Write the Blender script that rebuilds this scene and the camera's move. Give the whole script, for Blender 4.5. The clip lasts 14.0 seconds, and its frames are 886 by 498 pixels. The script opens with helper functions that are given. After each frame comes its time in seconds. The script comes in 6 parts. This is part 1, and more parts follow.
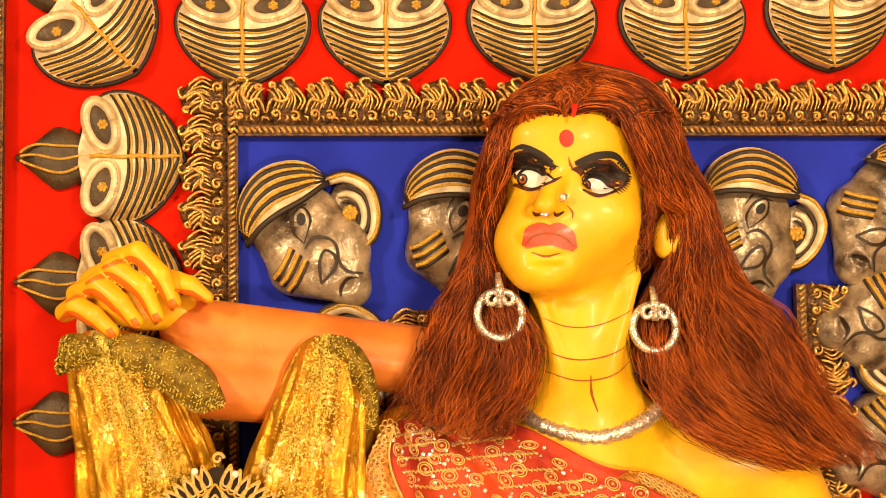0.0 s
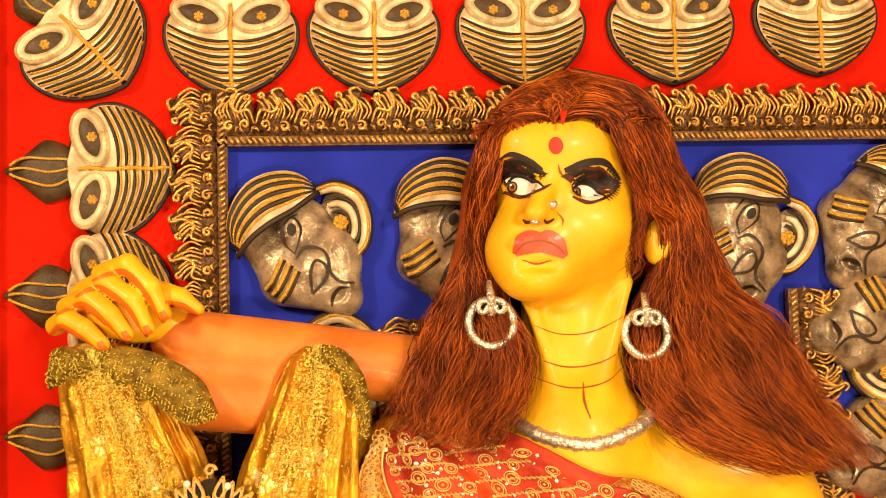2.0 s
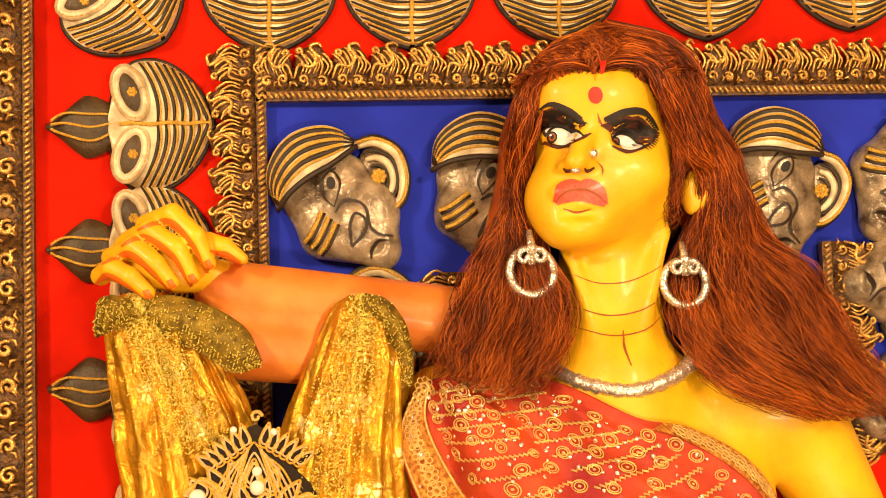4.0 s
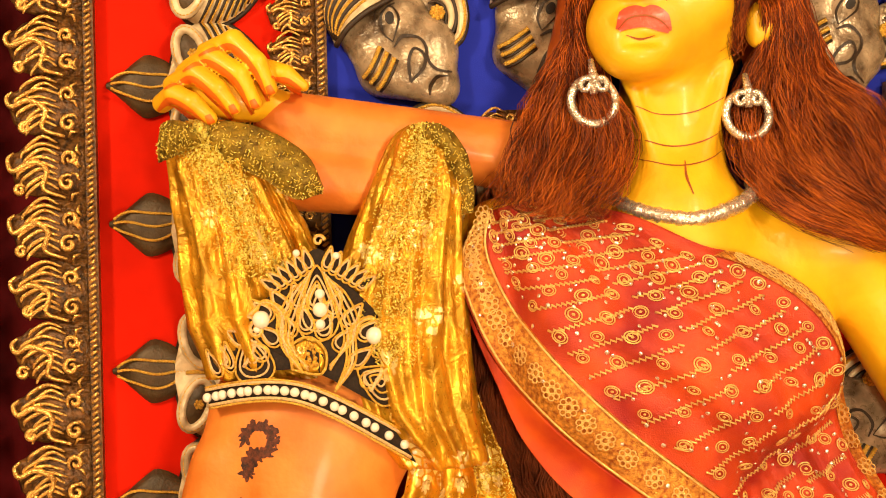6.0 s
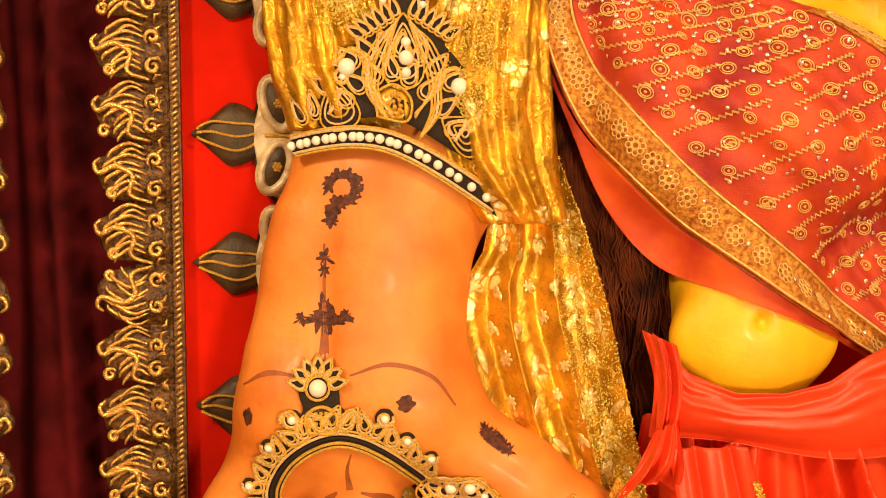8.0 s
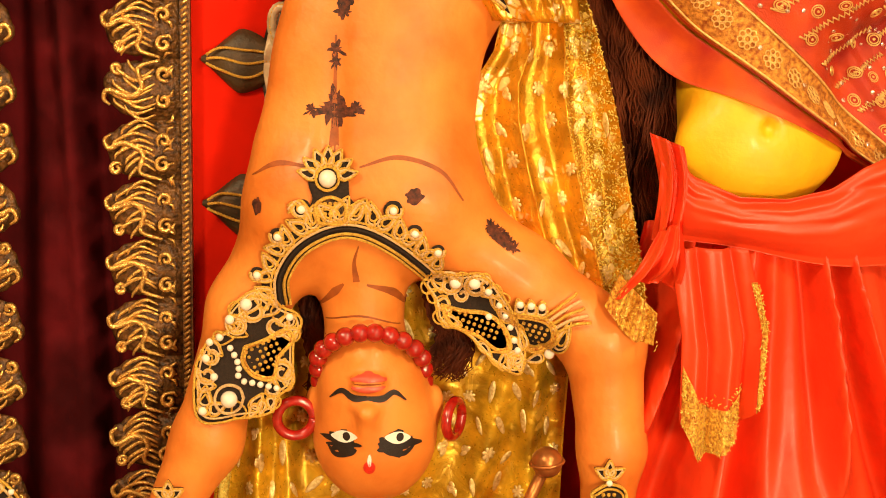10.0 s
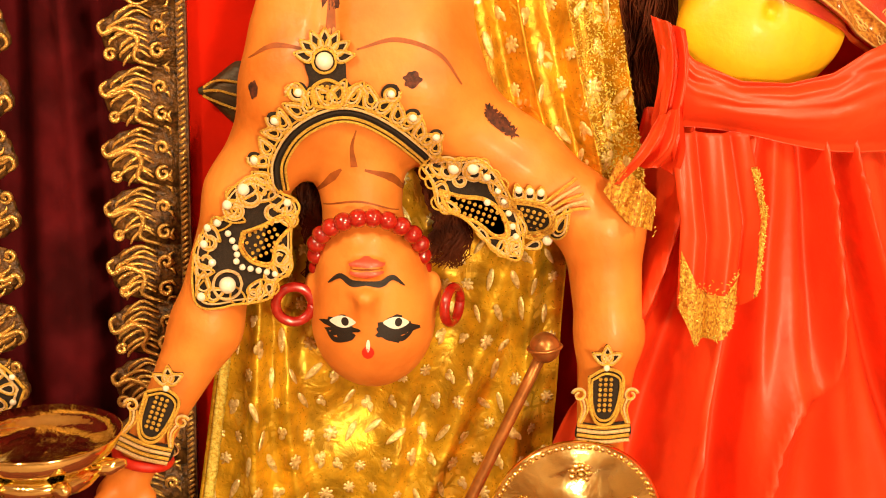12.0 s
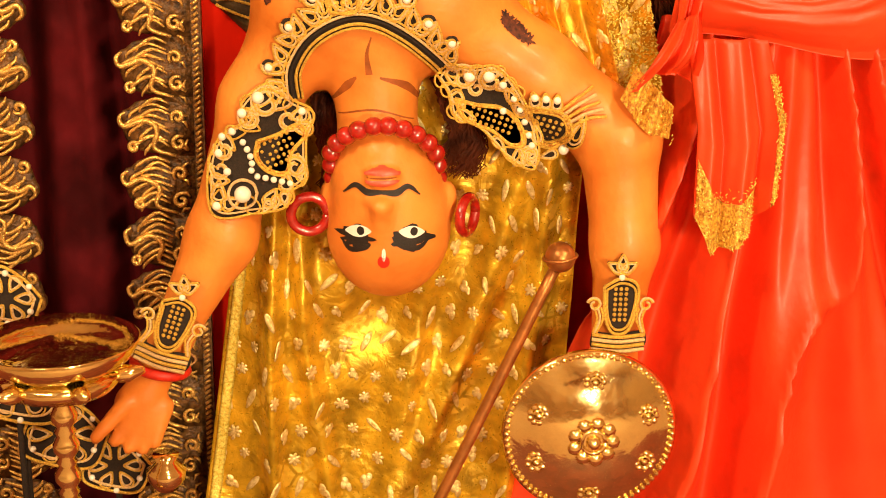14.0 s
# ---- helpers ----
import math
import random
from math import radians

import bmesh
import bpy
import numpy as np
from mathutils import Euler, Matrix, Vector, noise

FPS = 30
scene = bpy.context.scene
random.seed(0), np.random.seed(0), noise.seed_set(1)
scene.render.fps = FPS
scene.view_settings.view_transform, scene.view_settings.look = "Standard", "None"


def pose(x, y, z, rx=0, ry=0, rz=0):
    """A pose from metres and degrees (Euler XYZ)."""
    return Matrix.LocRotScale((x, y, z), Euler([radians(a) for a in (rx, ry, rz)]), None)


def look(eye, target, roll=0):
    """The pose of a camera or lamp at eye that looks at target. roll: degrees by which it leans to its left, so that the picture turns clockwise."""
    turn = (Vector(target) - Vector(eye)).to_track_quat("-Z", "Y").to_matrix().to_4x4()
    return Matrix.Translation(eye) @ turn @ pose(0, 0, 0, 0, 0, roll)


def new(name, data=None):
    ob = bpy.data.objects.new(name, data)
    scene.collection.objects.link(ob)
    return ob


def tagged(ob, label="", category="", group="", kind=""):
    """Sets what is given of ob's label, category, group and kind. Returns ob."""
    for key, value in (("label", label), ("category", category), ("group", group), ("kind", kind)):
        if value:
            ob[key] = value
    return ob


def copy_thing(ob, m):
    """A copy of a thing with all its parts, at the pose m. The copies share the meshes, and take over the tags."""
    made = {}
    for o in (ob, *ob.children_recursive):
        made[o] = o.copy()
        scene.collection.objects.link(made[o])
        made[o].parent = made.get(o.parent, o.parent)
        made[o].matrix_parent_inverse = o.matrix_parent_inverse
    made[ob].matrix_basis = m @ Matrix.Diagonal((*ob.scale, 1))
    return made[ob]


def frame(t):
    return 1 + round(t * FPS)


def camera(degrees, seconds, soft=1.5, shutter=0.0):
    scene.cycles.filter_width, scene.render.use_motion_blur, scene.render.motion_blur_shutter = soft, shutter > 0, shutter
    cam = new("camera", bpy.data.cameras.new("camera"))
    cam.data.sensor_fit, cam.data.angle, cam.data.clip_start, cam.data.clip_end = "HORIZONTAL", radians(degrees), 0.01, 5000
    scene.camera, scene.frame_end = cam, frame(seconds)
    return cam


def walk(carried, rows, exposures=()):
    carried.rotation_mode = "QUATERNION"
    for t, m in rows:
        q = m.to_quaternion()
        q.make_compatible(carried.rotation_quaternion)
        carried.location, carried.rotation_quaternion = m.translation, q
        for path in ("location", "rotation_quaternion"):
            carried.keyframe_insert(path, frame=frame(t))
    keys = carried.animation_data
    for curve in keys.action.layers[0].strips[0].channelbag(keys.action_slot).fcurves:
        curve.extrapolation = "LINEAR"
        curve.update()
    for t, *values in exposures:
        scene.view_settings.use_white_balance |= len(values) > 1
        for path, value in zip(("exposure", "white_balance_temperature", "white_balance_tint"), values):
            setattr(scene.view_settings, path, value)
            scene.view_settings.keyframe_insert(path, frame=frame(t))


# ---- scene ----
cam = camera(40.0, 14.0, soft=1.0)
PATH = [
    (0.0, (-0.114, -0.11, 2.033), (0.072, 1.876, 2.174), -0.9),
    (0.5, (-0.112, -0.109, 2.033), (0.079, 1.877, 2.175), -0.9),
    (1.0, (-0.111, -0.109, 2.028), (0.08, 1.877, 2.164), -0.9),
    (1.5, (-0.108, -0.109, 2.027), (0.085, 1.876, 2.177), -1.1),
    (2.0, (-0.105, -0.109, 2.035), (0.088, 1.875, 2.188), -1.6),
    (2.2, (-0.108, -0.11, 2.042), (0.088, 1.875, 2.191), -1.6),
    (4.3, (-0.182, -0.115, 1.934), (0.007, 1.871, 2.074), -1.9),
    (4.5, (-0.184, -0.113, 1.917), (-0.004, 1.875, 2.051), -1.7),
    (5.0, (-0.201, -0.108, 1.894), (-0.03, 1.881, 2.004), -1.7),
    (5.5, (-0.22, -0.099, 1.857), (-0.075, 1.894, 1.921), -1.7),
    (6.0, (-0.228, -0.099, 1.784), (-0.094, 1.896, 1.818), -1.6),
    (6.5, (-0.273, -0.096, 1.649), (-0.133, 1.898, 1.699), -1.2),
    (7.0, (-0.303, -0.096, 1.634), (-0.168, 1.899, 1.628), -1.1),
    (7.5, (-0.339, -0.1, 1.56), (-0.216, 1.896, 1.511), -0.8),
    (8.0, (-0.331, -0.098, 1.527), (-0.24, 1.896, 1.411), -0.4),
    (8.5, (-0.347, -0.106, 1.5), (-0.268, 1.887, 1.342), -0.0),
    (9.0, (-0.347, -0.111, 1.452), (-0.268, 1.879, 1.26), 0.3),
    (9.2, (-0.376, -0.12, 1.42), (-0.274, 1.866, 1.207), 0.6),
    (11.3, (-0.388, -0.121, 1.368), (-0.25, 1.828, 0.941), 1.6),
    (11.5, (-0.387, -0.124, 1.351), (-0.25, 1.826, 0.925), 1.6),
    (12.0, (-0.385, -0.123, 1.339), (-0.251, 1.82, 0.888), 1.3),
    (12.5, (-0.395, -0.122, 1.325), (-0.257, 1.812, 0.835), 1.4),
    (13.0, (-0.396, -0.124, 1.309), (-0.264, 1.801, 0.781), 1.4),
    (13.5, (-0.397, -0.126, 1.302), (-0.271, 1.79, 0.746), 1.2),
    (14.0, (-0.398, -0.127, 1.301), (-0.276, 1.789, 0.74), 1.2),
]

EXPOSURES = [(0.0, -0.10), (4.5, -0.10), (6.0, -0.12), (7.0, -0.18), (8.0, -0.26), (9.2, -0.22), (11.3, 0.0), (14.0, 0.06)]
walk(cam, [(t, look(eye, target, roll)) for t, eye, target, roll in PATH], EXPOSURES)

# ---- light: warm flood lamps out of view before the stage, plus added fill lamps ----
world = bpy.data.worlds.new("world")
world.use_nodes = True
scene.world = world
world.node_tree.nodes["Background"].inputs[0].default_value = (1.0, 0.72, 0.45, 1)
world.node_tree.nodes["Background"].inputs[1].default_value = 0.15


def area(name, eye, target, size, watts, colour):
    lamp = bpy.data.lights.new(name, "AREA")
    lamp.shape, lamp.size, lamp.energy, lamp.color = "DISK", size, watts, colour
    ob = new(name, lamp)
    ob.matrix_world = look(eye, target)
    return ob


WARM = (1.0, 0.77, 0.45)
area("unseen_flood", (-2.0, -0.3, 3.2), (-0.1, 2.1, 1.5), 0.40, 78, WARM)
area("unseen_flood", (1.5, -0.9, 3.2), (0.1, 2.1, 1.4), 0.40, 78, WARM)
# low fill lamp, added to brighten the lower cloths and shield
area("unseen_flood", (0.45, -1.0, 1.05), (-0.25, 2.1, 0.25), 0.40, 70, WARM)
# added fills that light the unseen hall, so metals have something bright to reflect
area("hall_fill", (-1.8, -2.4, 3.5), (-1.8, -2.4, 0), 0.8, 70, WARM)
area("hall_fill", (1.8, -2.4, 3.5), (1.8, -2.4, 0), 0.8, 70, WARM)


# ---- materials ----
def material(name, colour, rough=0.6, metal=0.0, vary=0.12, scale=30.0, bump=0.15, fine=220.0, second=None, coat=0.0, sheen=0.0, spec=0.5):
    """Painted or woven surface: two scales of colour change, roughness change and fine relief."""
    m = bpy.data.materials.new(name)
    m.use_nodes = True
    nt = m.node_tree
    b = nt.nodes["Principled BSDF"]
    geo = nt.nodes.new("ShaderNodeNewGeometry")
    n1 = nt.nodes.new("ShaderNodeTexNoise")
    n1.inputs["Scale"].default_value, n1.inputs["Detail"].default_value = scale, 5
    n2 = nt.nodes.new("ShaderNodeTexNoise")
    n2.inputs["Scale"].default_value, n2.inputs["Detail"].default_value = fine, 3
    nt.links.new(geo.outputs["Position"], n1.inputs["Vector"])
    nt.links.new(geo.outputs["Position"], n2.inputs["Vector"])
    ramp = nt.nodes.new("ShaderNodeValToRGB")
    dark = [c * (1 - vary) for c in colour]
    light = second or [min(1, c * (1 + vary)) for c in colour]
    ramp.color_ramp.elements[0].position, ramp.color_ramp.elements[1].position = 0.32, 0.68
    ramp.color_ramp.elements[0].color, ramp.color_ramp.elements[1].color = (*dark, 1), (*light, 1)
    nt.links.new(n1.outputs["Fac"], ramp.inputs["Fac"])
    nt.links.new(ramp.outputs["Color"], b.inputs["Base Color"])
    add = nt.nodes.new("ShaderNodeMath")
    add.operation, add.use_clamp = "MULTIPLY_ADD", True
    add.inputs[1].default_value, add.inputs[2].default_value = 0.3, rough - 0.15
    nt.links.new(n2.outputs["Fac"], add.inputs[0])
    nt.links.new(add.outputs[0], b.inputs["Roughness"])
    b.inputs["Metallic"].default_value = metal
    b.inputs["Coat Weight"].default_value = coat
    b.inputs["Coat Roughness"].default_value = 0.15
    b.inputs["Sheen Weight"].default_value = sheen
    b.inputs["Specular IOR Level"].default_value = spec
    if bump:
        bp = nt.nodes.new("ShaderNodeBump")
        bp.inputs["Strength"].default_value, bp.inputs["Distance"].default_value = bump, 0.004
        nt.links.new(n2.outputs["Fac"], bp.inputs["Height"])
        nt.links.new(bp.outputs["Normal"], b.inputs["Normal"])
    return m


def brocade(name, ground, thread, cell=14.0, crinkle=0.8, metal=0.75):
    """Metallic brocade: crinkled gold ground with paler woven motifs."""
    m = material(name, ground, 0.32, metal, 0.40, 22, 0, 160)
    nt = m.node_tree
    b = nt.nodes["Principled BSDF"]
    geo = [n for n in nt.nodes if n.type == "NEW_GEOMETRY"][0]
    ramp = [n for n in nt.nodes if n.type == "VALTORGB"][0]
    vo = nt.nodes.new("ShaderNodeTexVoronoi")
    vo.inputs["Scale"].default_value = cell
    warp = nt.nodes.new("ShaderNodeTexNoise")
    warp.inputs["Scale"].default_value = 38
    mixv = nt.nodes.new("ShaderNodeMix")
    mixv.data_type = "VECTOR"
    mixv.inputs["Factor"].default_value = 0.05
    nt.links.new(geo.outputs["Position"], warp.inputs["Vector"])
    nt.links.new(geo.outputs["Position"], mixv.inputs[4])
    nt.links.new(warp.outputs["Color"], mixv.inputs[5])
    nt.links.new(mixv.outputs[1], vo.inputs["Vector"])
    r2 = nt.nodes.new("ShaderNodeValToRGB")
    r2.color_ramp.elements[0].position, r2.color_ramp.elements[1].position = 0.26, 0.33
    r2.color_ramp.elements[0].color, r2.color_ramp.elements[1].color = (1, 1, 1, 1), (0, 0, 0, 1)
    nt.links.new(vo.outputs["Distance"], r2.inputs["Fac"])
    leaf = nt.nodes.new("ShaderNodeTexVoronoi")
    leaf.inputs["Scale"].default_value = cell * 3.4
    leaf.feature = "DISTANCE_TO_EDGE"
    nt.links.new(geo.outputs["Position"], leaf.inputs["Vector"])
    r3 = nt.nodes.new("ShaderNodeValToRGB")
    r3.color_ramp.elements[0].position, r3.color_ramp.elements[1].position = 0.06, 0.12
    nt.links.new(leaf.outputs["Distance"], r3.inputs["Fac"])
    mul = nt.nodes.new("ShaderNodeMath")
    mul.operation = "MULTIPLY"
    nt.links.new(r2.outputs["Color"], mul.inputs[0])
    nt.links.new(r3.outputs["Color"], mul.inputs[1])
    mix = nt.nodes.new("ShaderNodeMix")
    mix.data_type = "RGBA"
    mix.inputs[7].default_value = (*thread, 1)
    nt.links.new(mul.outputs[0], mix.inputs["Factor"])
    nt.links.new(ramp.outputs["Color"], mix.inputs[6])
    nt.links.new(mix.outputs[2], b.inputs["Base Color"])
    cr = nt.nodes.new("ShaderNodeTexNoise")
    cr.inputs["Scale"].default_value, cr.inputs["Detail"].default_value = 26, 7
    cr.inputs["Distortion"].default_value = 0.6
    nt.links.new(geo.outputs["Position"], cr.inputs["Vector"])
    bp = nt.nodes.new("ShaderNodeBump")
    bp.inputs["Strength"].default_value, bp.inputs["Distance"].default_value = crinkle, 0.01
    nt.links.new(cr.outputs["Fac"], bp.inputs["Height"])
    nt.links.new(bp.outputs["Normal"], b.inputs["Normal"])
    return m


RED = material("red_panel_cloth", (0.66, 0.012, 0.0015), 0.85, 0, 0.22, 5, 0.1, 400, spec=0.1)
BLUE = material("blue_panel_cloth", (0.020, 0.034, 0.46), 0.85, 0, 0.25, 5, 0.1, 400, spec=0.1)
MAROON = material("maroon_curtain", (0.075, 0.004, 0.006), 0.9, 0, 0.5, 9, 0.2, 350, spec=0.1)
BLACK = material("black_backing", (0.018, 0.008, 0.004), 0.7, 0, 0.4, 60, 0.4, 300)
GOLD = material("gold_paint", (0.80, 0.48, 0.13), 0.30, 0.80, 0.30, 90, 0.5, 380)
BRONZE = material("antique_bronze_relief", (0.045, 0.018, 0.005), 0.42, 0.2, 0.5, 90, 0.9, 160, second=(0.20, 0.085, 0.018))
CORD = material("gold_cord", (0.84, 0.47, 0.07), 0.42, 0.45, 0.3, 300, 0.9, 520)
CREAM_CORD = material("cream_cord", (0.78, 0.52, 0.24), 0.6, 0.1, 0.25, 300, 0.9, 520)
FELT = material("black_felt", (0.020, 0.010, 0.005), 0.9, 0, 0.4, 200, 0.5, 500)
PEARL = material("pearl", (0.86, 0.78, 0.66), 0.22, 0, 0.05, 80, 0, 200, coat=0.6)
CREAM = material("cream_striped_relief", (0.62, 0.45, 0.24), 0.36, 0.1, 0.3, 26, 0.45, 110, second=(0.92, 0.78, 0.52))
DARK = material("dark_brown_paint", (0.028, 0.015, 0.008), 0.55, 0, 0.4, 60, 0.3, 200)
LEAF = material("dark_leaf_paint", (0.065, 0.038, 0.014), 0.5, 0.15, 0.45, 26, 0.4, 180)
TAUPE = material("grey_brown_mask_paint", (0.15, 0.095, 0.055), 0.30, 0.25, 0.5, 24, 0.5, 90, second=(0.50, 0.38, 0.25))
YELLOW = material("yellow_painted_clay", (0.86, 0.43, 0.005), 0.50, 0, 0.10, 11, 0.22, 90, coat=0.08, second=(0.92, 0.53, 0.008))
PEACH = material("peach_painted_clay", (0.74, 0.185, 0.018), 0.50, 0, 0.18, 8, 0.25, 80, coat=0.05, second=(0.86, 0.285, 0.045))
LIP = material("coral_lip_paint", (0.66, 0.085, 0.045), 0.40, 0, 0.15, 60, 0.3, 200, coat=0.1)
BROW = material("black_face_paint", (0.012, 0.006, 0.004), 0.6, 0, 0.3, 90, 0.3, 400)
WHITE = material("white_paint", (0.85, 0.80, 0.74), 0.3, 0, 0.04, 60, 0, 200, coat=0.5)
RUST = material("rust_line_paint", (0.30, 0.070, 0.008), 0.6, 0, 0.2, 60, 0.1, 300)
SCAR = material("dark_brown_wound_paint", (0.030, 0.006, 0.003), 0.7, 0, 0.6, 120, 0.3, 300, second=(0.14, 0.028, 0.008))
BINDI = material("red_mark_paint", (0.62, 0.020, 0.006), 0.5, 0, 0.15, 90, 0.1, 300)
HAIR = material("auburn_hair", (0.03, 0.004, 0.001), 0.42, 0, 0.4, 16, 0, 200, second=(0.62, 0.11, 0.010), spec=0.35)
nodes, links = HAIR.node_tree.nodes, HAIR.node_tree.links
ramp = [n for n in nodes if n.type == "VALTORGB"][0]
lock_noise = nodes.new("ShaderNodeTexNoise")
lock_noise.inputs["Scale"].default_value, lock_noise.inputs["Detail"].default_value = 14, 4
geo = [n for n in nodes if n.type == "NEW_GEOMETRY"][0]
links.new(geo.outputs["Position"], lock_noise.inputs["Vector"])
blend = nodes.new("ShaderNodeMix")
blend.inputs[0].default_value = 0.55
links.new(geo.outputs["Random Per Island"], blend.inputs[2])
links.new(lock_noise.outputs["Fac"], blend.inputs[3])
links.new(blend.outputs[0], ramp.inputs["Fac"])
ramp.color_ramp.elements[0].position, ramp.color_ramp.elements[1].position = 0.22, 0.82
ramp.color_ramp.elements[0].color = (0.020, 0.003, 0.001, 1)
mid = ramp.color_ramp.elements.new(0.50)
mid.color = (0.22, 0.034, 0.004, 1)
ramp.color_ramp.elements[2].color = (0.85, 0.20, 0.015, 1)
ORANGE = material("orange_finger_shading", (0.80, 0.15, 0.006), 0.5, 0, 0.12, 40, 0.1, 200)
FUR = material("dark_brown_hair", (0.050, 0.009, 0.003), 0.7, 0, 0.5, 14, 0, 200, second=(0.17, 0.034, 0.008), spec=0.2)
SILVER = material("silver_foil", (0.78, 0.72, 0.62), 0.28, 0.85, 0.1, 60, 0.5, 200)
BRASS = material("polished_brass", (1.0, 0.80, 0.36), 0.12, 1.0, 0.06, 14, 0.5, 26)
COPPER = material("copper_rod", (0.42, 0.16, 0.04), 0.35, 0.7, 0.25, 40, 0.15, 160)
BEAD = material("red_bead_gloss", (0.36, 0.010, 0.006), 0.18, 0, 0.25, 90, 0.25, 120, coat=0.8)
SATIN = material("red_satin", (0.78, 0.052, 0.010), 0.46, 0, 0.12, 10, 0.25, 60)
SARI = material("crimson_sari_silk", (0.40, 0.010, 0.016), 0.42, 0.1, 0.2, 8, 0.6, 420, second=(0.74, 0.085, 0.012))
SHEER = material("crimson_sari_lining", (0.52, 0.018, 0.022), 0.6, 0, 0.2, 8, 0.2, 420, second=(0.80, 0.13, 0.012), spec=0.3)
SARI_BORDER = material("gold_thread_border", (0.50, 0.10, 0.012), 0.40, 0.4, 0.3, 130, 0.9, 420, second=(0.92, 0.46, 0.07))
THREAD = material("gold_thread", (0.95, 0.60, 0.20), 0.36, 0.45, 0.2, 200, 0.4, 500)
SEQUIN = material("mirror_sequin", (0.97, 0.93, 0.86), 0.26, 0.9, 0.03, 60, 0, 200)
SPRIG = material("pale_woven_thread", (0.80, 0.52, 0.10), 0.34, 0.55, 0.3, 120, 0.4, 400, second=(1.0, 0.84, 0.40))
BROC = brocade("gold_brocade", (0.62, 0.31, 0.016), (1.0, 0.88, 0.38), 13, 1.0, 0.60)
BROC_GREEN = brocade("olive_gold_brocade", (0.62, 0.36, 0.016), (0.80, 0.52, 0.05), 9, 0.8, 0.50)
TINSEL = material("gold_tinsel", (0.95, 0.60, 0.03), 0.30, 0.25, 0.3, 160, 0.4, 240, second=(1.0, 0.90, 0.22))
OLIVE = material("olive_fringe", (0.20, 0.12, 0.008), 0.55, 0.3, 0.4, 60, 0.8, 260, second=(0.38, 0.25, 0.02))
PLASTER = material("unseen_hall_lining", (0.58, 0.38, 0.21), 0.9, 0, 0.15, 4, 0.2, 80)
TRIM = material("orange_gold_trim", (0.70, 0.17, 0.012), 0.32, 0.3, 0.4, 170, 1.0, 260, second=(1.0, 0.66, 0.10))
CARPET = material("unseen_pale_floor", (0.36, 0.22, 0.12), 0.95, 0, 0.2, 10, 0.3, 120)
BOARD = material("stage_boards", (0.16, 0.03, 0.015), 0.7, 0, 0.3, 10, 0.2, 120)


# ---- mesh helpers ----
def mesh_of(name, bm, mats):
    me = bpy.data.meshes.new(name)
    bm.normal_update()
    bm.to_mesh(me)
    bm.free()
    for m in mats if isinstance(mats, (list, tuple)) else [mats]:
        me.materials.append(m)
    me.polygons.foreach_set("use_smooth", [True] * len(me.polygons))
    return me


def thing(name, label, category, group="", kind=""):
    return tagged(new(name), label, category, group, kind)


def part(name, bm, mat, parent=None, label="", sharp=False):
    """Links a bmesh as one mesh object under a thing or a part."""
    me = mesh_of(name, bm, mat)
    if sharp:
        me.polygons.foreach_set("use_smooth", [False] * len(me.polygons))
    ob = new(name, me)
    if parent is not None:
        ob.parent = parent
    return tagged(ob, label)


def solo(name, bm, mat, label, category, group="", kind="", sharp=False):
    return tagged(part(name, bm, mat, None, "", sharp), label, category, group, kind)


def share(ob, parent, m):
    o = new(ob.name.split(".")[0], ob.data)
    o.parent = parent
    o.matrix_local = m
    return o


def spline(pts, n):
    """Smooth curve through a few guide points, n samples."""
    p = np.array(pts, float)
    p = np.vstack([2 * p[0] - p[1], p, 2 * p[-1] - p[-2]])
    out = []
    for u in np.linspace(0, len(p) - 3 - 1e-6, n):
        i = int(u)
        f = u - i
        a, b, c, d = p[i:i + 4]
        out.append(0.5 * (2 * b + (c - a) * f + (2 * a - 5 * b + 4 * c - d) * f * f + (3 * b - a - 3 * c + d) * f ** 3))
    return np.array(out)


def tube(bm, pts, r, seg=6, mi=0, flat=1.0):
    """Round cord along a line; r is one radius or one for each point."""
    pts = [Vector(p) for p in pts]
    n = len(pts)
    rs = [r] * n if np.isscalar(r) else list(r)
    rings = []
    ref = Vector((0, 1, 0))
    for i, p in enumerate(pts):
        d = (pts[min(i + 1, n - 1)] - pts[max(i - 1, 0)])
        d = d.normalized() if d.length > 1e-9 else Vector((0, 0, 1))
        a = ref - d * ref.dot(d)
        if a.length < 0.05:
            a = d.orthogonal()
        a.normalize()
        b = d.cross(a)
        rings.append([bm.verts.new(p + (a * math.cos(k * math.tau / seg) * flat + b * math.sin(k * math.tau / seg)) * rs[i]) for k in range(seg)])
    for i in range(n - 1):
        for k in range(seg):
            f = bm.faces.new((rings[i][k], rings[i][(k + 1) % seg], rings[i + 1][(k + 1) % seg], rings[i + 1][k]))
            f.material_index = mi
    for ring in (rings[0][::-1], rings[-1]):
        bm.faces.new(ring).material_index = mi


def ball(bm, c, r, seg=10, rings=7, mi=0, m=None):
    """Ellipsoid; r is one radius or three."""
    r = (r, r, r) if np.isscalar(r) else r
    rows = []
    for i in range(rings + 1):
        th = math.pi * i / rings
        n = 1 if i in (0, rings) else seg
        row = []
        for k in range(n):
            ph = math.tau * k / seg
            v = Vector((math.sin(th) * math.cos(ph) * r[0], math.sin(th) * math.sin(ph) * r[1], math.cos(th) * r[2]))
            row.append(bm.verts.new((m @ v if m else v) + Vector(c)))
        rows.append(row)
    for i in range(rings):
        a, b = rows[i], rows[i + 1]
        for k in range(seg):
            q = [a[k % len(a)], b[k % len(b)], b[(k + 1) % len(b)], a[(k + 1) % len(a)]]
            q = list(dict.fromkeys(q))
            bm.faces.new(q).material_index = mi


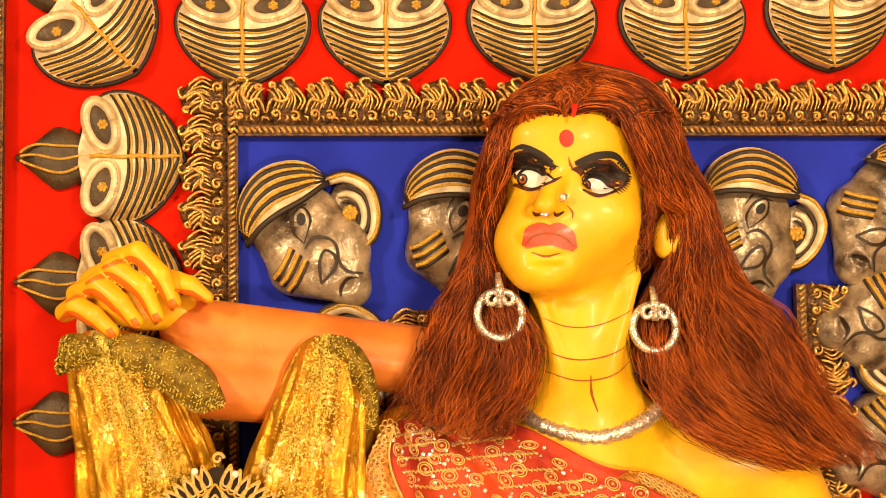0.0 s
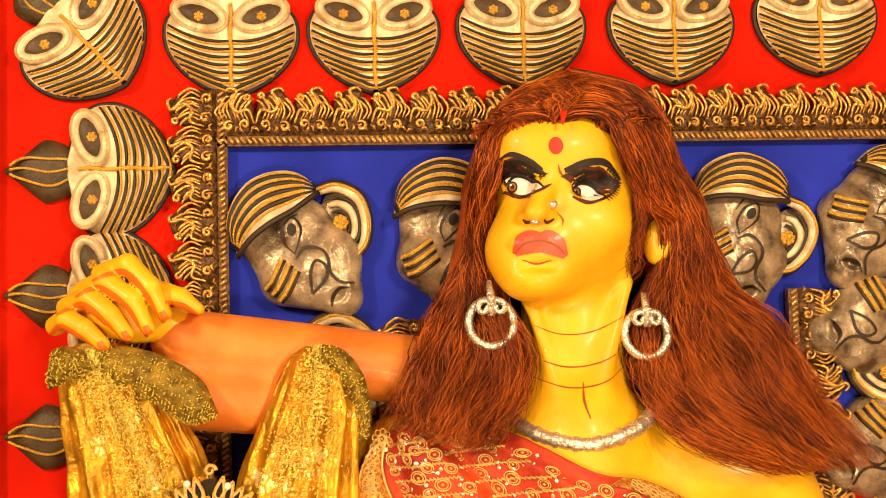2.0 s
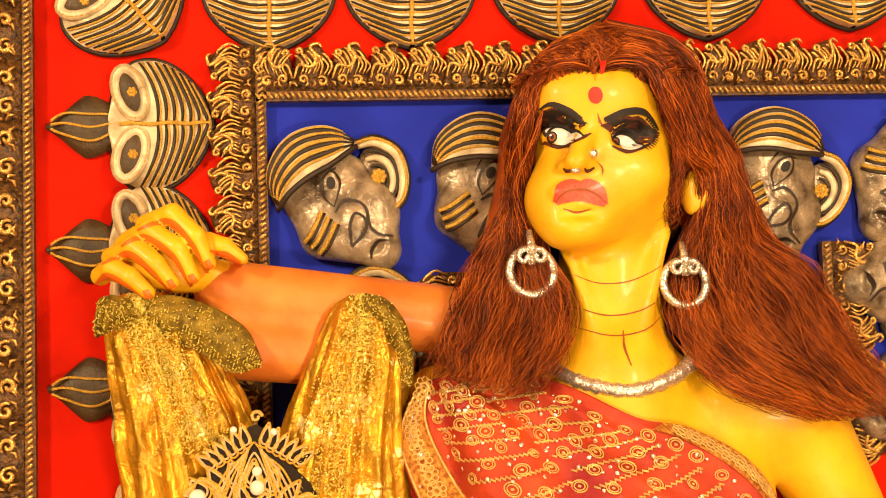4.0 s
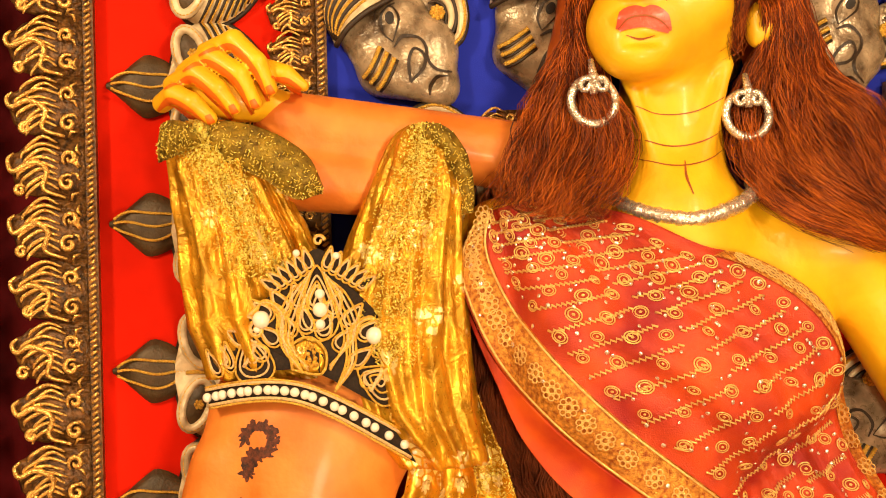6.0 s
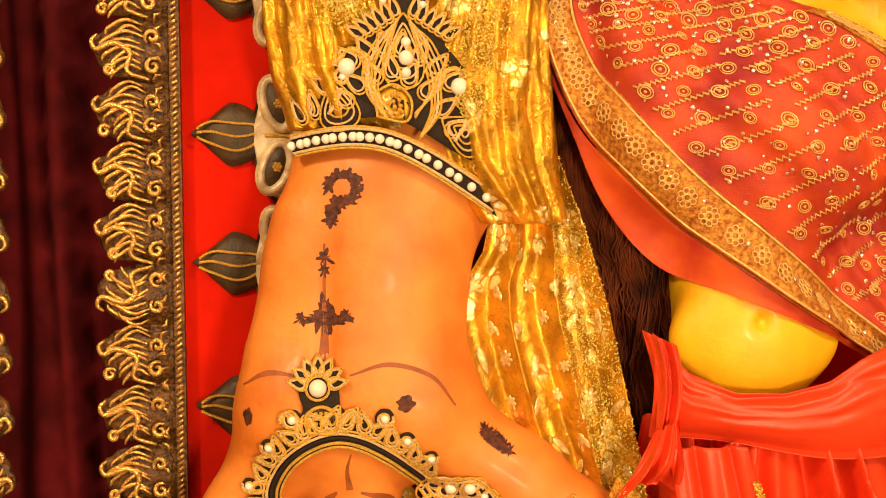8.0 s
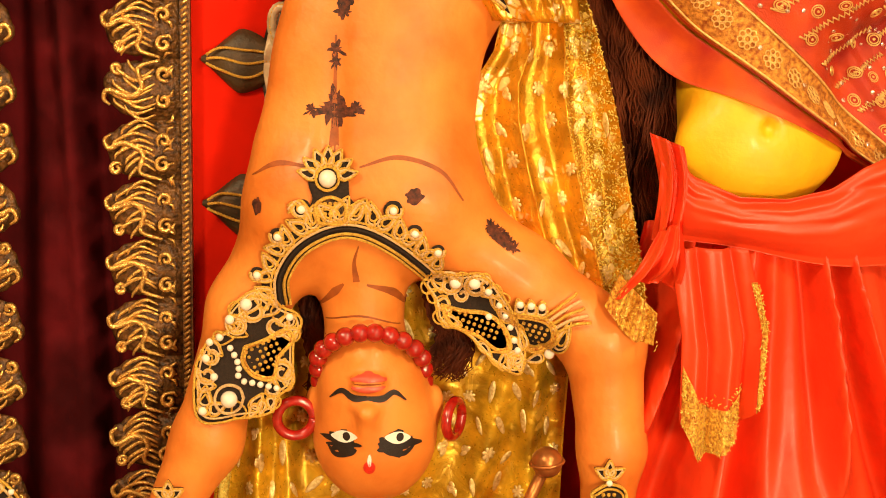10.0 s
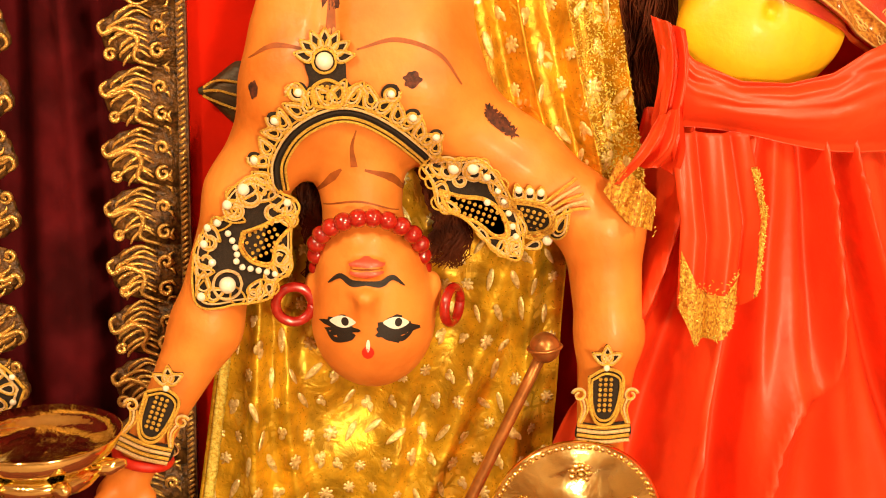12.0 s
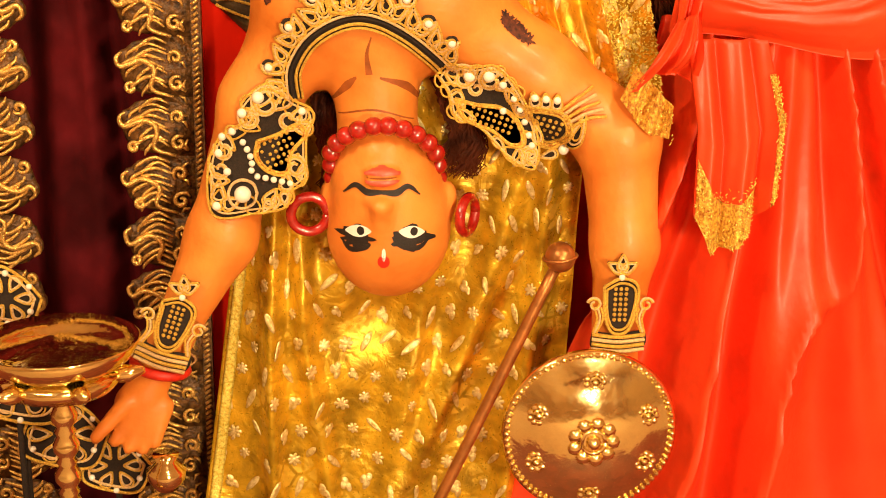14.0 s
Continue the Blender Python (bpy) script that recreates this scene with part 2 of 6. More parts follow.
def box(bm, lo, hi, mi=0):
    x, y, z = zip(lo, hi)
    v = [bm.verts.new((x[i], y[j], z[k])) for i in (0, 1) for j in (0, 1) for k in (0, 1)]
    for q in ((0, 1, 3, 2), (4, 6, 7, 5), (0, 4, 5, 1), (2, 3, 7, 6), (0, 2, 6, 4), (1, 5, 7, 3)):
        bm.faces.new([v[i] for i in q]).material_index = mi


def lathe(bm, profile, c, seg=40, mi=0):
    """Turned form about the upright axis through c; profile of (radius, height)."""
    rings = [[bm.verts.new((c[0] + r * math.cos(k * math.tau / seg), c[1] + r * math.sin(k * math.tau / seg), c[2] + z)) for k in range(seg)] for r, z in profile]
    for a, b in zip(rings, rings[1:]):
        for k in range(seg):
            bm.faces.new((a[k], a[(k + 1) % seg], b[(k + 1) % seg], b[k])).material_index = mi
    bm.faces.new(rings[0][::-1]).material_index = mi
    bm.faces.new(rings[-1]).material_index = mi


def sheet(bm, f, nu, nv, thick=0.003, mi=0):
    """Cloth: f(u, v) gives a place; given a thickness backwards along y."""
    front = [[bm.verts.new(f(i / nu, j / nv)) for j in range(nv + 1)] for i in range(nu + 1)]
    back = [[bm.verts.new(v.co + Vector((0, thick, 0))) for v in row] for row in front]
    for i in range(nu):
        for j in range(nv):
            bm.faces.new((front[i][j], front[i + 1][j], front[i + 1][j + 1], front[i][j + 1])).material_index = mi
            bm.faces.new((back[i][j + 1], back[i + 1][j + 1], back[i + 1][j], back[i][j])).material_index = mi
    for i in range(nu):
        for j in (0, nv):
            bm.faces.new((front[i][j], back[i][j], back[i + 1][j], front[i + 1][j])).material_index = mi
    for j in range(nv):
        for i in (0, nu):
            bm.faces.new((front[i][j], front[i][j + 1], back[i][j + 1], back[i][j])).material_index = mi


# ---- modelled clay: blended rounded forms, turned into one skin ----
class Clay:
    def __init__(self):
        self.forms = []

    def egg(self, c, r, k=0.03, rot=0.0, cut=False):
        self.forms.append(("egg", c, r, k, rot, cut))
        return self

    def limb(self, a, b, ra, rb, k=0.025, cut=False):
        self.forms.append(("limb", a, b, k, (ra, rb), cut))
        return self

    def field(self, x, y, z):
        total = None
        for kind, a, b, k, s, cut in self.forms:
            if kind == "egg":
                px, py, pz = x - a[0], y - a[1], z - a[2]
                if s:
                    ca, sa = math.cos(s), math.sin(s)
                    px, pz = px * ca + pz * sa, -px * sa + pz * ca
                k0 = np.sqrt((px / b[0]) ** 2 + (py / b[1]) ** 2 + (pz / b[2]) ** 2) + 1e-9
                k1 = np.sqrt((px / b[0] ** 2) ** 2 + (py / b[1] ** 2) ** 2 + (pz / b[2] ** 2) ** 2) + 1e-9
                d = k0 * (k0 - 1) / k1
            else:
                ab = np.array(b) - np.array(a)
                h = np.clip(((x - a[0]) * ab[0] + (y - a[1]) * ab[1] + (z - a[2]) * ab[2]) / ab.dot(ab), 0, 1)
                d = np.sqrt((x - a[0] - h * ab[0]) ** 2 + (y - a[1] - h * ab[1]) ** 2 + (z - a[2] - h * ab[2]) ** 2) - (s[0] + (s[1] - s[0]) * h)
            if total is None:
                total = d
            elif cut:
                h = np.maximum(k - np.abs(-d - total), 0) / k
                total = np.maximum(total, -d) + h * h * k * 0.25
            else:
                h = np.maximum(k - np.abs(total - d), 0) / k
                total = np.minimum(total, d) - h * h * k * 0.25
        return total

    def front(self, x, z, start=1.6, miss=2.06):
        """The y of the skin seen from the front at x, z."""
        x, z = np.atleast_1d(np.asarray(x, float)), np.atleast_1d(np.asarray(z, float))
        y = np.full(x.shape, start)
        for _ in range(28):
            y = np.where(y < 2.4, y + 0.8 * np.clip(self.field(x, y, z), -0.02, 0.2), y)
        return np.where(y > 2.15, miss, y)

    def skin(self, bm, lo, hi, h, mi=0):
        ax = [np.arange(a, b + h, h) for a, b in zip(lo, hi)]
        g = np.meshgrid(*ax, indexing="ij")
        val = self.field(*g)
        inside = val < 0
        n = np.array(val.shape) - 1
        cut = lambda a, o: a[o[0]:o[0] + n[0], o[1]:o[1] + n[1], o[2]:o[2] + n[2]]
        corners = [(i, j, k) for i in (0, 1) for j in (0, 1) for k in (0, 1)]
        count = sum(cut(inside, o).astype(int) for o in corners)
        mask = (count > 0) & (count < 8)
        acc, num = np.zeros((*n, 3)), np.zeros(n)
        for o in corners:
            for d in range(3):
                if o[d]:
                    continue
                q = list(o)
                q[d] = 1
                va, vb = cut(val, o), cut(val, q)
                hit = (va < 0) != (vb < 0)
                f = np.where(hit, va / np.where(hit, va - vb, 1), 0)
                for e in range(3):
                    acc[..., e] += np.where(hit, o[e] + (f if e == d else 0), 0)
                num += hit
        index = -np.ones(n, int)
        index[mask] = np.arange(mask.sum())
        cells = np.argwhere(mask)
        places = np.array([a[0] for a in ax]) + h * (cells + acc[mask] / num[mask][:, None])
        verts = [bm.verts.new(p) for p in places]
        for d in range(3):
            a, b = [e for e in range(3) if e != d]
            lo_, hi_ = [slice(None)] * 3, [slice(None)] * 3
            lo_[d], hi_[d] = slice(0, -1), slice(1, None)
            s0, s1 = inside[tuple(lo_)], inside[tuple(hi_)]
            for c in np.argwhere(s0 != s1):
                if c[a] == 0 or c[b] == 0 or c[a] >= n[a] or c[b] >= n[b]:
                    continue
                q = []
                for da, db in ((1, 1), (0, 1), (0, 0), (1, 0)):
                    w = c.copy()
                    w[a] -= da
                    w[b] -= db
                    q.append(verts[index[tuple(w)]])
                flip = bool(s0[tuple(c)]) != (d != 1)
                bm.faces.new(q[::-1] if flip else q).material_index = mi


class Relief:
    """The front of a clay form kept as a height map, for laying things on it."""

    def __init__(self, clay, x0, x1, z0, z1, step, miss=2.03, blur=1):
        self.o, self.step = (x0, z0), step
        gx, gz = np.arange(x0, x1, step), np.arange(z0, z1, step)
        h = np.minimum(clay.front(*[g.ravel() for g in np.meshgrid(gx, gz, indexing="ij")], miss=miss), miss).reshape(len(gx), len(gz))
        for _ in range(blur):
            h[1:-1, 1:-1] = (h[1:-1, 1:-1] * 2 + h[2:, 1:-1] + h[:-2, 1:-1] + h[1:-1, 2:] + h[1:-1, :-2]) / 6
        self.h = h

    def front(self, x, z, miss=0):
        a = np.clip((np.atleast_1d(x) - self.o[0]) / self.step, 0, self.h.shape[0] - 1.001)
        b = np.clip((np.atleast_1d(z) - self.o[1]) / self.step, 0, self.h.shape[1] - 1.001)
        i, j = a.astype(int), b.astype(int)
        a, b = a - i, b - j
        h = self.h
        return (h[i, j] * (1 - a) + h[i + 1, j] * a) * (1 - b) + (h[i, j + 1] * (1 - a) + h[i + 1, j + 1] * a) * b


def stroke(bm, clay, pts, widths, mi, lift=0.0015, n=26):
    """A brush stroke that lies on the clay: x, z guide points and widths."""
    p = spline(pts, n)
    w = np.interp(np.linspace(0, 1, n), np.linspace(0, 1, len(widths)), widths)
    d = np.gradient(p, axis=0)
    d /= np.linalg.norm(d, axis=1)[:, None] + 1e-9
    nrm = np.stack([-d[:, 1], d[:, 0]], 1)
    rows = []
    for s in (-0.5, -0.25, 0, 0.25, 0.5):
        q = p + nrm * (w * s)[:, None]
        y = clay.front(q[:, 0], q[:, 1]) - lift
        rows.append([bm.verts.new((a[0], b, a[1])) for a, b in zip(q, y)])
    for r0, r1 in zip(rows, rows[1:]):
        for i in range(n - 1):
            bm.faces.new((r0[i], r0[i + 1], r1[i + 1], r1[i])).material_index = mi


def patch(bm, clay, c, rx, rz, mi, rot=0.0, lift=0.0015, seg=32, rag=0.0, point=0.0):
    """A painted spot on the clay; point: how far its ends are drawn out."""
    rows = []
    for s in (0.0, 0.2, 0.4, 0.6, 0.8, 1.0):
        row = []
        for k in range(1 if s == 0 else seg):
            a = math.tau * k / seg
            e = 1 + rag * noise.noise(Vector((math.cos(a) * 2.3 + c[0] * 31, math.sin(a) * 2.3, c[1] * 17)))
            px, pz = s * rx * math.cos(a) * e, s * rz * math.sin(a) * (1 - point * math.cos(a) ** 2) * e
            row.append((c[0] + px * math.cos(rot) - pz * math.sin(rot), c[1] + px * math.sin(rot) + pz * math.cos(rot)))
        q = np.array(row)
        rows.append([bm.verts.new((x, y - lift, z)) for (x, z), y in zip(row, clay.front(q[:, 0], q[:, 1]))])
    for a, b in zip(rows, rows[1:]):
        for k in range(seg):
            f = list(dict.fromkeys([a[k % len(a)], b[k], b[(k + 1) % seg], a[(k + 1) % len(a)]]))
            bm.faces.new(f).material_index = mi


# ---- the setting ----
def slab(name, lo, hi, mat, label, category="wall"):
    bm = bmesh.new()
    box(bm, lo, hi)
    return solo(name, bm, mat, label, category, kind="structure", sharp=True)


# unseen floor, its pale brown chosen as a bounce colour for the brass
slab("floor", (-4, -4, -0.1), (4, 3.2, 0.0), CARPET, "unseen hall floor, pale brown to reflect in the brass", "floor")
slab("stage", (-3.2, 1.35, 0.0), (3.2, 2.6, 0.02), BOARD, "low dark red boarded stage under the idols", "stage")
# unseen walls and ceiling close the hall; their cream tone reflects warmly in metal
slab("wall_north", (-4, 2.7, 0), (4, 2.8, 3.6), PLASTER, "unseen plain wall added behind the stage")
slab("wall_south", (-4, -4.1, 0), (4, -4, 3.6), PLASTER, "unseen plain hall wall, added pale for warm reflections")
slab("wall_west", (-4.1, -4, 0), (-4, 2.8, 3.6), PLASTER, "unseen plain hall wall, added pale for warm reflections")
slab("wall_east", (4, -4, 0), (4.1, 2.8, 3.6), PLASTER, "unseen plain hall wall, added pale for warm reflections")
slab("ceiling", (-4.1, -4.1, 3.6), (4.1, 2.8, 3.7), PLASTER, "unseen plain hall ceiling, added pale for warm reflections", "ceiling")
slab("backdrop", (-0.72, 2.2, 0.02), (1.9, 2.26, 3.1), RED, "bright red cloth-covered backdrop panel behind the idols", "backdrop")
slab("blue_panel", (-0.288, 2.19, 1.76), (1.9, 2.196, 2.425), BLUE, "royal blue cloth panel set in the red backdrop", "panel")


def curtain_place(u, v):
    x = -2.2 + 1.5 * u
    fold = 0.03 * math.sin(x * 34 + 0.6 * math.sin(v * 7)) + 0.018 * math.sin(x * 71 + 2 + v * 2)
    return (x + 0.012 * math.sin(v * 9 + x * 20), 2.31 + fold, 0.02 + 3.0 * v)


bm = bmesh.new()
sheet(bm, curtain_place, 150, 30)
solo("curtain", bm, MAROON, "dark maroon hanging curtain with soft upright folds", "curtain", kind="structure")


# ---- gilt scrollwork bands ----
def spiral(c, r0, r1, start, turns, n=16):
    a = np.linspace(start, start + turns * math.tau, n)
    r = np.linspace(r0, r1, n)
    return np.stack([c[0] + r * np.cos(a), c[1] + r * np.sin(a)], 1)


def lay(pts, y):
    return [(p[0], y, p[1]) for p in pts]


def scroll_unit(seed, size):
    """One repeat of the gilt feather-scroll relief: rail side at x = 0, curled finials towards -x; z along the band."""
    rnd = random.Random(seed)
    bm = bmesh.new()
    s = size
    j = lambda a: a * (1 + rnd.uniform(-0.10, 0.10))
    tap = lambda n, r: r * (0.30 + 0.80 * np.sin(np.linspace(0.25, math.pi - 0.15, n)))
    stem = spline([(-0.30 * s, 0.02 * s), (-0.66 * s, j(0.16) * s), (-0.60 * s, 0.46 * s), (j(-0.86) * s, 0.62 * s), (-1.14 * s, j(0.50) * s), (-1.22 * s, 0.66 * s), (-1.12 * s, 0.76 * s)], 26)
    tube(bm, lay(stem, -0.014), tap(26, 0.052 * s), 5)
    for k in range(8):
        z0 = (0.08 + 0.105 * k + rnd.uniform(-0.02, 0.02)) * s
        x0, x1 = j(-0.40) * s, j(-1.02 + 0.045 * abs(k - 4)) * s
        p = spline([(x0, z0 + 0.10 * s), ((x0 + x1) * 0.5, z0 + j(0.20) * s), (x1, z0 + j(0.05) * s), (x1 - 0.05 * s, z0 - 0.05 * s)], 11)
        tube(bm, lay(p, -0.010 - 0.003 * (k % 2)), tap(11, j(0.033) * s), 5)
    for x, z, r, st, tu in ((-0.26, 0.26, 0.13, 1.0, 1.2), (-0.24, 0.70, 0.13, 4.0, -1.2), (-1.02, 0.18, 0.10, 0.5, 1.2)):
        tube(bm, lay(spiral((j(x) * s, j(z) * s), j(r) * s, 0.03 * s, st, tu, 15), -0.011), tap(15, 0.046 * s), 5)
    for k in range(5):
        a = radians(rnd.uniform(100, 260))
        c = Vector((-0.10 * s, 0, (0.1 + 0.2 * k) * s))
        tube(bm, [c + Vector((0, -0.009, 0)), c + Vector((0.10 * s * math.cos(a), -0.011, 0.10 * s * math.sin(a))), c + Vector((0.18 * s * math.cos(a + 0.5), -0.009, 0.18 * s * math.sin(a + 0.5)))], tap(3, 0.026 * s) + 0.0004, 5)
    return mesh_of("scroll", bm, GOLD)


def lobe_unit(seed, size):
    rnd = random.Random(seed)
    bm = bmesh.new()
    ball(bm, (-0.72 * size, 0.004, 0.5 * size), (0.50 * size, 0.012, 0.47 * size), 14, 6)
    ball(bm, (-1.08 * size, 0.004, 0.6 * size), (0.18 * size, 0.010, 0.20 * size), 10, 5)
    box(bm, (-0.6 * size, -0.002, 0), (0.02 * size, 0.012, size * 1.001))
    return mesh_of("backing", bm, BRONZE)


SCROLLS = {s: [scroll_unit(k + int(s * 1000), s) for k in range(4)] for s in (0.112, 0.072)}
LOBES = {s: lobe_unit(3, s) for s in (0.112, 0.072)}


def band(name, at, turn, count, size, y, label):
    """A band of scroll repeats that runs up from a corner, turned about y."""
    t = thing(name, label, "trim", kind="structure")
    t.matrix_world = Matrix.Translation((at[0], y, at[1])) @ Matrix.Rotation(radians(turn), 4, "Y")
    rnd = random.Random(name + str(at))
    for i in range(count):
        for nm, me in (("backing", LOBES[size]), ("scroll", SCROLLS[size][rnd.randrange(4)])):
            o = new(nm, me)
            o.parent = t
            flip = rnd.random() < 0.08 and nm == "scroll"
            o.matrix_local = Matrix.Translation((0, 0, (i + (1 if flip else 0)) * size)) @ Matrix.Diagonal((1, 1, -1 if flip else 1, 1))
    bm = bmesh.new()
    box(bm, (0.001, -0.006, 0), (0.020, 0.012, count * size))
    part("rail_backing", bm, BRONZE, t, sharp=True)
    bm = bmesh.new()
    n = int(count * size / 0.011)
    for i in range(n):
        z = (i + 0.5) * 0.011
        tube(bm, [(0.004, -0.008, z - 0.004), (0.015, -0.009, z + 0.004)], 0.0032, 5)
    part("rope_rail", bm, GOLD, t, "row of small gilt rope twists")
    return t


band("gilt_band", (-0.728, 0.028), 0, 26, 0.112, 2.17, "tall gilt scrollwork border band on dark bronze backing")
band("gilt_band", (-1.165, 0.14), 180, 26, 0.112, 2.17, "gilt scrollwork border band beside the maroon curtain").matrix_world = Matrix.Translation((-1.165, 2.17, 0.028 + 26 * 0.112)) @ Matrix.Rotation(math.pi, 4, "Y")
band("gilt_inner_band", (-0.302, 1.15), 0, 19, 0.072, 2.17, "narrow gilt scrollwork band framing the blue panel")
band("gilt_inner_band", (-0.302, 2.43), 90, 27, 0.072, 2.17, "narrow gilt scrollwork band framing the blue panel")
band("gilt_corner_band", (0.075, 1.72), 0, 5, 0.072, 2.165, "short gilt scrollwork strip on the blue panel")
band("gilt_corner_band", (0.80, 2.12), 180, 6, 0.072, 2.165, "short gilt scrollwork strip on the blue panel")


# ---- leaf-shaped striped ornaments on the red panel ----
def heart_width(s):
    s = min(max(s, 0.0), 1.0)
    if s < 0.38:
        return 0.122 * (1 - abs((0.38 - s) / 0.38) ** 2.4) ** 0.42
    return 0.122 * max(0.0, 1 - ((s - 0.38) / 0.62) ** 2.0) ** 0.72


def heart_depth(u, v):
    w = heart_width((u + 0.095) / 0.19) + 1e-6
    q = min(1.0, abs(v) / w)
    return -0.004 - 0.030 * math.sqrt(max(0.0, 1 - (1.75 * q - 0.80) ** 2 if q > 0.457 else 1 - 0.45 * (1 - q / 0.457) ** 2)) if q < 1 else -0.003


def leaf_ornament():
    """Local axes: x towards the tip, z across, y to the back."""
    t = thing("leaf_ornament", "striped cream and brown leaf-shaped relief with dark pointed tail, gold cords", "wall ornament", "leaf ornaments on the red panel")
    bm = bmesh.new()
    nu, nv = 26, 24
    grid = []
    for i in range(nu + 1):
        s = 0.004 + 0.992 * i / nu
        u, w = -0.095 + 0.19 * s, heart_width(s)
        grid.append([bm.verts.new((u, heart_depth(u, w * q * 0.999), w * q)) for q in np.linspace(-1, 1, nv + 1)])
    for a, b in zip(grid, grid[1:]):
        for k in range(nv):
            bm.faces.new((a[k], a[k + 1], b[k + 1], b[k]))
    part("body", bm, CREAM, t)
    bm = bmesh.new()
    rim = [(-0.095 + 0.19 * s, -0.004, sgn * (heart_width(s) + 0.002)) for sgn, ss in ((1, np.linspace(0.01, 1, 24)), (-1, np.linspace(1, 0.01, 24))) for s in ss]
    tube(bm, rim, 0.006, 6)
    part("dark_edge", bm, DARK, t)
    for side in (1, -1):
        for i in range(7):
            u0 = -0.006 + 0.0150 * i
            line = []
            for q in np.linspace(0.02, 0.97, 14):
                u = u0 - 0.036 * q ** 1.5 + 0.010 * math.sin(q * 3.1)
                w = heart_width((u + 0.095) / 0.19)
                line.append((u, q, w))
            for nm, mat, du, r in (("groove", DARK, 0.0, 0.0036), ("gold_cord", CORD, 0.0052, 0.0023)):
                bm = bmesh.new()
                pts = [(u + du, heart_depth(u + du, side * w * q) - (0.0005 if nm == "groove" else 0.002), side * w * q) for u, q, w in line]
                if nm == "groove":
                    tube(bm, pts, r * (0.35 + 0.75 * np.sin(np.linspace(0.35, 2.9, 14))), 5)
                else:
                    beads = spline(pts, 46)
                    tube(bm, beads, [r * (1.1 if k % 2 else 0.7) for k in range(46)], 5)
                part(nm, bm, mat, t)
        m = Matrix.Rotation(radians(-18 * side), 4, "Y")
        bm = bmesh.new()
        ball(bm, (-0.054, -0.030, 0.058 * side), (0.022, 0.010, 0.042), 16, 6, 0, m)
        hollow = part("eye_hollow", bm, LEAF, t, "dark brown oval hollow")
        bm = bmesh.new()
        a = np.linspace(0, math.tau, 25)
        tube(bm, [Vector((-0.054, -0.030, 0.058 * side)) + m @ Vector((0.025 * math.cos(b), 0, 0.047 * math.sin(b))) for b in a], 0.0105, 6)
        part("eye_rim", bm, CREAM, t)
        bm = bmesh.new()
        tube(bm, [Vector((-0.054, -0.037, 0.058 * side)) + m @ Vector((0.028 * math.cos(b), 0, 0.050 * math.sin(b))) for b in np.linspace(0, math.tau, 61)], [0.0026 if k % 2 else 0.0016 for k in range(61)], 5)
        part("eye_cord", bm, CORD, t)
        bm = bmesh.new()
        for k in range(7):
            b = k * math.tau / 6
            ball(bm, (-0.050 + (0.006 * math.cos(b) if k < 6 else 0), -0.038, 0.058 * side + (0.006 * math.sin(b) if k < 6 else 0)), 0.0042, 6, 4)
        part("bead_flower", bm, CORD, t)
    bm = bmesh.new()
    tube(bm, [(u, heart_depth(u, 0) - 0.003, 0.0015 * math.sin(u * 90)) for u in np.linspace(-0.075, 0.093, 18)], 0.0040, 6)
    part("spine_cord", bm, CORD, t)
    bm = bmesh.new()
    grid = []
    for i in range(17):
        s = i / 16
        w = 0.060 * math.sin(math.pi * (0.06 + 0.90 * s) ** 0.9) ** 0.85 * (0.25 + 0.75 * min(1, s * 2.2))
        grid.append([bm.verts.new((-0.212 + 0.155 * s, -0.004 - 0.020 * math.sqrt(max(0, 1 - q * q)) * min(1, s * 3 + 0.2), w * q)) for q in np.linspace(-1, 1, 13)])
    for a, b in zip(grid, grid[1:]):
        for k in range(12):
            bm.faces.new((a[k], a[k + 1], b[k + 1], b[k]))
    part("tail_leaf", bm, LEAF, t, "dark brown pointed leaf")
    for q in (-0.55, 0.0, 0.5):
        bm = bmesh.new()
        tube(bm, [(-0.205 + 0.148 * s, -0.025, q * 0.05 * math.sin(math.pi * s ** 0.8) + 0.004 * math.sin(s * 9 + q)) for s in np.linspace(0.03, 0.97, 50)], [0.0034 if k % 2 else 0.0022 for k in range(50)], 5)
        part("gold_cord", bm, CORD, t)
    return t


first_leaf = leaf_ornament()
first_leaf.matrix_world = Matrix.Translation((-0.478, 2.196, 2.372))
TURN_Y = lambda x, z, a, y=2.196: Matrix.Translation((x, y, z)) @ Matrix.Rotation(radians(a), 4, "Y")
for z in (2.135, 1.878, 1.606, 1.366, 1.096, 0.83, 0.57):
    copy_thing(first_leaf, TURN_Y(-0.480, z, 2))
for x, z in ((-0.273, 2.606), (-0.003, 2.610), (0.283, 2.618), (0.581, 2.624), (0.876, 2.640), (1.16, 2.645), (1.44, 2.65)):
    copy_thing(first_leaf, TURN_Y(x, z, 90))
copy_thing(first_leaf, TURN_Y(-0.535, 2.605, 48))


# ---- elephant-head masks on the blue panel ----
def dotted(bm, pts, r, n=60):
    """A twisted metallic cord: a tube whose thickness beads along its length."""
    p = spline(pts, n)
    tube(bm, p, [r * (1.15 if k % 2 else 0.75) for k in range(n)], 5)


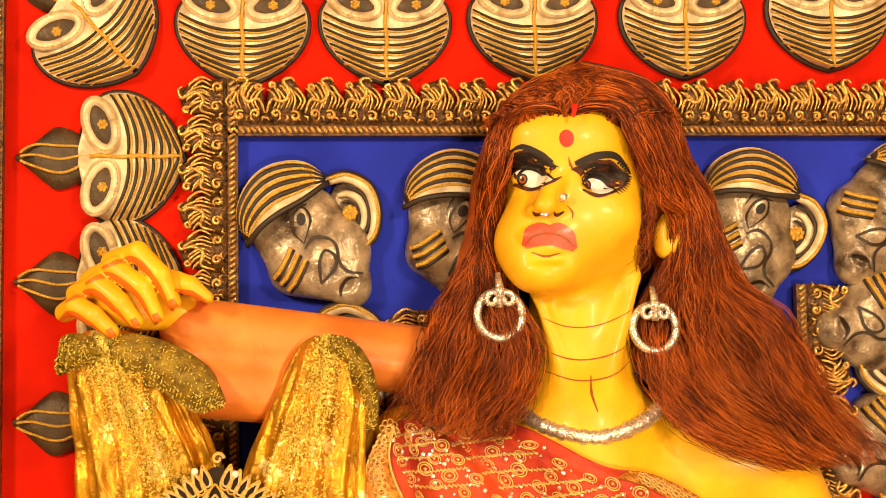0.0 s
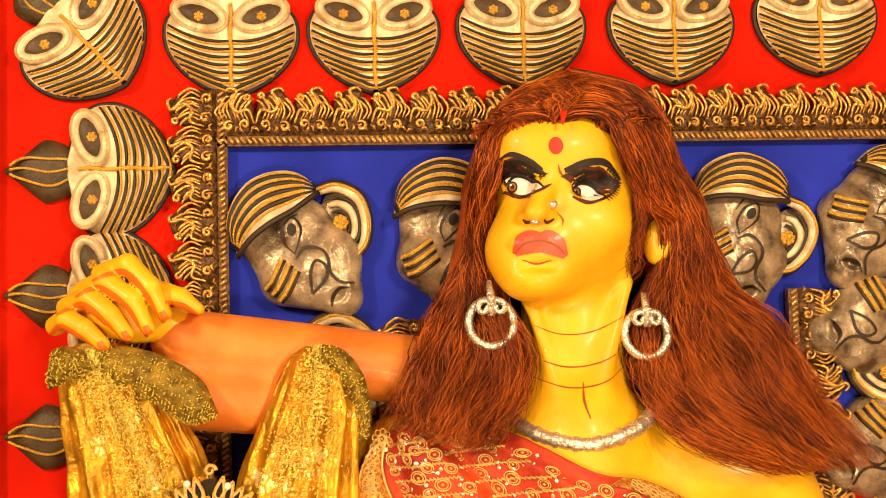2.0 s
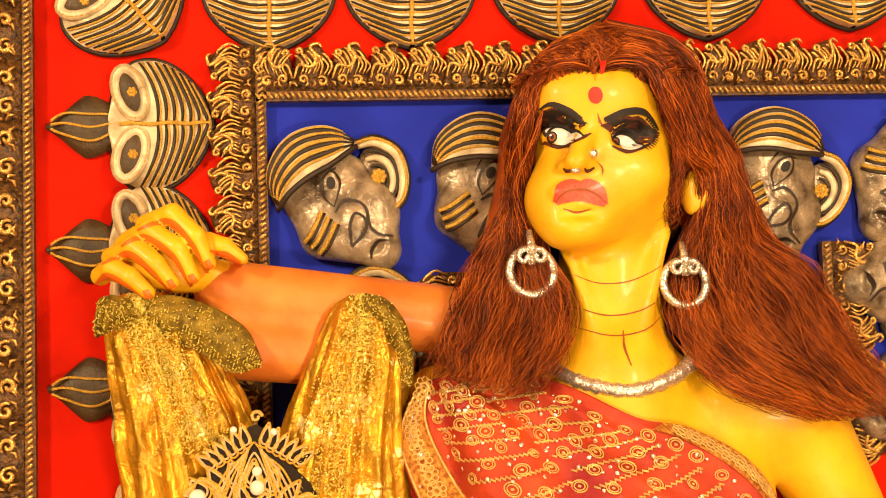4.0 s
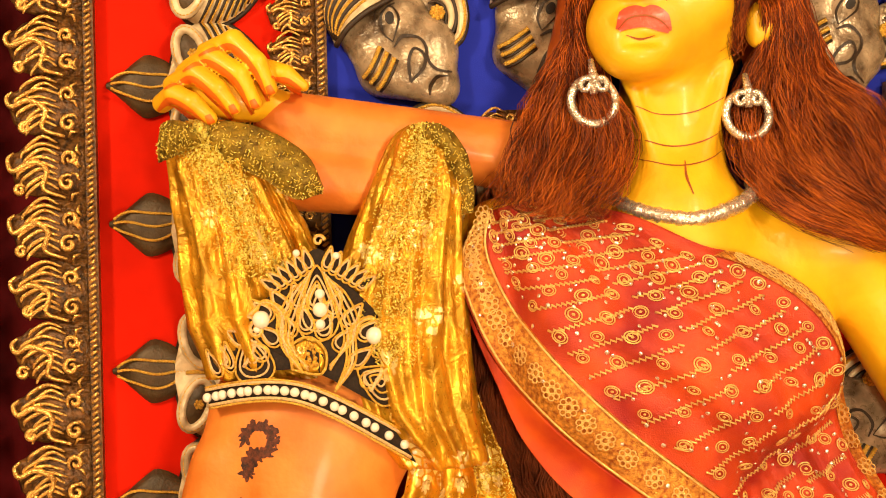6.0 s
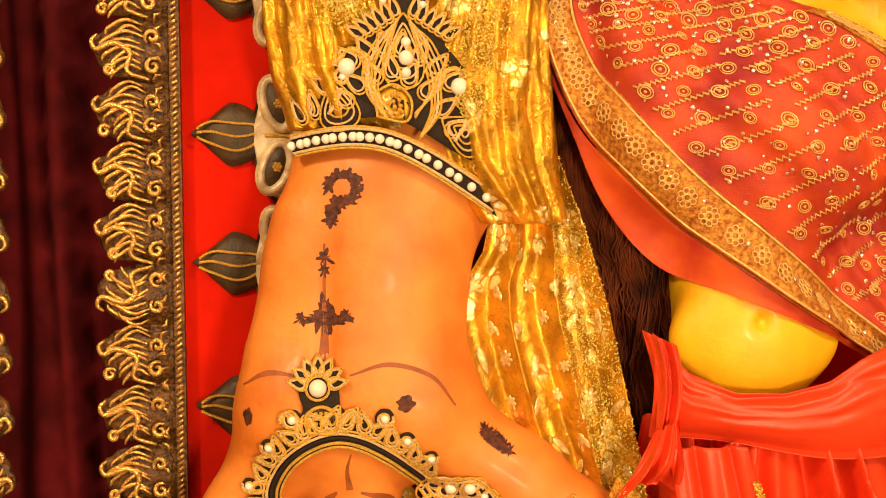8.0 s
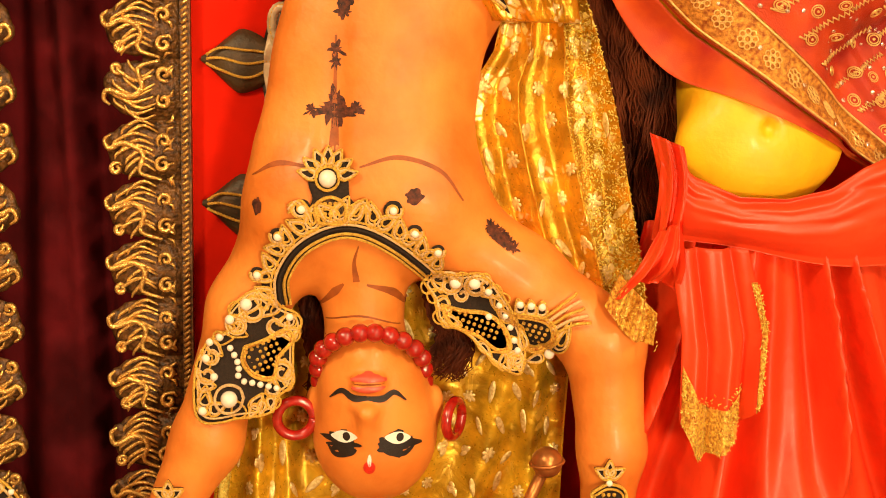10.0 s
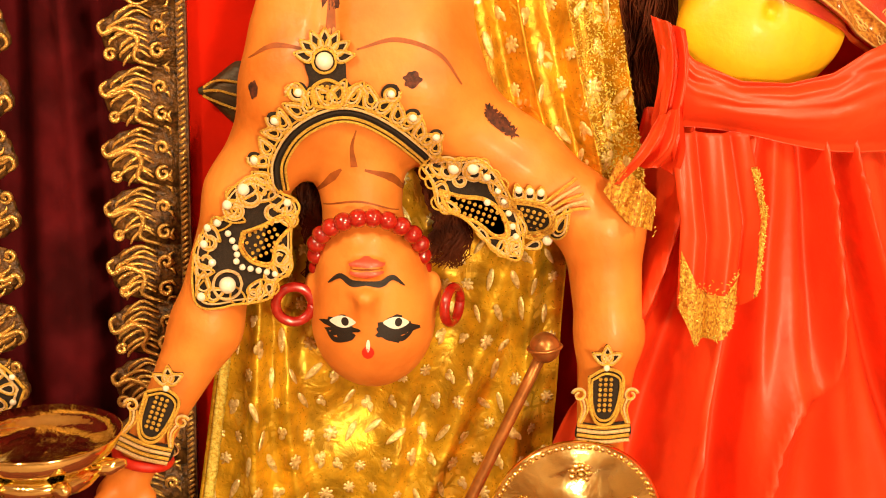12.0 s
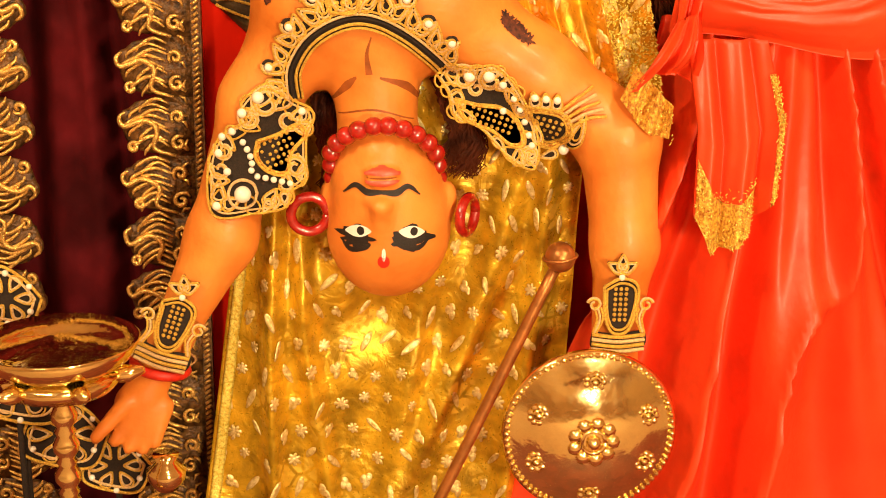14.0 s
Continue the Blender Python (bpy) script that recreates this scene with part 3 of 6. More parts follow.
def elephant_mask():
    """Local axes: x to the ear, z up, y to the back; cap at the upper left."""
    t = thing("elephant_mask", "grey-brown painted elephant head relief with striped cream cap and gold marks", "wall ornament", "elephant masks on the blue panel")
    clay = Clay()
    clay.egg((-0.018, 0.0, 0.010), (0.090, 0.040, 0.084), 0.03)
    clay.egg((0.034, -0.006, -0.040), (0.068, 0.036, 0.062), 0.03)
    clay.limb((-0.028, -0.002, -0.072), (0.060, -0.008, -0.094), 0.046, 0.036, 0.03)
    clay.egg((0.083, -0.012, -0.100), (0.034, 0.030, 0.040), 0.02)
    clay.egg((0.074, -0.004, -0.030), (0.040, 0.030, 0.052), 0.03)
    clay.egg((0.033, -0.040, -0.052), (0.020, 0.012, 0.028), 0.012)
    clay.egg((-0.016, -0.040, 0.022), (0.016, 0.006, 0.026), 0.010)
    clay.egg((0.068, -0.048, -0.100), (0.016, 0.020, 0.008), 0.012, radians(35), True)
    bm = bmesh.new()
    clay.skin(bm, (-0.13, -0.08, -0.16), (0.14, 0.06, 0.11), 0.0048)
    part("head", bm, TAUPE, t)
    brim = spline([(-0.112, -0.022), (-0.088, 0.008), (-0.052, 0.036), (-0.010, 0.060), (0.036, 0.096)], 30)
    crest = spline([(-0.114, -0.020), (-0.134, 0.032), (-0.122, 0.080), (-0.090, 0.119), (-0.042, 0.136), (0.002, 0.130), (0.040, 0.100)], 30)

    def cap_at(u, v, lift=0.0):
        k = min(28.999, u * 29)
        i = int(k)
        a = brim[i] + (brim[i + 1] - brim[i]) * (k - i)
        b = crest[i] + (crest[i + 1] - crest[i]) * (k - i)
        x, z = a + (b - a) * v
        round_ = math.sqrt(max(0.0, 1 - (1.25 * v - 0.25) ** 2)) * max(0.05, math.sin(math.pi * (0.04 + 0.92 * u))) ** 0.5
        return Vector((x, -0.012 - 0.048 * round_ - lift, z))

    bm = bmesh.new()
    sheet(bm, cap_at, 24, 14, 0.012)
    cap = part("cap", bm, CREAM, t, "striped cream cap")
    for v in (0.27, 0.47, 0.66, 0.83):
        bm = bmesh.new()
        u = np.linspace(0.03, 0.97, 20)
        tube(bm, [cap_at(a, v + 0.02 * math.sin(a * 5), -0.001) for a in u], 0.0052 * (0.3 + 0.8 * np.sin(np.linspace(0.2, 2.9, 20))), 5)
        part("cap_stripe", bm, DARK, cap)
        for dv in (-0.085, 0.075):
            bm = bmesh.new()
            dotted(bm, [cap_at(a, v + dv, 0.001) for a in u[1:-1:2]], 0.0028, 70)
            part("cap_cord", bm, CORD, cap)
    bm = bmesh.new()
    tube(bm, [cap_at(a, 0.0, -0.001) - Vector((0, 0, 0.003)) for a in np.linspace(0, 1, 24)], 0.0058, 6)
    part("cap_stripe", bm, DARK, cap)
    outer = [(0.034, 0.104), (0.072, 0.112), (0.114, 0.090), (0.131, 0.042), (0.126, -0.004), (0.106, -0.030)]
    bm = bmesh.new()
    ball(bm, (0.080, 0.002, 0.040), (0.046, 0.014, 0.066), 22, 8)
    ear = part("ear", bm, TAUPE, t)
    # the outermost dark tube stands in for the shadow round the ear
    for nm, mat, s, r, y in (("ear_edge_shade", DARK, 1.0, 0.0085, -0.002), ("ear_rim", CREAM, 0.88, 0.0105, -0.013), ("ear_line", DARK, 0.67, 0.0040, -0.016), ("ear_rim", CREAM, 0.52, 0.0075, -0.014), ("ear_line", DARK, 0.34, 0.0034, -0.017)):
        bm = bmesh.new()
        p = spline([(0.074 + (x - 0.074) * s, z * s + 0.030 * (1 - s)) for x, z in outer], 26)
        tube(bm, lay(p, y), r * (0.45 + 0.6 * np.sin(np.linspace(0.3, 2.95, 26))), 6)
        part(nm, bm, mat, ear)
    bm = bmesh.new()
    dotted(bm, lay([(0.074 + (x - 0.074) * 0.95, z * 0.95 + 0.0015) for x, z in outer], -0.022), 0.0036, 80)
    part("ear_cord", bm, CORD, ear)
    bm = bmesh.new()
    for k in range(9):
        b = k * math.tau / 8
        ball(bm, (0.077 + (0.010 * math.cos(b) if k < 8 else 0), -0.022, 0.036 + (0.010 * math.sin(b) if k < 8 else 0)), 0.0055 if k < 8 else 0.008, 6, 4)
    part("ear_stud", bm, CORD, ear)

    class Flip:
        @staticmethod
        def front(x, z):
            return clay.front(x, z, start=-0.2, miss=-0.02)
    lines = (
        ("eye_white", TAUPE, lambda b: patch(b, Flip, (-0.015, 0.021), 0.011, 0.021, 0, lift=0.0015)),
        ("eye", BROW, lambda b: patch(b, Flip, (-0.013, 0.022), 0.0085, 0.012, 0, lift=0.003)),
        ("eye_line", DARK, lambda b: stroke(b, Flip, [(-0.008, -0.022), (-0.026, -0.004), (-0.029, 0.024), (-0.018, 0.042), (-0.002, 0.052)], [0.002, 0.004, 0.005, 0.004, 0.002], 0, 0.002)),
        ("eye_line", DARK, lambda b: stroke(b, Flip, [(-0.008, -0.022), (0.000, 0.002), (0.004, 0.024), (-0.006, 0.042), (-0.018, 0.044)], [0.002, 0.003, 0.005, 0.004, 0.002], 0, 0.002)),
        ("eye_line", DARK, lambda b: stroke(b, Flip, [(-0.040, 0.010), (-0.038, 0.040), (-0.020, 0.058), (0.002, 0.066)], [0.001, 0.004, 0.003, 0.001], 0, 0.002)),
        ("mouth_line", DARK, lambda b: stroke(b, Flip, [(-0.006, -0.032), (0.010, -0.012), (0.038, -0.014), (0.052, -0.030), (0.056, -0.056), (0.072, -0.074), (0.100, -0.078)], [0.003, 0.007, 0.005, 0.006, 0.006, 0.006, 0.003], 0, 0.002, 40)),
        ("tusk_line", DARK, lambda b: stroke(b, Flip, [(0.023, -0.096), (0.020, -0.060), (0.030, -0.036), (0.048, -0.046), (0.048, -0.070), (0.023, -0.097)], [0.005, 0.006, 0.005, 0.006, 0.005], 0, 0.002, 40)),
        ("trunk_line", DARK, lambda b: stroke(b, Flip, [(0.058, -0.120), (0.060, -0.104), (0.072, -0.088), (0.092, -0.086)], [0.003, 0.007, 0.006, 0.002], 0, 0.002)))
    for nm, mat, fn in lines:
        bm = bmesh.new()
        fn(bm)
        part(nm, bm, mat, t)
    for k in range(3):
        x0 = np.linspace(0, 1, 6)
        xs, zs = -0.064 + 0.013 * k + 0.032 * x0 ** 0.7, -0.086 - 0.011 * k + 0.055 * x0
        bm = bmesh.new()
        dotted(bm, list(zip(xs, Flip.front(xs, zs) - 0.002, zs)), 0.0050, 26)
        part("gold_mark", bm, CORD, t)
        # dark tube offset from the gold mark, its shadow put in as shape
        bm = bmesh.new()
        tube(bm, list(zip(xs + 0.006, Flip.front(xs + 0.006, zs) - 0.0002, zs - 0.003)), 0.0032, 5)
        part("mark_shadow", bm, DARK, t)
    return t


first_mask = elephant_mask()
first_mask.matrix_world = TURN_Y(-0.152, 2.227, 0, 2.176)
for x, z, a, flip in ((0.134, 2.237, 30, 1), (0.700, 2.238, 39, 1), (0.977, 2.257, 75, 1), (0.982, 2.038, 125, 1), (0.988, 1.812, 110, 1),
                      (-0.100, 1.950, -45, 1), (0.735, 1.470, 60, -1), (0.42, 2.28, 20, 1), (1.24, 2.2, 0, -1), (-0.13, 1.72, 60, 1)):
    copy_thing(first_mask, TURN_Y(x, z, a, 2.176) @ Matrix.Diagonal((flip, 1, 1, 1)))


# ---- the yellow goddess statue ----
lady = Clay()
lady.egg((0.322, 2.035, 2.285), (0.128, 0.110, 0.148), 0.04)
lady.egg((0.286, 1.985, 2.195), (0.098, 0.070, 0.082), 0.04)
lady.egg((0.262, 1.985, 2.188), (0.088, 0.065, 0.075), 0.03)
lady.limb((0.236, 1.968, 2.146), (0.385, 2.030, 2.166), 0.036, 0.044, 0.03)
lady.egg((0.256, 1.945, 2.138), (0.046, 0.036, 0.030), 0.03)
lady.egg((0.375, 2.03, 2.205), (0.062, 0.07, 0.070), 0.04)
lady.egg((0.296, 1.955, 2.375), (0.095, 0.04, 0.055), 0.06)
lady.limb((0.284, 1.945, 2.335), (0.254, 1.912, 2.256), 0.012, 0.018, 0.022)
lady.egg((0.249, 1.906, 2.247), (0.019, 0.017, 0.015), 0.012)
lady.egg((0.232, 1.926, 2.242), (0.012, 0.013, 0.011), 0.010)
lady.egg((0.274, 1.924, 2.243), (0.014, 0.014, 0.012), 0.010)
lady.limb((0.248, 1.938, 2.338), (0.205, 1.962, 2.350), 0.010, 0.010, 0.02)
lady.limb((0.310, 1.936, 2.334), (0.392, 1.960, 2.326), 0.011, 0.010, 0.02)
lady.egg((0.375, 1.960, 2.232), (0.040, 0.030, 0.034), 0.04)
lady.egg((0.254, 1.908, 2.160), (0.034, 0.012, 0.007), 0.016, 0.0, True)
lady.egg((0.226, 1.945, 2.306), (0.030, 0.020, 0.022), 0.02, cut=True)
lady.egg((0.346, 1.945, 2.298), (0.034, 0.020, 0.022), 0.02, cut=True)
lady.egg((0.229, 1.972, 2.302), (0.028, 0.020, 0.018), 0.006)
lady.egg((0.345, 1.972, 2.294), (0.032, 0.020, 0.019), 0.006)
lady.egg((0.232, 1.930, 2.203), (0.026, 0.016, 0.012), 0.010, radians(20))
lady.egg((0.268, 1.930, 2.203), (0.028, 0.016, 0.012), 0.010, radians(-18))
lady.egg((0.256, 1.930, 2.188), (0.036, 0.017, 0.011), 0.008)
lady.egg((0.490, 2.015, 2.205), (0.027, 0.022, 0.044), 0.012, radians(-12))
lady.egg((0.490, 1.990, 2.212), (0.015, 0.012, 0.028), 0.008, cut=True)
lady.limb((0.340, 2.085, 2.16), (0.332, 2.060, 1.86), 0.086, 0.104, 0.025)
lady.limb((0.425, 2.005, 2.13), (0.345, 1.962, 1.90), 0.010, 0.015, 0.03)
lady.limb((0.250, 2.010, 2.10), (0.310, 1.962, 1.90), 0.008, 0.013, 0.03)
lady.limb((0.10, 2.06, 1.80), (0.62, 2.05, 1.815), 0.085, 0.095, 0.06)
lady.limb((0.33, 2.02, 1.84), (0.33, 2.03, 1.6), 0.11, 0.15, 0.06)
lady.limb((0.66, 2.05, 1.795), (0.80, 2.04, 1.50), 0.092, 0.066, 0.05)
lady.egg((0.155, 2.02, 1.63), (0.125, 0.10, 0.17), 0.05)
lady.egg((0.45, 2.00, 1.62), (0.155, 0.105, 0.16), 0.06)
lady.limb((0.30, 2.06, 1.60), (0.315, 2.075, 1.22), 0.145, 0.125, 0.08)
lady.egg((0.310, 2.00, 1.245), (0.150, 0.062, 0.095), 0.05)
lady.egg((0.306, 1.935, 1.279), (0.011, 0.014, 0.014), 0.012, cut=True)
lady.limb((0.31, 2.10, 1.2), (0.31, 2.11, 1.05), 0.10, 0.10, 0.05)
lady.limb((0.02, 2.07, 1.84), (0.03, 2.10, 1.70), 0.07, 0.06, 0.04)
palm = Clay()
palm.egg((-0.465, 2.005, 2.105), (0.080, 0.030, 0.045), 0.03, radians(-25))
FINGERS = (((-0.484, 2.167), (-0.433, 2.180), (-0.394, 2.140), (-0.373, 2.095)), ((-0.511, 2.141), (-0.472, 2.154), (-0.425, 2.120), (-0.400, 2.072)),
           ((-0.542, 2.112), (-0.499, 2.127), (-0.461, 2.096), (-0.435, 2.064)), ((-0.560, 2.081), (-0.534, 2.091), (-0.503, 2.074), (-0.474, 2.048)))
for f in FINGERS:
    deep, wide = (2.0, 1.962, 1.948, 1.955), (0.017, 0.0185, 0.0175, 0.0125)
    for k in range(3):
        palm.limb((f[k][0], deep[k], f[k][1]), (f[k + 1][0], deep[k + 1], f[k + 1][1]), wide[k], wide[k + 1], 0.003)
palm.limb((-0.380, 1.985, 2.134), (-0.348, 1.972, 2.122), 0.018, 0.017, 0.004)
palm.limb((-0.348, 1.972, 2.122), (-0.318, 1.972, 2.102), 0.017, 0.010, 0.004)
palm.limb((-0.43, 2.03, 2.09), (-0.36, 2.04, 2.075), 0.036, 0.030, 0.03)

bm = bmesh.new()
lady.skin(bm, (0.13, 1.88, 2.02), (0.54, 2.17, 2.46), 0.0042)
lady.skin(bm, (-0.12, 1.86, 1.02), (0.92, 2.22, 2.026), 0.0085)
palm.skin(bm, (-0.60, 1.92, 2.00), (-0.27, 2.09, 2.20), 0.0045)
SKINS = [YELLOW, BROW, WHITE, LIP, RUST, BINDI, ORANGE, SCAR]
for cx, cz, rx, rz, tilt, ex, ez, ix, iz in ((0.226, 2.318, 0.040, 0.025, -0.25, 0.232, 2.302, 0.218, 2.298), (0.352, 2.304, 0.050, 0.029, -0.12, 0.343, 2.287, 0.329, 2.287)):
    patch(bm, lady, (cx, cz), rx, rz * 0.86, 7, tilt, 0.0022, rag=0.4, point=0.35)
    patch(bm, lady, (cx + 0.004, cz + 0.004), rx * 0.80, rz * 0.46, 1, tilt, 0.0030, rag=0.9, point=0.4)
    stroke(bm, lady, [(ex - 0.026, ez - 0.010), (ex, ez - 0.020), (ex + 0.030, ez - 0.012), (ex + 0.048, ez - 0.004)], [0.003, 0.008, 0.007, 0.002], 7, 0.0012)
    patch(bm, lady, (ex + 0.003, ez), 0.029, 0.0175, 2, -0.32, 0.0045, point=0.55)
    patch(bm, lady, (ix, iz), 0.0088, 0.0100, 1, 0, 0.0060)
    patch(bm, lady, (ix, iz), 0.0058, 0.0068, 4, 0, 0.0068)
    patch(bm, lady, (ix, iz), 0.0030, 0.0036, 1, 0, 0.0076)
    patch(bm, lady, (ix - 0.003, iz + 0.003), 0.0018, 0.0018, 2, 0, 0.0084)
    stroke(bm, lady, [(ex - 0.026, ez - 0.002), (ex - 0.008, ez + 0.015), (ex + 0.014, ez + 0.010), (ex + 0.032, ez - 0.010)], [0.003, 0.006, 0.006, 0.003], 1, 0.0062)
stroke(bm, lady, [(0.264, 2.322), (0.245, 2.336), (0.216, 2.352), (0.196, 2.346)], [0.008, 0.012, 0.009, 0.002], 1, 0.0038)
stroke(bm, lady, [(0.303, 2.320), (0.340, 2.333), (0.378, 2.334), (0.408, 2.308)], [0.008, 0.013, 0.012, 0.003], 1, 0.0034)
for k in range(15):
    a = 0.9 - 0.14 * k
    x, z = 0.352 + 0.046 * math.cos(a), 2.301 + 0.026 * math.sin(a)
    stroke(bm, lady, [(x, z), (x + 0.013 * math.cos(a * 0.7), z + 0.010 * math.sin(a * 1.1))], [0.004, 0.001], 1, 0.002, 6)
patch(bm, lady, (0.289, 2.363), 0.0125, 0.0150, 5)
stroke(bm, lady, [(0.316, 2.462), (0.306, 2.430), (0.298, 2.396)], [0.013, 0.015, 0.004], 5, 0.022)
stroke(bm, lady, [(0.213, 2.181), (0.224, 2.204), (0.242, 2.211), (0.257, 2.208), (0.272, 2.210), (0.290, 2.198), (0.301, 2.175)], [0.006, 0.019, 0.018, 0.015, 0.019, 0.019, 0.006], 3, 0.0022, 44)
stroke(bm, lady, [(0.215, 2.180), (0.232, 2.188), (0.257, 2.191), (0.282, 2.183), (0.299, 2.174)], [0.008, 0.017, 0.020, 0.018, 0.008], 3, 0.0026, 44)
stroke(bm, lady, [(0.214, 2.181), (0.230, 2.197), (0.258, 2.201), (0.283, 2.192), (0.300, 2.176)], [0.001, 0.0030, 0.0035, 0.0030, 0.001], 4, 0.0042, 34)
stroke(bm, lady, [(0.226, 2.170), (0.25, 2.163), (0.275, 2.168)], [0.001, 0.004, 0.001], 4)
stroke(bm, lady, [(0.262, 2.236), (0.270, 2.232), (0.282, 2.238)], [0.002, 0.006, 0.003], 7)
stroke(bm, lady, [(0.228, 2.238), (0.234, 2.233), (0.243, 2.233)], [0.002, 0.005, 0.003], 7)
stroke(bm, lady, [(0.288, 2.250), (0.297, 2.238), (0.296, 2.226)], [0.001, 0.004, 0.001], 4)
stroke(bm, lady, [(0.262, 2.330), (0.266, 2.318), (0.262, 2.306)], [0.001, 0.005, 0.001], 4)
stroke(bm, lady, [(0.292, 2.332), (0.296, 2.318), (0.304, 2.308)], [0.001, 0.005, 0.001], 4)
for zz, w in ((2.066, 0.0022), (2.010, 0.0026), (1.975, 0.0024)):
    stroke(bm, lady, [(0.242, zz), (0.30, zz - 0.022), (0.36, zz - 0.018), (0.425, zz + 0.012)], [0.001, w, w, 0.001], 4, 0.001)
stroke(bm, lady, [(0.331, 1.96), (0.327, 1.93), (0.333, 1.90)], [0.002, 0.005, 0.002], 4, 0.001)
# shading between the fingers, painted as orange strokes along their lower sides
for f in FINGERS:
    stroke(bm, palm, [(p[0] - 0.007, p[1] - 0.014) for p in f], [0.004, 0.012, 0.012, 0.006], 6, 0.0008, 40)
    stroke(bm, palm, [(f[3][0] - 0.003, f[3][1] + 0.004), (f[3][0] + 0.003, f[3][1] - 0.010)], [0.010, 0.014], 6, 0.0012, 8)
stroke(bm, palm, [(-0.37, 2.115), (-0.345, 2.108), (-0.322, 2.094)], [0.004, 0.012, 0.006], 6, 0.0008)
solo("goddess_statue", bm, SKINS, "yellow painted clay goddess statue with angry painted face", "statue")


# ---- the upside-down peach-skinned demon statue ----
demon = Clay()
demon.egg((-0.312, 2.03, 1.53), (0.186, 0.110, 0.16), 0.05)
demon.egg((-0.364, 2.01, 1.36), (0.176, 0.105, 0.20), 0.06)
demon.egg((-0.380, 2.00, 1.175), (0.200, 0.115, 0.16), 0.06)
demon.limb((-0.532, 1.985, 1.24), (-0.490, 1.99, 1.46), 0.028, 0.020, 0.06)
demon.egg((-0.436, 1.900, 1.36), (0.010, 0.016, 0.16), 0.04, 0.0, True)
demon.egg((-0.490, 1.965, 1.150), (0.095, 0.075, 0.085), 0.04)
demon.egg((-0.300, 1.965, 1.150), (0.100, 0.075, 0.085), 0.04)
demon.limb((-0.39, 2.01, 1.10), (-0.382, 1.995, 0.86), 0.085, 0.066, 0.05)
demon.limb((-0.510, 2.00, 1.08), (-0.592, 2.00, 0.945), 0.086, 0.060, 0.06)
demon.limb((-0.592, 2.00, 0.945), (-0.662, 1.995, 0.70), 0.062, 0.058, 0.04)
demon.limb((-0.662, 1.995, 0.70), (-0.755, 1.97, 0.515), 0.062, 0.036, 0.03)
demon.limb((-0.755, 1.97, 0.515), (-0.800, 1.955, 0.42), 0.036, 0.034, 0.02)
demon.limb((-0.26, 2.00, 1.10), (-0.11, 2.00, 1.000), 0.090, 0.078, 0.06)
demon.limb((-0.11, 2.00, 1.000), (0.045, 1.98, 0.895), 0.072, 0.072, 0.04)
demon.limb((0.045, 1.98, 0.885), (0.062, 1.955, 0.70), 0.070, 0.058, 0.03)
demon.limb((0.062, 1.955, 0.70), (0.050, 1.935, 0.52), 0.056, 0.042, 0.03)
demon.egg((0.045, 1.925, 0.475), (0.050, 0.032, 0.05), 0.02)
demon.egg((-0.362, 1.990, 0.725), (0.112, 0.105, 0.130), 0.03)
demon.egg((-0.368, 1.972, 0.820), (0.088, 0.085, 0.080), 0.05)
demon.egg((-0.376, 1.925, 0.875), (0.036, 0.030, 0.026), 0.03)
demon.limb((-0.378, 1.893, 0.735), (-0.378, 1.876, 0.785), 0.010, 0.014, 0.018)
demon.egg((-0.378, 1.874, 0.790), (0.016, 0.014, 0.012), 0.010)
demon.egg((-0.394, 1.888, 0.795), (0.010, 0.010, 0.009), 0.008)
demon.egg((-0.362, 1.888, 0.795), (0.010, 0.010, 0.009), 0.008)
demon.egg((-0.376, 1.885, 0.845), (0.032, 0.014, 0.011), 0.008)
demon.egg((-0.376, 1.884, 0.830), (0.030, 0.014, 0.009), 0.006)
demon.egg((-0.470, 1.985, 0.775), (0.016, 0.022, 0.034), 0.012)
demon.egg((-0.256, 1.985, 0.775), (0.016, 0.022, 0.034), 0.012)
for i, (dx, dz) in enumerate(((-0.042, -0.060), (-0.018, -0.074), (0.008, -0.076), (0.030, -0.064))):
    demon.limb((-0.815 + 0.016 * i, 1.945, 0.395), (-0.815 + dx, 1.925, 0.395 + dz), 0.017, 0.012, 0.004)
demon.egg((-0.815, 1.950, 0.395), (0.045, 0.028, 0.045), 0.02)
demon.limb((-0.83, 1.93, 0.41), (-0.885, 1.905, 0.352), 0.018, 0.012, 0.004)
demon.limb((0.05, 2.085, 1.985), (-0.36, 2.055, 2.055), 0.064, 0.052, 0.03)
demon.limb((-0.14, 2.06, 1.93), (-0.34, 2.055, 1.955), 0.055, 0.060, 0.03)
bm = bmesh.new()
demon.skin(bm, (-0.95, 1.84, 0.26), (0.16, 2.16, 1.76), 0.0075)
demon.skin(bm, (-0.44, 1.96, 1.84), (0.14, 2.17, 2.14), 0.0090)
SKINS_D = [PEACH, BROW, WHITE, LIP, RUST, BINDI, SCAR]
for cx, tilt in ((-0.418, 0.10), (-0.326, -0.10)):
    patch(bm, demon, (cx, 0.729), 0.033, 0.018, 1, tilt, 0.0018, rag=0.8)
    patch(bm, demon, (cx + 0.002, 0.741), 0.023, 0.0110, 2, tilt, 0.0024, point=0.5)
    patch(bm, demon, (cx + 0.006, 0.742), 0.0065, 0.0078, 1, 0, 0.0030)
stroke(bm, demon, [(-0.445, 0.722), (-0.43, 0.706), (-0.405, 0.712), (-0.395, 0.720)], [0.003, 0.010, 0.010, 0.005], 1)
stroke(bm, demon, [(-0.29, 0.730), (-0.31, 0.712), (-0.335, 0.714), (-0.352, 0.722)], [0.003, 0.010, 0.010, 0.005], 1)
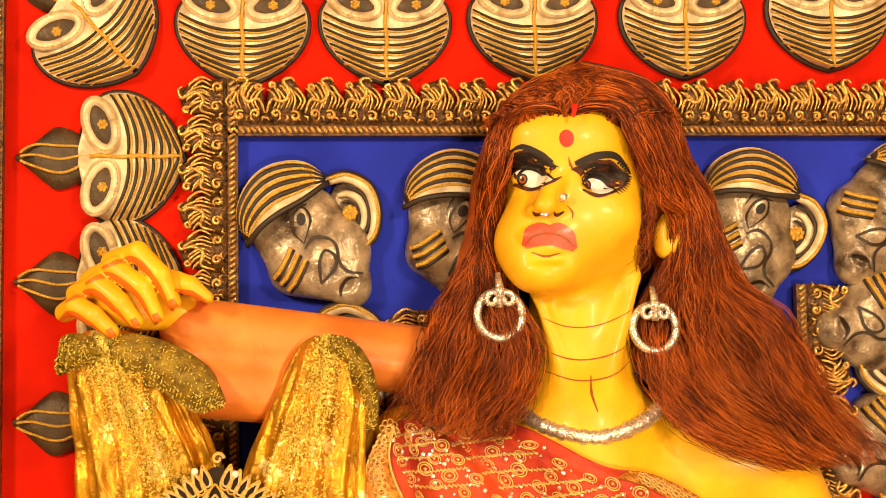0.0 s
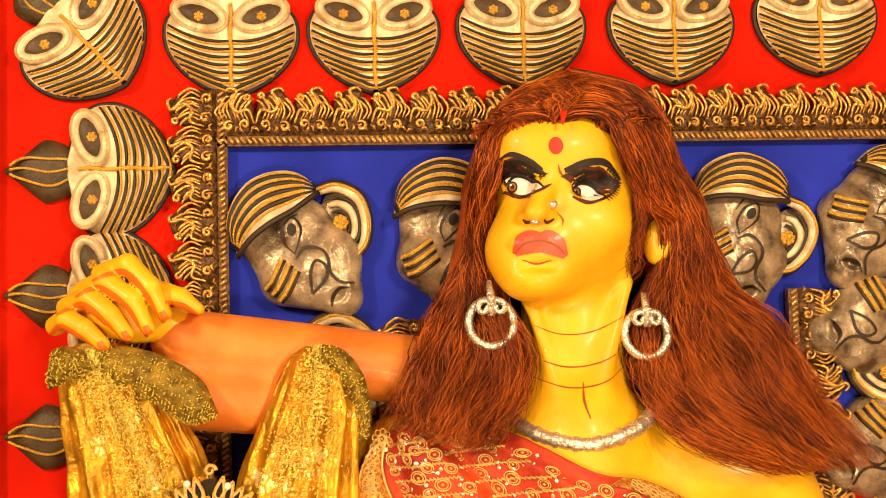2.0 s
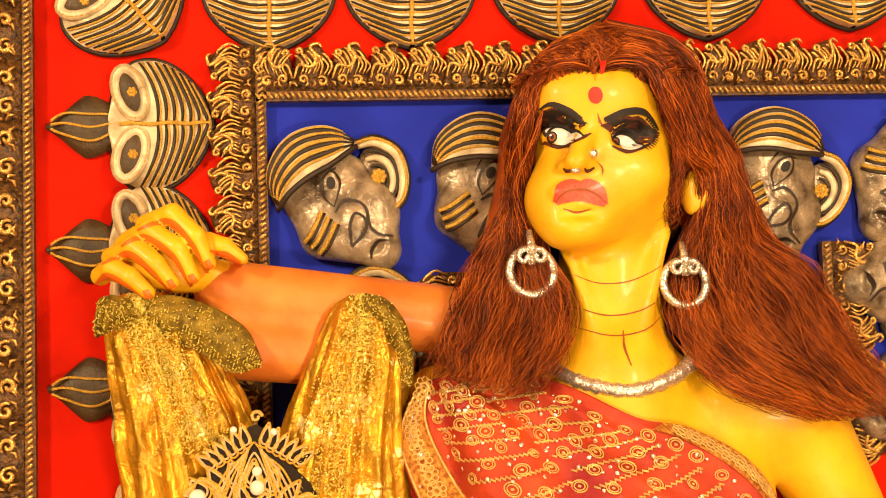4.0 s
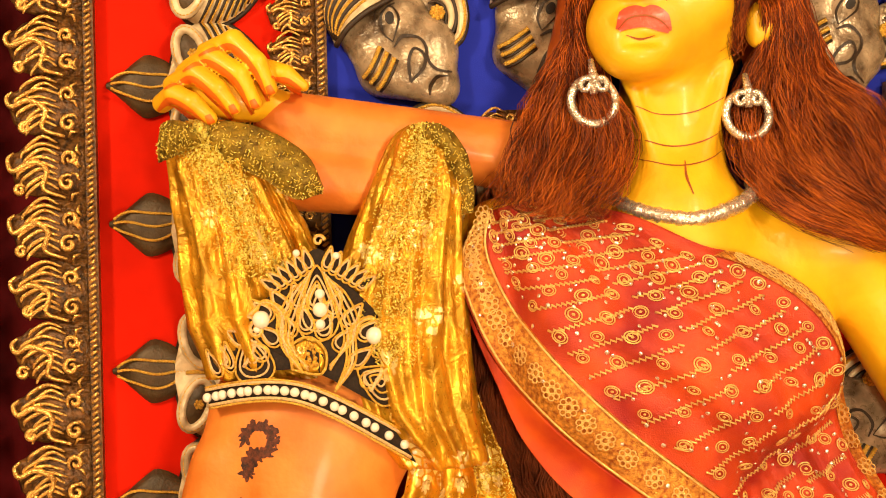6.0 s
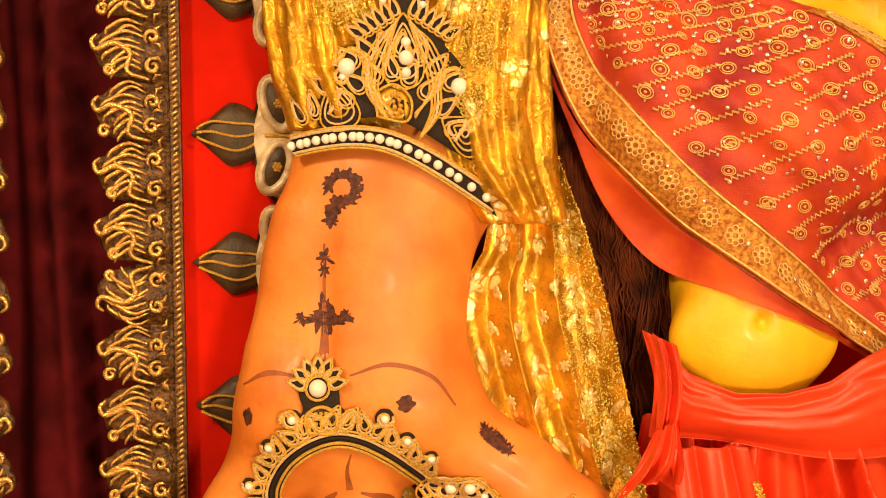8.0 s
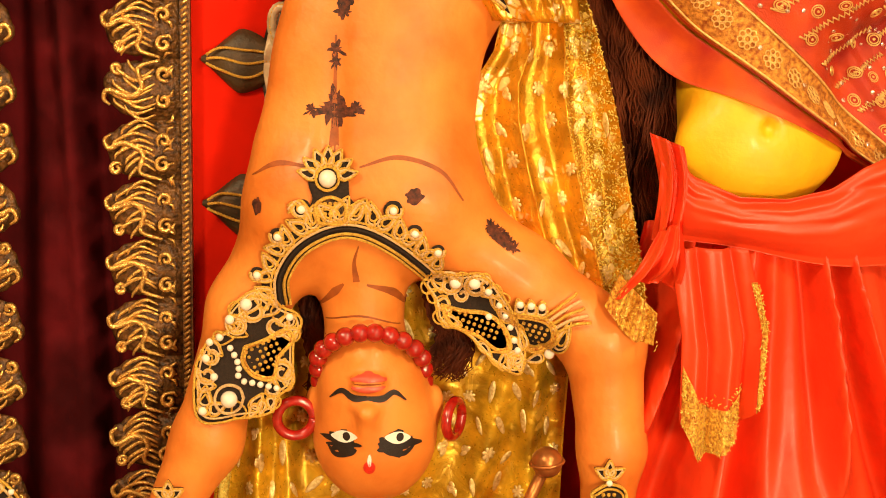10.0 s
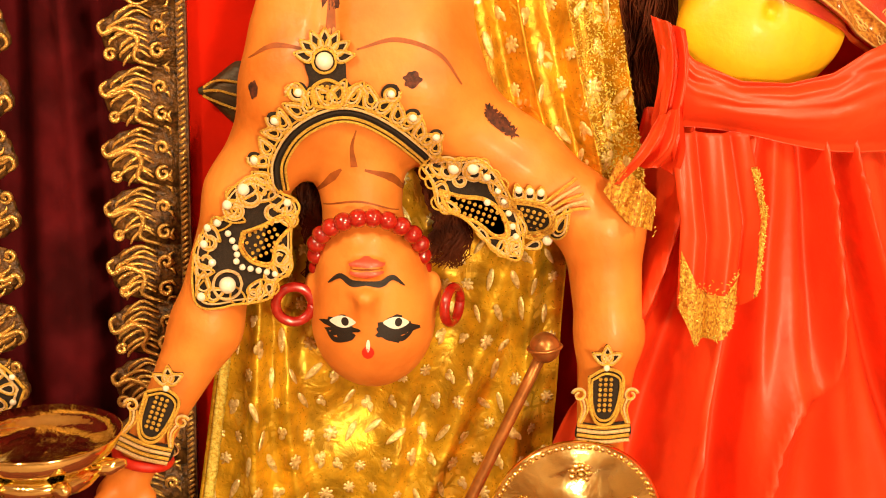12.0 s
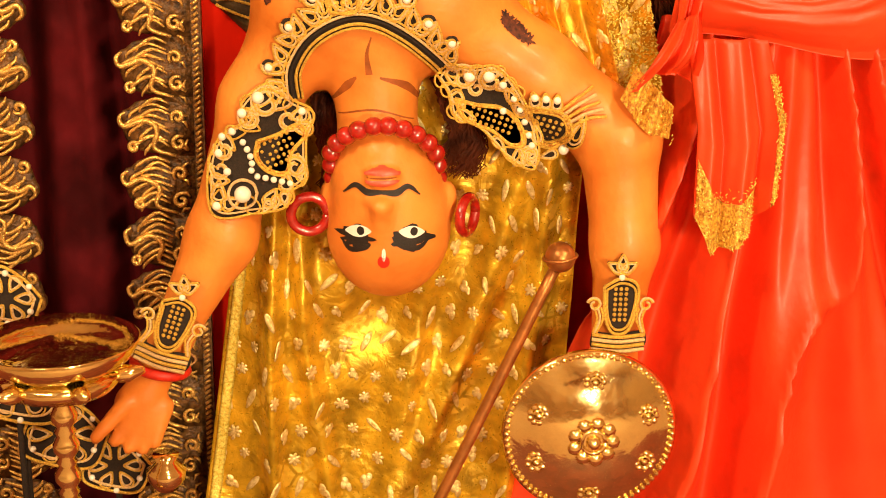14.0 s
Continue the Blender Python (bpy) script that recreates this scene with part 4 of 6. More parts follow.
for sgn in (-1, 1):
    stroke(bm, demon, [(-0.376, 0.813), (-0.376 + sgn * 0.025, 0.812), (-0.376 + sgn * 0.045, 0.822), (-0.376 + sgn * 0.066, 0.806)], [0.007, 0.012, 0.009, 0.002], 1, 0.003)
stroke(bm, demon, [(-0.406, 0.846), (-0.376, 0.851), (-0.344, 0.846)], [0.004, 0.018, 0.004], 3, 0.001)
stroke(bm, demon, [(-0.404, 0.832), (-0.376, 0.829), (-0.346, 0.834)], [0.004, 0.013, 0.004], 3, 0.001)
stroke(bm, demon, [(-0.402, 0.839), (-0.376, 0.839), (-0.348, 0.840)], [0.001, 0.004, 0.001], 4, 0.003)
patch(bm, demon, (-0.372, 0.687), 0.0105, 0.0120, 5)
patch(bm, demon, (-0.372, 0.700), 0.0035, 0.012, 2)
patch(bm, demon, (-0.303, 1.157), 0.015, 0.014, 6, rag=0.4)
patch(bm, demon, (-0.565, 1.135), 0.008, 0.014, 6, rag=0.4)
for k in range(9):
    a = -1.9 + 0.62 * k
    patch(bm, demon, (-0.404 + 0.024 * math.cos(a), 1.512 + 0.022 * math.sin(a)), 0.013 + 0.003 * math.sin(k * 2.1), 0.009, 6, a + 1.57, 0.0008, rag=1.2)
for cx, cz, rx, rz, rot in ((-0.420, 1.478, 0.010, 0.016, -0.4), (-0.424, 1.458, 0.011, 0.009, 0), (-0.435, 1.396, 0.014, 0.012, 0), (-0.437, 1.376, 0.009, 0.011, 0), (-0.438, 1.296, 0.034, 0.010, 0), (-0.438, 1.300, 0.013, 0.030, 0), (-0.475, 1.296, 0.010, 0.008, 0.7), (-0.400, 1.302, 0.011, 0.010, 0.4)):
    patch(bm, demon, (cx, cz), rx, rz, 6, rot, 0.0008, rag=1.4)
stroke(bm, demon, [(-0.436, 1.42), (-0.437, 1.33), (-0.437, 1.26), (-0.440, 1.20)], [0.004, 0.006, 0.014, 0.022], 4, 0.0008)
stroke(bm, demon, [(-0.575, 1.185), (-0.53, 1.208), (-0.47, 1.203)], [0.002, 0.009, 0.003], 4, 0.0008)
stroke(bm, demon, [(-0.395, 1.205), (-0.33, 1.222), (-0.26, 1.200), (-0.22, 1.150)], [0.003, 0.008, 0.007, 0.003], 4, 0.0008)
for k in range(7):
    patch(bm, demon, (-0.172 + 0.007 * k, 1.104 - 0.0062 * k), 0.013 - 0.0012 * abs(k - 3), 0.010, 6, -0.7, 0.002, rag=1.3)
for sgn in (-1, 1):
    stroke(bm, demon, [(-0.40 + sgn * 0.02, 1.00), (-0.385 + sgn * 0.05, 0.985), (-0.385 + sgn * 0.078, 0.955)], [0.004, 0.014, 0.004], 4, 0.0008)
stroke(bm, demon, [(-0.395, 1.070), (-0.402, 1.040), (-0.398, 1.005)], [0.002, 0.006, 0.012], 4, 0.0008)
stroke(bm, demon, [(-0.462, 0.930), (-0.390, 0.945), (-0.320, 0.925)], [0.002, 0.004, 0.002], 4, 0.0008)
stroke(bm, demon, [(-0.464, 0.900), (-0.390, 0.912), (-0.318, 0.896)], [0.002, 0.003, 0.002], 4, 0.0008)
solo("demon_statue", bm, SKINS_D, "peach painted clay demon statue hanging upside down", "statue")


# ---- hair ----
def strands(name, label, inner, outer, count, depth, seed, mat, wave=0.012, r=0.0022, n=26, category="wig", drop=0.0):
    rnd = random.Random(seed)
    a, b = spline(inner, n), spline(outer, n)
    locks = []
    for i in range(count):
        lock_s = rnd.random()
        locks.append((lock_s, rnd.uniform(0, 9), rnd.uniform(0.6, 1.4), rnd.uniform(-depth, depth * 0.35)))
    bm = bmesh.new()
    for s, ph, fr, dy in locks:
        for _ in range(7):
            s2 = min(1.04, max(0, s + rnd.gauss(0, 0.022)))
            end = int(n * rnd.uniform(0.80, 1.0))
            off, fuzz = rnd.uniform(-0.005, 0.005), rnd.uniform(0.3, 1.8)
            pts = []
            for k in range(end):
                f = k / n
                p = a[k] * (1 - s2) + b[k] * s2
                w = wave * (0.35 + 0.8 * f) * math.sin(f * 17 * fr + ph) + 0.0050 * fuzz * math.sin(f * 43 * (0.7 + 0.3 * fuzz) + ph * 3 + off * 900) * (0.5 + f)
                q = noise.noise(Vector((p[0] * 9, p[2] * 6, 3.0 + dy * 20)))
                w += 0.030 * q * min(1, f * 3)
                dq = 0.030 * noise.noise(Vector((p[0] * 22, p[2] * 5, 8.0)))
                pts.append((p[0] + w + off * f * 3, p[1] + dq * min(1, f * 3) + dy * min(1, f * 4 + 0.25) + 0.5 * w, p[2] + off - drop * f * rnd.random() * 0.1))
            tube(bm, pts, np.linspace(r, r * 0.35, end), 3)
    return bm


wig = thing("wig", "long loose wavy auburn hair wig on the goddess statue", "wig")
back = Clay()
back.egg((0.355, 2.10, 2.33), (0.195, 0.09, 0.170), 0.04)
back.egg((0.335, 2.03, 2.425), (0.120, 0.07, 0.062), 0.04)
back.limb((0.185, 2.11, 2.30), (0.11, 2.09, 1.95), 0.030, 0.050, 0.05)
back.limb((0.505, 2.12, 2.32), (0.62, 2.10, 1.92), 0.045, 0.085, 0.05)
bm = bmesh.new()
back.skin(bm, (-0.08, 1.94, 1.78), (0.82, 2.2, 2.54), 0.012)
part("hair_base", bm, HAIR, wig)
L_IN = [(0.298, 1.928, 2.408), (0.255, 1.925, 2.416), (0.216, 1.945, 2.404), (0.188, 1.970, 2.350), (0.166, 1.990, 2.275), (0.158, 2.000, 2.195), (0.182, 2.000, 2.120), (0.222, 1.985, 2.030), (0.222, 1.965, 1.940), (0.185, 1.930, 1.872), (0.150, 1.915, 1.850)]
L_OUT = [(0.332, 2.00, 2.508), (0.258, 2.01, 2.474), (0.206, 2.02, 2.430), (0.176, 2.03, 2.370), (0.163, 2.04, 2.300), (0.150, 2.04, 2.220), (0.126, 2.04, 2.150), (0.084, 2.03, 2.070), (0.042, 2.01, 1.985), (0.012, 1.98, 1.915), (0.000, 1.96, 1.880)]
R_IN = [(0.300, 1.928, 2.408), (0.350, 1.922, 2.418), (0.398, 1.938, 2.402), (0.428, 1.965, 2.345), (0.462, 1.995, 2.262), (0.508, 2.020, 2.232), (0.514, 2.035, 2.170), (0.470, 2.040, 2.090), (0.440, 2.030, 2.010), (0.445, 2.000, 1.940), (0.500, 1.955, 1.872), (0.590, 1.930, 1.820), (0.690, 1.925, 1.785)]
R_OUT = [(0.338, 2.00, 2.510), (0.424, 2.02, 2.494), (0.480, 2.03, 2.458), (0.512, 2.04, 2.405), (0.534, 2.05, 2.340), (0.560, 2.05, 2.270), (0.580, 2.04, 2.180), (0.614, 2.04, 2.120), (0.668, 2.03, 2.060), (0.715, 2.02, 1.990), (0.760, 2.00, 1.915), (0.805, 1.985, 1.840), (0.845, 1.975, 1.775)]
part("hair_lock", strands("h", "", L_IN, L_OUT, 260, 0.030, 5, HAIR, 0.022, 0.0010, 34), HAIR, wig)
part("hair_lock", strands("h", "", R_IN, R_OUT, 390, 0.032, 6, HAIR, 0.024, 0.0010, 36), HAIR, wig)
for seed, centre, temple, count in (
        (31, [(0.299, 1.926, 2.392), (0.306, 1.930, 2.440), (0.318, 1.955, 2.482), (0.335, 2.00, 2.510)], [(0.210, 1.948, 2.385), (0.196, 1.955, 2.415), (0.176, 1.985, 2.405), (0.168, 2.03, 2.360)], 70),
        (32, [(0.301, 1.926, 2.392), (0.312, 1.930, 2.440), (0.330, 1.955, 2.482), (0.350, 2.00, 2.512)], [(0.412, 1.948, 2.365), (0.436, 1.955, 2.405), (0.478, 1.990, 2.418), (0.512, 2.03, 2.395)], 90)):
    part("hair_lock", strands("h", "", centre, temple, count, 0.010, seed, HAIR, 0.016, 0.0011, 20), HAIR, wig)
top = strands("h", "", [(0.31, 1.945, 2.44), (0.34, 1.95, 2.46), (0.40, 1.97, 2.450), (0.45, 2.0, 2.40)], [(0.32, 2.04, 2.505), (0.38, 2.06, 2.518), (0.44, 2.07, 2.475), (0.49, 2.08, 2.41)], 60, 0.014, 9, HAIR, 0.014, 0.0012)
part("hair_lock", top, HAIR, wig)
wisps = strands("h", "", [(0.404, 1.945, 2.385), (0.424, 1.960, 2.32), (0.430, 1.975, 2.26), (0.432, 1.985, 2.19), (0.438, 1.985, 2.13)], [(0.420, 1.950, 2.385), (0.440, 1.965, 2.32), (0.446, 1.975, 2.26), (0.446, 1.985, 2.19), (0.456, 1.985, 2.12)], 9, 0.004, 12, HAIR, 0.006, 0.0010, 20)
part("hair_lock", wisps, HAIR, wig, "thin sideburn wisps")
fur = thing("hair_tress", "dark brown hair hanging behind the goddess statue", "hair")
part("hair_lock", strands("h", "", [(-0.06, 2.10, 1.78), (-0.05, 2.10, 1.5), (0.0, 2.10, 1.25), (0.05, 2.10, 0.95)], [(0.22, 2.12, 1.78), (0.24, 2.13, 1.5), (0.24, 2.13, 1.25), (0.22, 2.13, 0.95)], 120, 0.02, 8, FUR, 0.02, 0.0035, 20), FUR, fur)


# ---- jewellery of the goddess ----
def earring(x, y, z):
    t = thing("earring", "silver hoop earring with curled heart-shaped top", "earring", "hoop earrings of the goddess")
    a = np.linspace(0, math.tau, 33)
    bm = bmesh.new()
    tube(bm, [(x + 0.0385 * math.cos(b), y + 0.006 * math.sin(b), z + 0.040 * math.sin(b)) for b in a], 0.0078, 8)
    part("hoop", bm, SILVER, t)
    for s in (-1, 1):
        bm = bmesh.new()
        p = spiral((x + s * 0.013, z + 0.026), 0.015, 0.004, math.pi / 2 + s * 1.4, -s * 1.1)
        tube(bm, lay(p, y - 0.010), 0.0055, 6)
        part("curl", bm, SILVER, t)
    bm = bmesh.new()
    tube(bm, [(x, y - 0.008, z + 0.012), (x, y - 0.006, z + 0.045), (x - 0.002, y + 0.002, z + 0.072)], [0.007, 0.008, 0.005], 7)
    ball(bm, (x, y - 0.008, z + 0.040), 0.0105, 8, 6)
    part("post", bm, SILVER, t)
    return t


earring(0.176, 1.965, 2.066)
earring(0.452, 1.985, 2.040)
bm = bmesh.new()
line = spline([(0.215, 2.03, 1.905), (0.232, 1.975, 1.884), (0.275, 1.930, 1.866), (0.335, 1.915, 1.858), (0.405, 1.930, 1.876), (0.452, 1.965, 1.903), (0.468, 2.02, 1.925)], 60)
tube(bm, line, [0.0140 + 0.0012 * math.sin(i * 2.3) + 0.0008 * math.sin(i * 5.1) for i in range(60)], 9)
neck = solo("necklace", bm, SILVER, "twisted silver foil neck ring on the goddess", "necklace")
bm = bmesh.new()
ball(bm, (0.281, 1.910, 2.262), 0.0085, 8, 6)
solo("nose_pin", bm, SILVER, "small round silver pin on the goddess's nose", "nose pin")
bm = bmesh.new()
ball(bm, (0.247, 1.898, 2.232), (0.010, 0.005, 0.005), 8, 6)
solo("nose_ring", bm, SILVER, "small silver ring under the goddess's nose", "nose ring")


# ---- sari ----
SARI_LOW = spline([(-0.020, 1.880), (-0.058, 1.81), (-0.052, 1.735), (0.010, 1.605), (0.128, 1.475), (0.318, 1.335), (0.500, 1.225), (0.760, 1.06)], 80)
SARI_TOP = spline([(0.060, 1.900), (0.200, 1.880), (0.330, 1.815), (0.435, 1.790), (0.540, 1.725), (0.600, 1.625), (0.640, 1.45), (0.80, 1.20)], 80)


TORSO = Relief(lady, -0.16, 1.0, 0.9, 2.0, 0.014, blur=2)


def torso_y(x, z):
    return float(TORSO.front(x, z)[0])


def sari_place(u, v, lift=0.014):
    k = v * 79
    i = min(78, int(k))
    lo = SARI_LOW[i] + (SARI_LOW[i + 1] - SARI_LOW[i]) * (k - i)
    hi = SARI_TOP[i] + (SARI_TOP[i + 1] - SARI_TOP[i]) * (k - i)
    x, z = lo + (hi - lo) * u
    n = noise.noise(Vector((u * 5, v * 4, 1.0)))
    fold = 0.013 * math.sin(u * 15 + v * 3.0 + 0.8 * math.sin(v * 8) + 2 * n) * (1.2 - v) + 0.006 * math.sin(u * 37 + v * 9 + 3 * n) + 0.006 * n
    return Vector((x, torso_y(x, z) - 0.013 - lift - fold, z))


sari = thing("sari", "crimson and orange silk sari with gold embroidery and mirror sequins", "sari")
bm = bmesh.new()
sheet(bm, sari_place, 46, 70, 0.002)
part("drape", bm, SARI, sari)
bm = bmesh.new()
sheet(bm, lambda u, v: sari_place(0.005 + 0.17 * u, v, 0.0175), 10, 90, 0.002)
part("border", bm, SARI_BORDER, sari, "gold thread border")
bm = bmesh.new()
sheet(bm, lambda u, v: sari_place(0.93 + 0.068 * u, 0.35 + 0.65 * v, 0.0175), 5, 60, 0.002)
part("border", bm, SARI_BORDER, sari, "gold thread border")
bm = bmesh.new()


LINING = spline([(-0.055, 1.735), (-0.038, 1.680), (0.004, 1.575), (0.050, 1.474), (0.139, 1.372), (0.250, 1.326), (0.369, 1.278), (0.476, 1.228), (0.66, 1.12)], 80)


def lining_place(u, v):
    i = min(79, int(v * 79))
    x, z = SARI_LOW[min(79, 12 + int(v * 66))] * (1 - u) + LINING[i] * u
    return (x, torso_y(x, z) - 0.013 + 0.004 * math.sin(v * 40 + u * 3) * u, z)


sheet(bm, lining_place, 14, 79, 0.002)
part("lining", bm, SHEER, sari, "plain crimson lower edge")
ring_bm = bmesh.new()
for k, (rr, tr) in enumerate(((0.0125, 0.0016), (0.0085, 0.0014))):
    tube(ring_bm, [(rr * 1.35 * math.cos(a), -0.0006 * k, rr * math.sin(a)) for a in np.linspace(0, math.tau, 17)], tr, 4)
ball(ring_bm, (0, -0.001, 0), (0.004, 0.002, 0.003), 6, 4)
ring_mesh = mesh_of("motif", ring_bm, THREAD)
fl_bm = bmesh.new()
for k in range(8):
    a = k * math.tau / 8
    tube(fl_bm, [(0.0125 * math.cos(a) + 0.0052 * math.cos(b), 0, 0.0125 * math.sin(a) + 0.0052 * math.sin(b)) for b in np.linspace(0, math.tau, 9)], 0.0012, 4)
tube(fl_bm, [(0.006 * math.cos(b), 0, 0.006 * math.sin(b)) for b in np.linspace(0, math.tau, 11)], 0.0014, 4)
flower_mesh = mesh_of("border_flower", fl_bm, THREAD)
seq_bm = bmesh.new()
ball(seq_bm, (0, 0, 0), (0.0036, 0.0012, 0.0036), 8, 4)
sequin_mesh = mesh_of("sequin", seq_bm, SEQUIN)
rnd = random.Random(4)


def stitch(name, me, u, v, lift, tilt=0.0, scale=1.0):
    o = new(name, me)
    o.parent = sari
    p, px, pz = sari_place(u, v, lift), sari_place(min(1, u + 0.01), v, lift), sari_place(u, min(1, v + 0.01), lift)
    nrm = (px - p).cross(pz - p)
    nrm = nrm if nrm.y < 0 else -nrm
    q = Vector((0, -1, 0)).rotation_difference(nrm.normalized())
    o.matrix_local = Matrix.Translation(p) @ q.to_matrix().to_4x4() @ Matrix.Rotation(tilt, 4, "Y") @ Matrix.Rotation(rnd.uniform(-0.3, 0.3) if name == "sequin" else 0.0, 4, "X") @ Matrix.Scale(scale, 4)


for i in range(8):
    for j in range(16):
        u, v = 0.24 + 0.092 * i + rnd.uniform(-0.012, 0.012), 0.05 + 0.058 * j + (0.029 if i % 2 else 0) + rnd.uniform(-0.008, 0.008)
        if u > 0.90 and v > 0.35:
            continue
        stitch("motif", ring_mesh, u, v, 0.017, 0.3 + rnd.uniform(-0.3, 0.3), rnd.uniform(0.62, 0.90))
        for _ in range(2):
            stitch("sequin", sequin_mesh, min(0.92, u + rnd.uniform(-0.05, 0.05)), min(0.98, v + rnd.uniform(0.005, 0.05)), 0.018, rnd.uniform(0, 3), rnd.uniform(0.7, 1.3))
for j in range(30):
    v = 0.015 + 0.033 * j
    stitch("border_flower", flower_mesh, 0.085, v, 0.0205, rnd.uniform(0, 1), 1.0)
    if j > 11:
        stitch("border_flower", flower_mesh, 0.963, v, 0.0205, rnd.uniform(0, 1), 1.0)
    if j % 2:
        stitch("sequin", sequin_mesh, 0.03 + 0.1 * rnd.random(), v + 0.015, 0.021, 0, rnd.uniform(0.8, 1.5))
for u in (0.012, 0.165):
    bm = bmesh.new()
    tube(bm, [sari_place(u, v, 0.020) for v in np.linspace(0.004, 0.996, 110)], 0.0022, 5)
    part("border_cord", bm, THREAD, sari)
for j in range(19):
    for half in (0, 1):
        bm = bmesh.new()
        v0 = 0.055 + 0.048 * j
        u0 = 0.22 + 0.34 * half
        pts = [sari_place(u0 + 0.30 * q, min(0.99, v0 + 0.02 * q + (0.0034 if k % 2 else -0.0034)), 0.0165) for k, q in enumerate(np.linspace(0, 1, 34))]
        tube(bm, pts, 0.0021, 4)
        part("zigzag_thread", bm, THREAD, sari)


# ---- red satin skirt of the goddess ----
def skirt_place(u, v):
    left = np.interp(v, [0, 0.15, 0.32, 0.7, 1], [0.120, 0.108, 0.075, -0.055, -0.17])
    right = np.interp(v, [0, 1], [0.72, 1.05])
    x = left + (right - left) * u
    z = 1.10 - 1.08 * v
    amp = 0.45 + 0.55 * min(1, v * 2)
    g = (u - 0.30) / (0.55 + 0.5 * v)
    n = noise.noise(Vector((g * 3.0, v * 1.2, 4.0)))
    fold = 0.070 * (2 * abs(math.sin(g * 9.5 + 2.4 * n + 1.1 * v)) ** 0.6 - 1) + 0.034 * math.sin(g * 27 + 1.7 + 3 * n - 2.5 * v) + 0.014 * math.sin(g * 58 - 3 * v + 4 * n)
    body = 1.945 - 0.02 * v + 0.16 * (2.1 * (u - 0.35)) ** 2 * (0.6 if u > 0.35 else 1.0)
    return (x, body + amp * fold, z)


skirt = thing("satin_skirt", "bright red satin skirt in long folds on the goddess", "skirt")
bm = bmesh.new()
sheet(bm, skirt_place, 150, 60, 0.003)
part("skirt_cloth", bm, SATIN, skirt)


def sash_place(u, v):
    x = 0.118 + 0.60 * u
    upper = float(np.interp(x, [0.118, 0.140, 0.175, 0.252, 0.339, 0.415, 0.472, 0.72], [1.262, 1.245, 1.196, 1.163, 1.160, 1.178, 1.215, 1.31]))
    lower = 1.078 - 0.055 * u + 0.008 * math.sin(u * 9)
    z = upper + (lower - upper) * v
    soft = max(0.0, 1 - v * 1.5)
    crease = 0.014 * (abs(math.sin(v * 9.5 + 2.6 * math.cos((u - 0.40) * 5))) - 0.5) * soft + 0.005 * math.sin(v * 31 + u * 7) * soft
    return (x, 1.908 - 0.020 * math.sin(math.pi * min(1, v * 1.1)) + 0.10 * (1.6 * (u - 0.38)) ** 2 - crease + 0.020 * v ** 4, z)


bm = bmesh.new()
sheet(bm, sash_place, 80, 44, 0.006)
part("sash", bm, SATIN, skirt, "wide red satin waist fold")


def knot_place(u, v):
    """Upright gathers that come out above the waist fold."""
    x = 0.098 + 0.048 * u + (0.030 - 0.016 * u) * v + 0.010 * math.sin(v * 4)
    return (x, 1.898 + 0.014 * math.sin(u * 12 + v * 4) + 0.007 * math.sin(u * 29 + v * 7) + 0.030 * (1 - u) ** 2, 1.268 - 0.19 * v - 0.02 * u * (1 - v))


bm = bmesh.new()
sheet(bm, knot_place, 26, 26, 0.006)
part("gathered_end", bm, SATIN, skirt)


def fan_place(u, v):
    """Puffed end of the waist cloth that fans out to the side."""
    spread = v ** 0.8
    x = 0.112 + 0.038 * u + spread * (-0.082 + 0.080 * u)
    z = 1.122 - 0.02 * (1 - u) - spread * (0.125 - 0.030 * math.sin(u * 3))
    fold = 0.020 * math.sin(u * 15 + 2.0 * v) + 0.008 * math.sin(u * 34 + v * 6)
    return (x, 1.888 - 0.035 * math.sin(math.pi * min(1, v * 1.05)) + fold * (0.4 + 0.6 * v), z)


bm = bmesh.new()
sheet(bm, fan_place, 40, 30, 0.004)
part("fan_end", bm, SATIN, skirt, "puffed red satin end")
bm = bmesh.new()
sheet(bm, lambda u, v: (0.050 + 0.062 * u - 0.020 * v * (1 - u) - 0.004 * v, 1.885 + 0.013 * math.sin(u * 15 + 2), 1.028 - 0.062 * u - 0.055 * v - 0.02 * v * math.sin(u * 3.1)), 28, 14, 0.003)
part("side_trim", bm, TRIM, skirt, "gold tinsel hem")


def flap_place(u, v):
    left = float(np.interp(v, [0, 0.5, 1], [0.128, 0.156, 0.160]))
    right = float(np.interp(v, [0, 0.5, 1], [0.262, 0.298, 0.292]))
    hem = float(np.interp(u, [0, 0.22, 0.6, 1], [0.300, 0.365, 0.350, 0.270]))
    pleat = 0.026 * (2 * abs(math.sin(u * 7.2 + 0.5)) ** 0.6 - 1) + 0.004 * math.sin(u * 31 + v * 4)
    return (left + (right - left) * u, 1.882 - pleat * (0.5 + 0.5 * v) - 0.006 * v, 1.078 - hem * v)


bm = bmesh.new()
sheet(bm, flap_place, 56, 40, 0.003)
part("flap", bm, SATIN, skirt, "pleated red satin flap below the waist fold")
bm = bmesh.new()
sheet(bm, lambda u, v: Vector(flap_place(0.01 + 0.80 * u, 1.003 - (0.22 + 0.24 * max(0, 0.5 - u)) * (1 - v))) - Vector((0, 0.005, 0)), 40, 14, 0.002)
part("flap_trim", bm, TRIM, skirt, "gold tinsel hem")
bm = bmesh.new()
sheet(bm, lambda u, v: Vector(flap_place(0.95 + 0.06 * u, 0.20 + 0.8 * v)) - Vector((0, 0.004, 0)), 4, 30, 0.002)
part("flap_trim", bm, TRIM, skirt, "gold tinsel edge")
bm = bmesh.new()
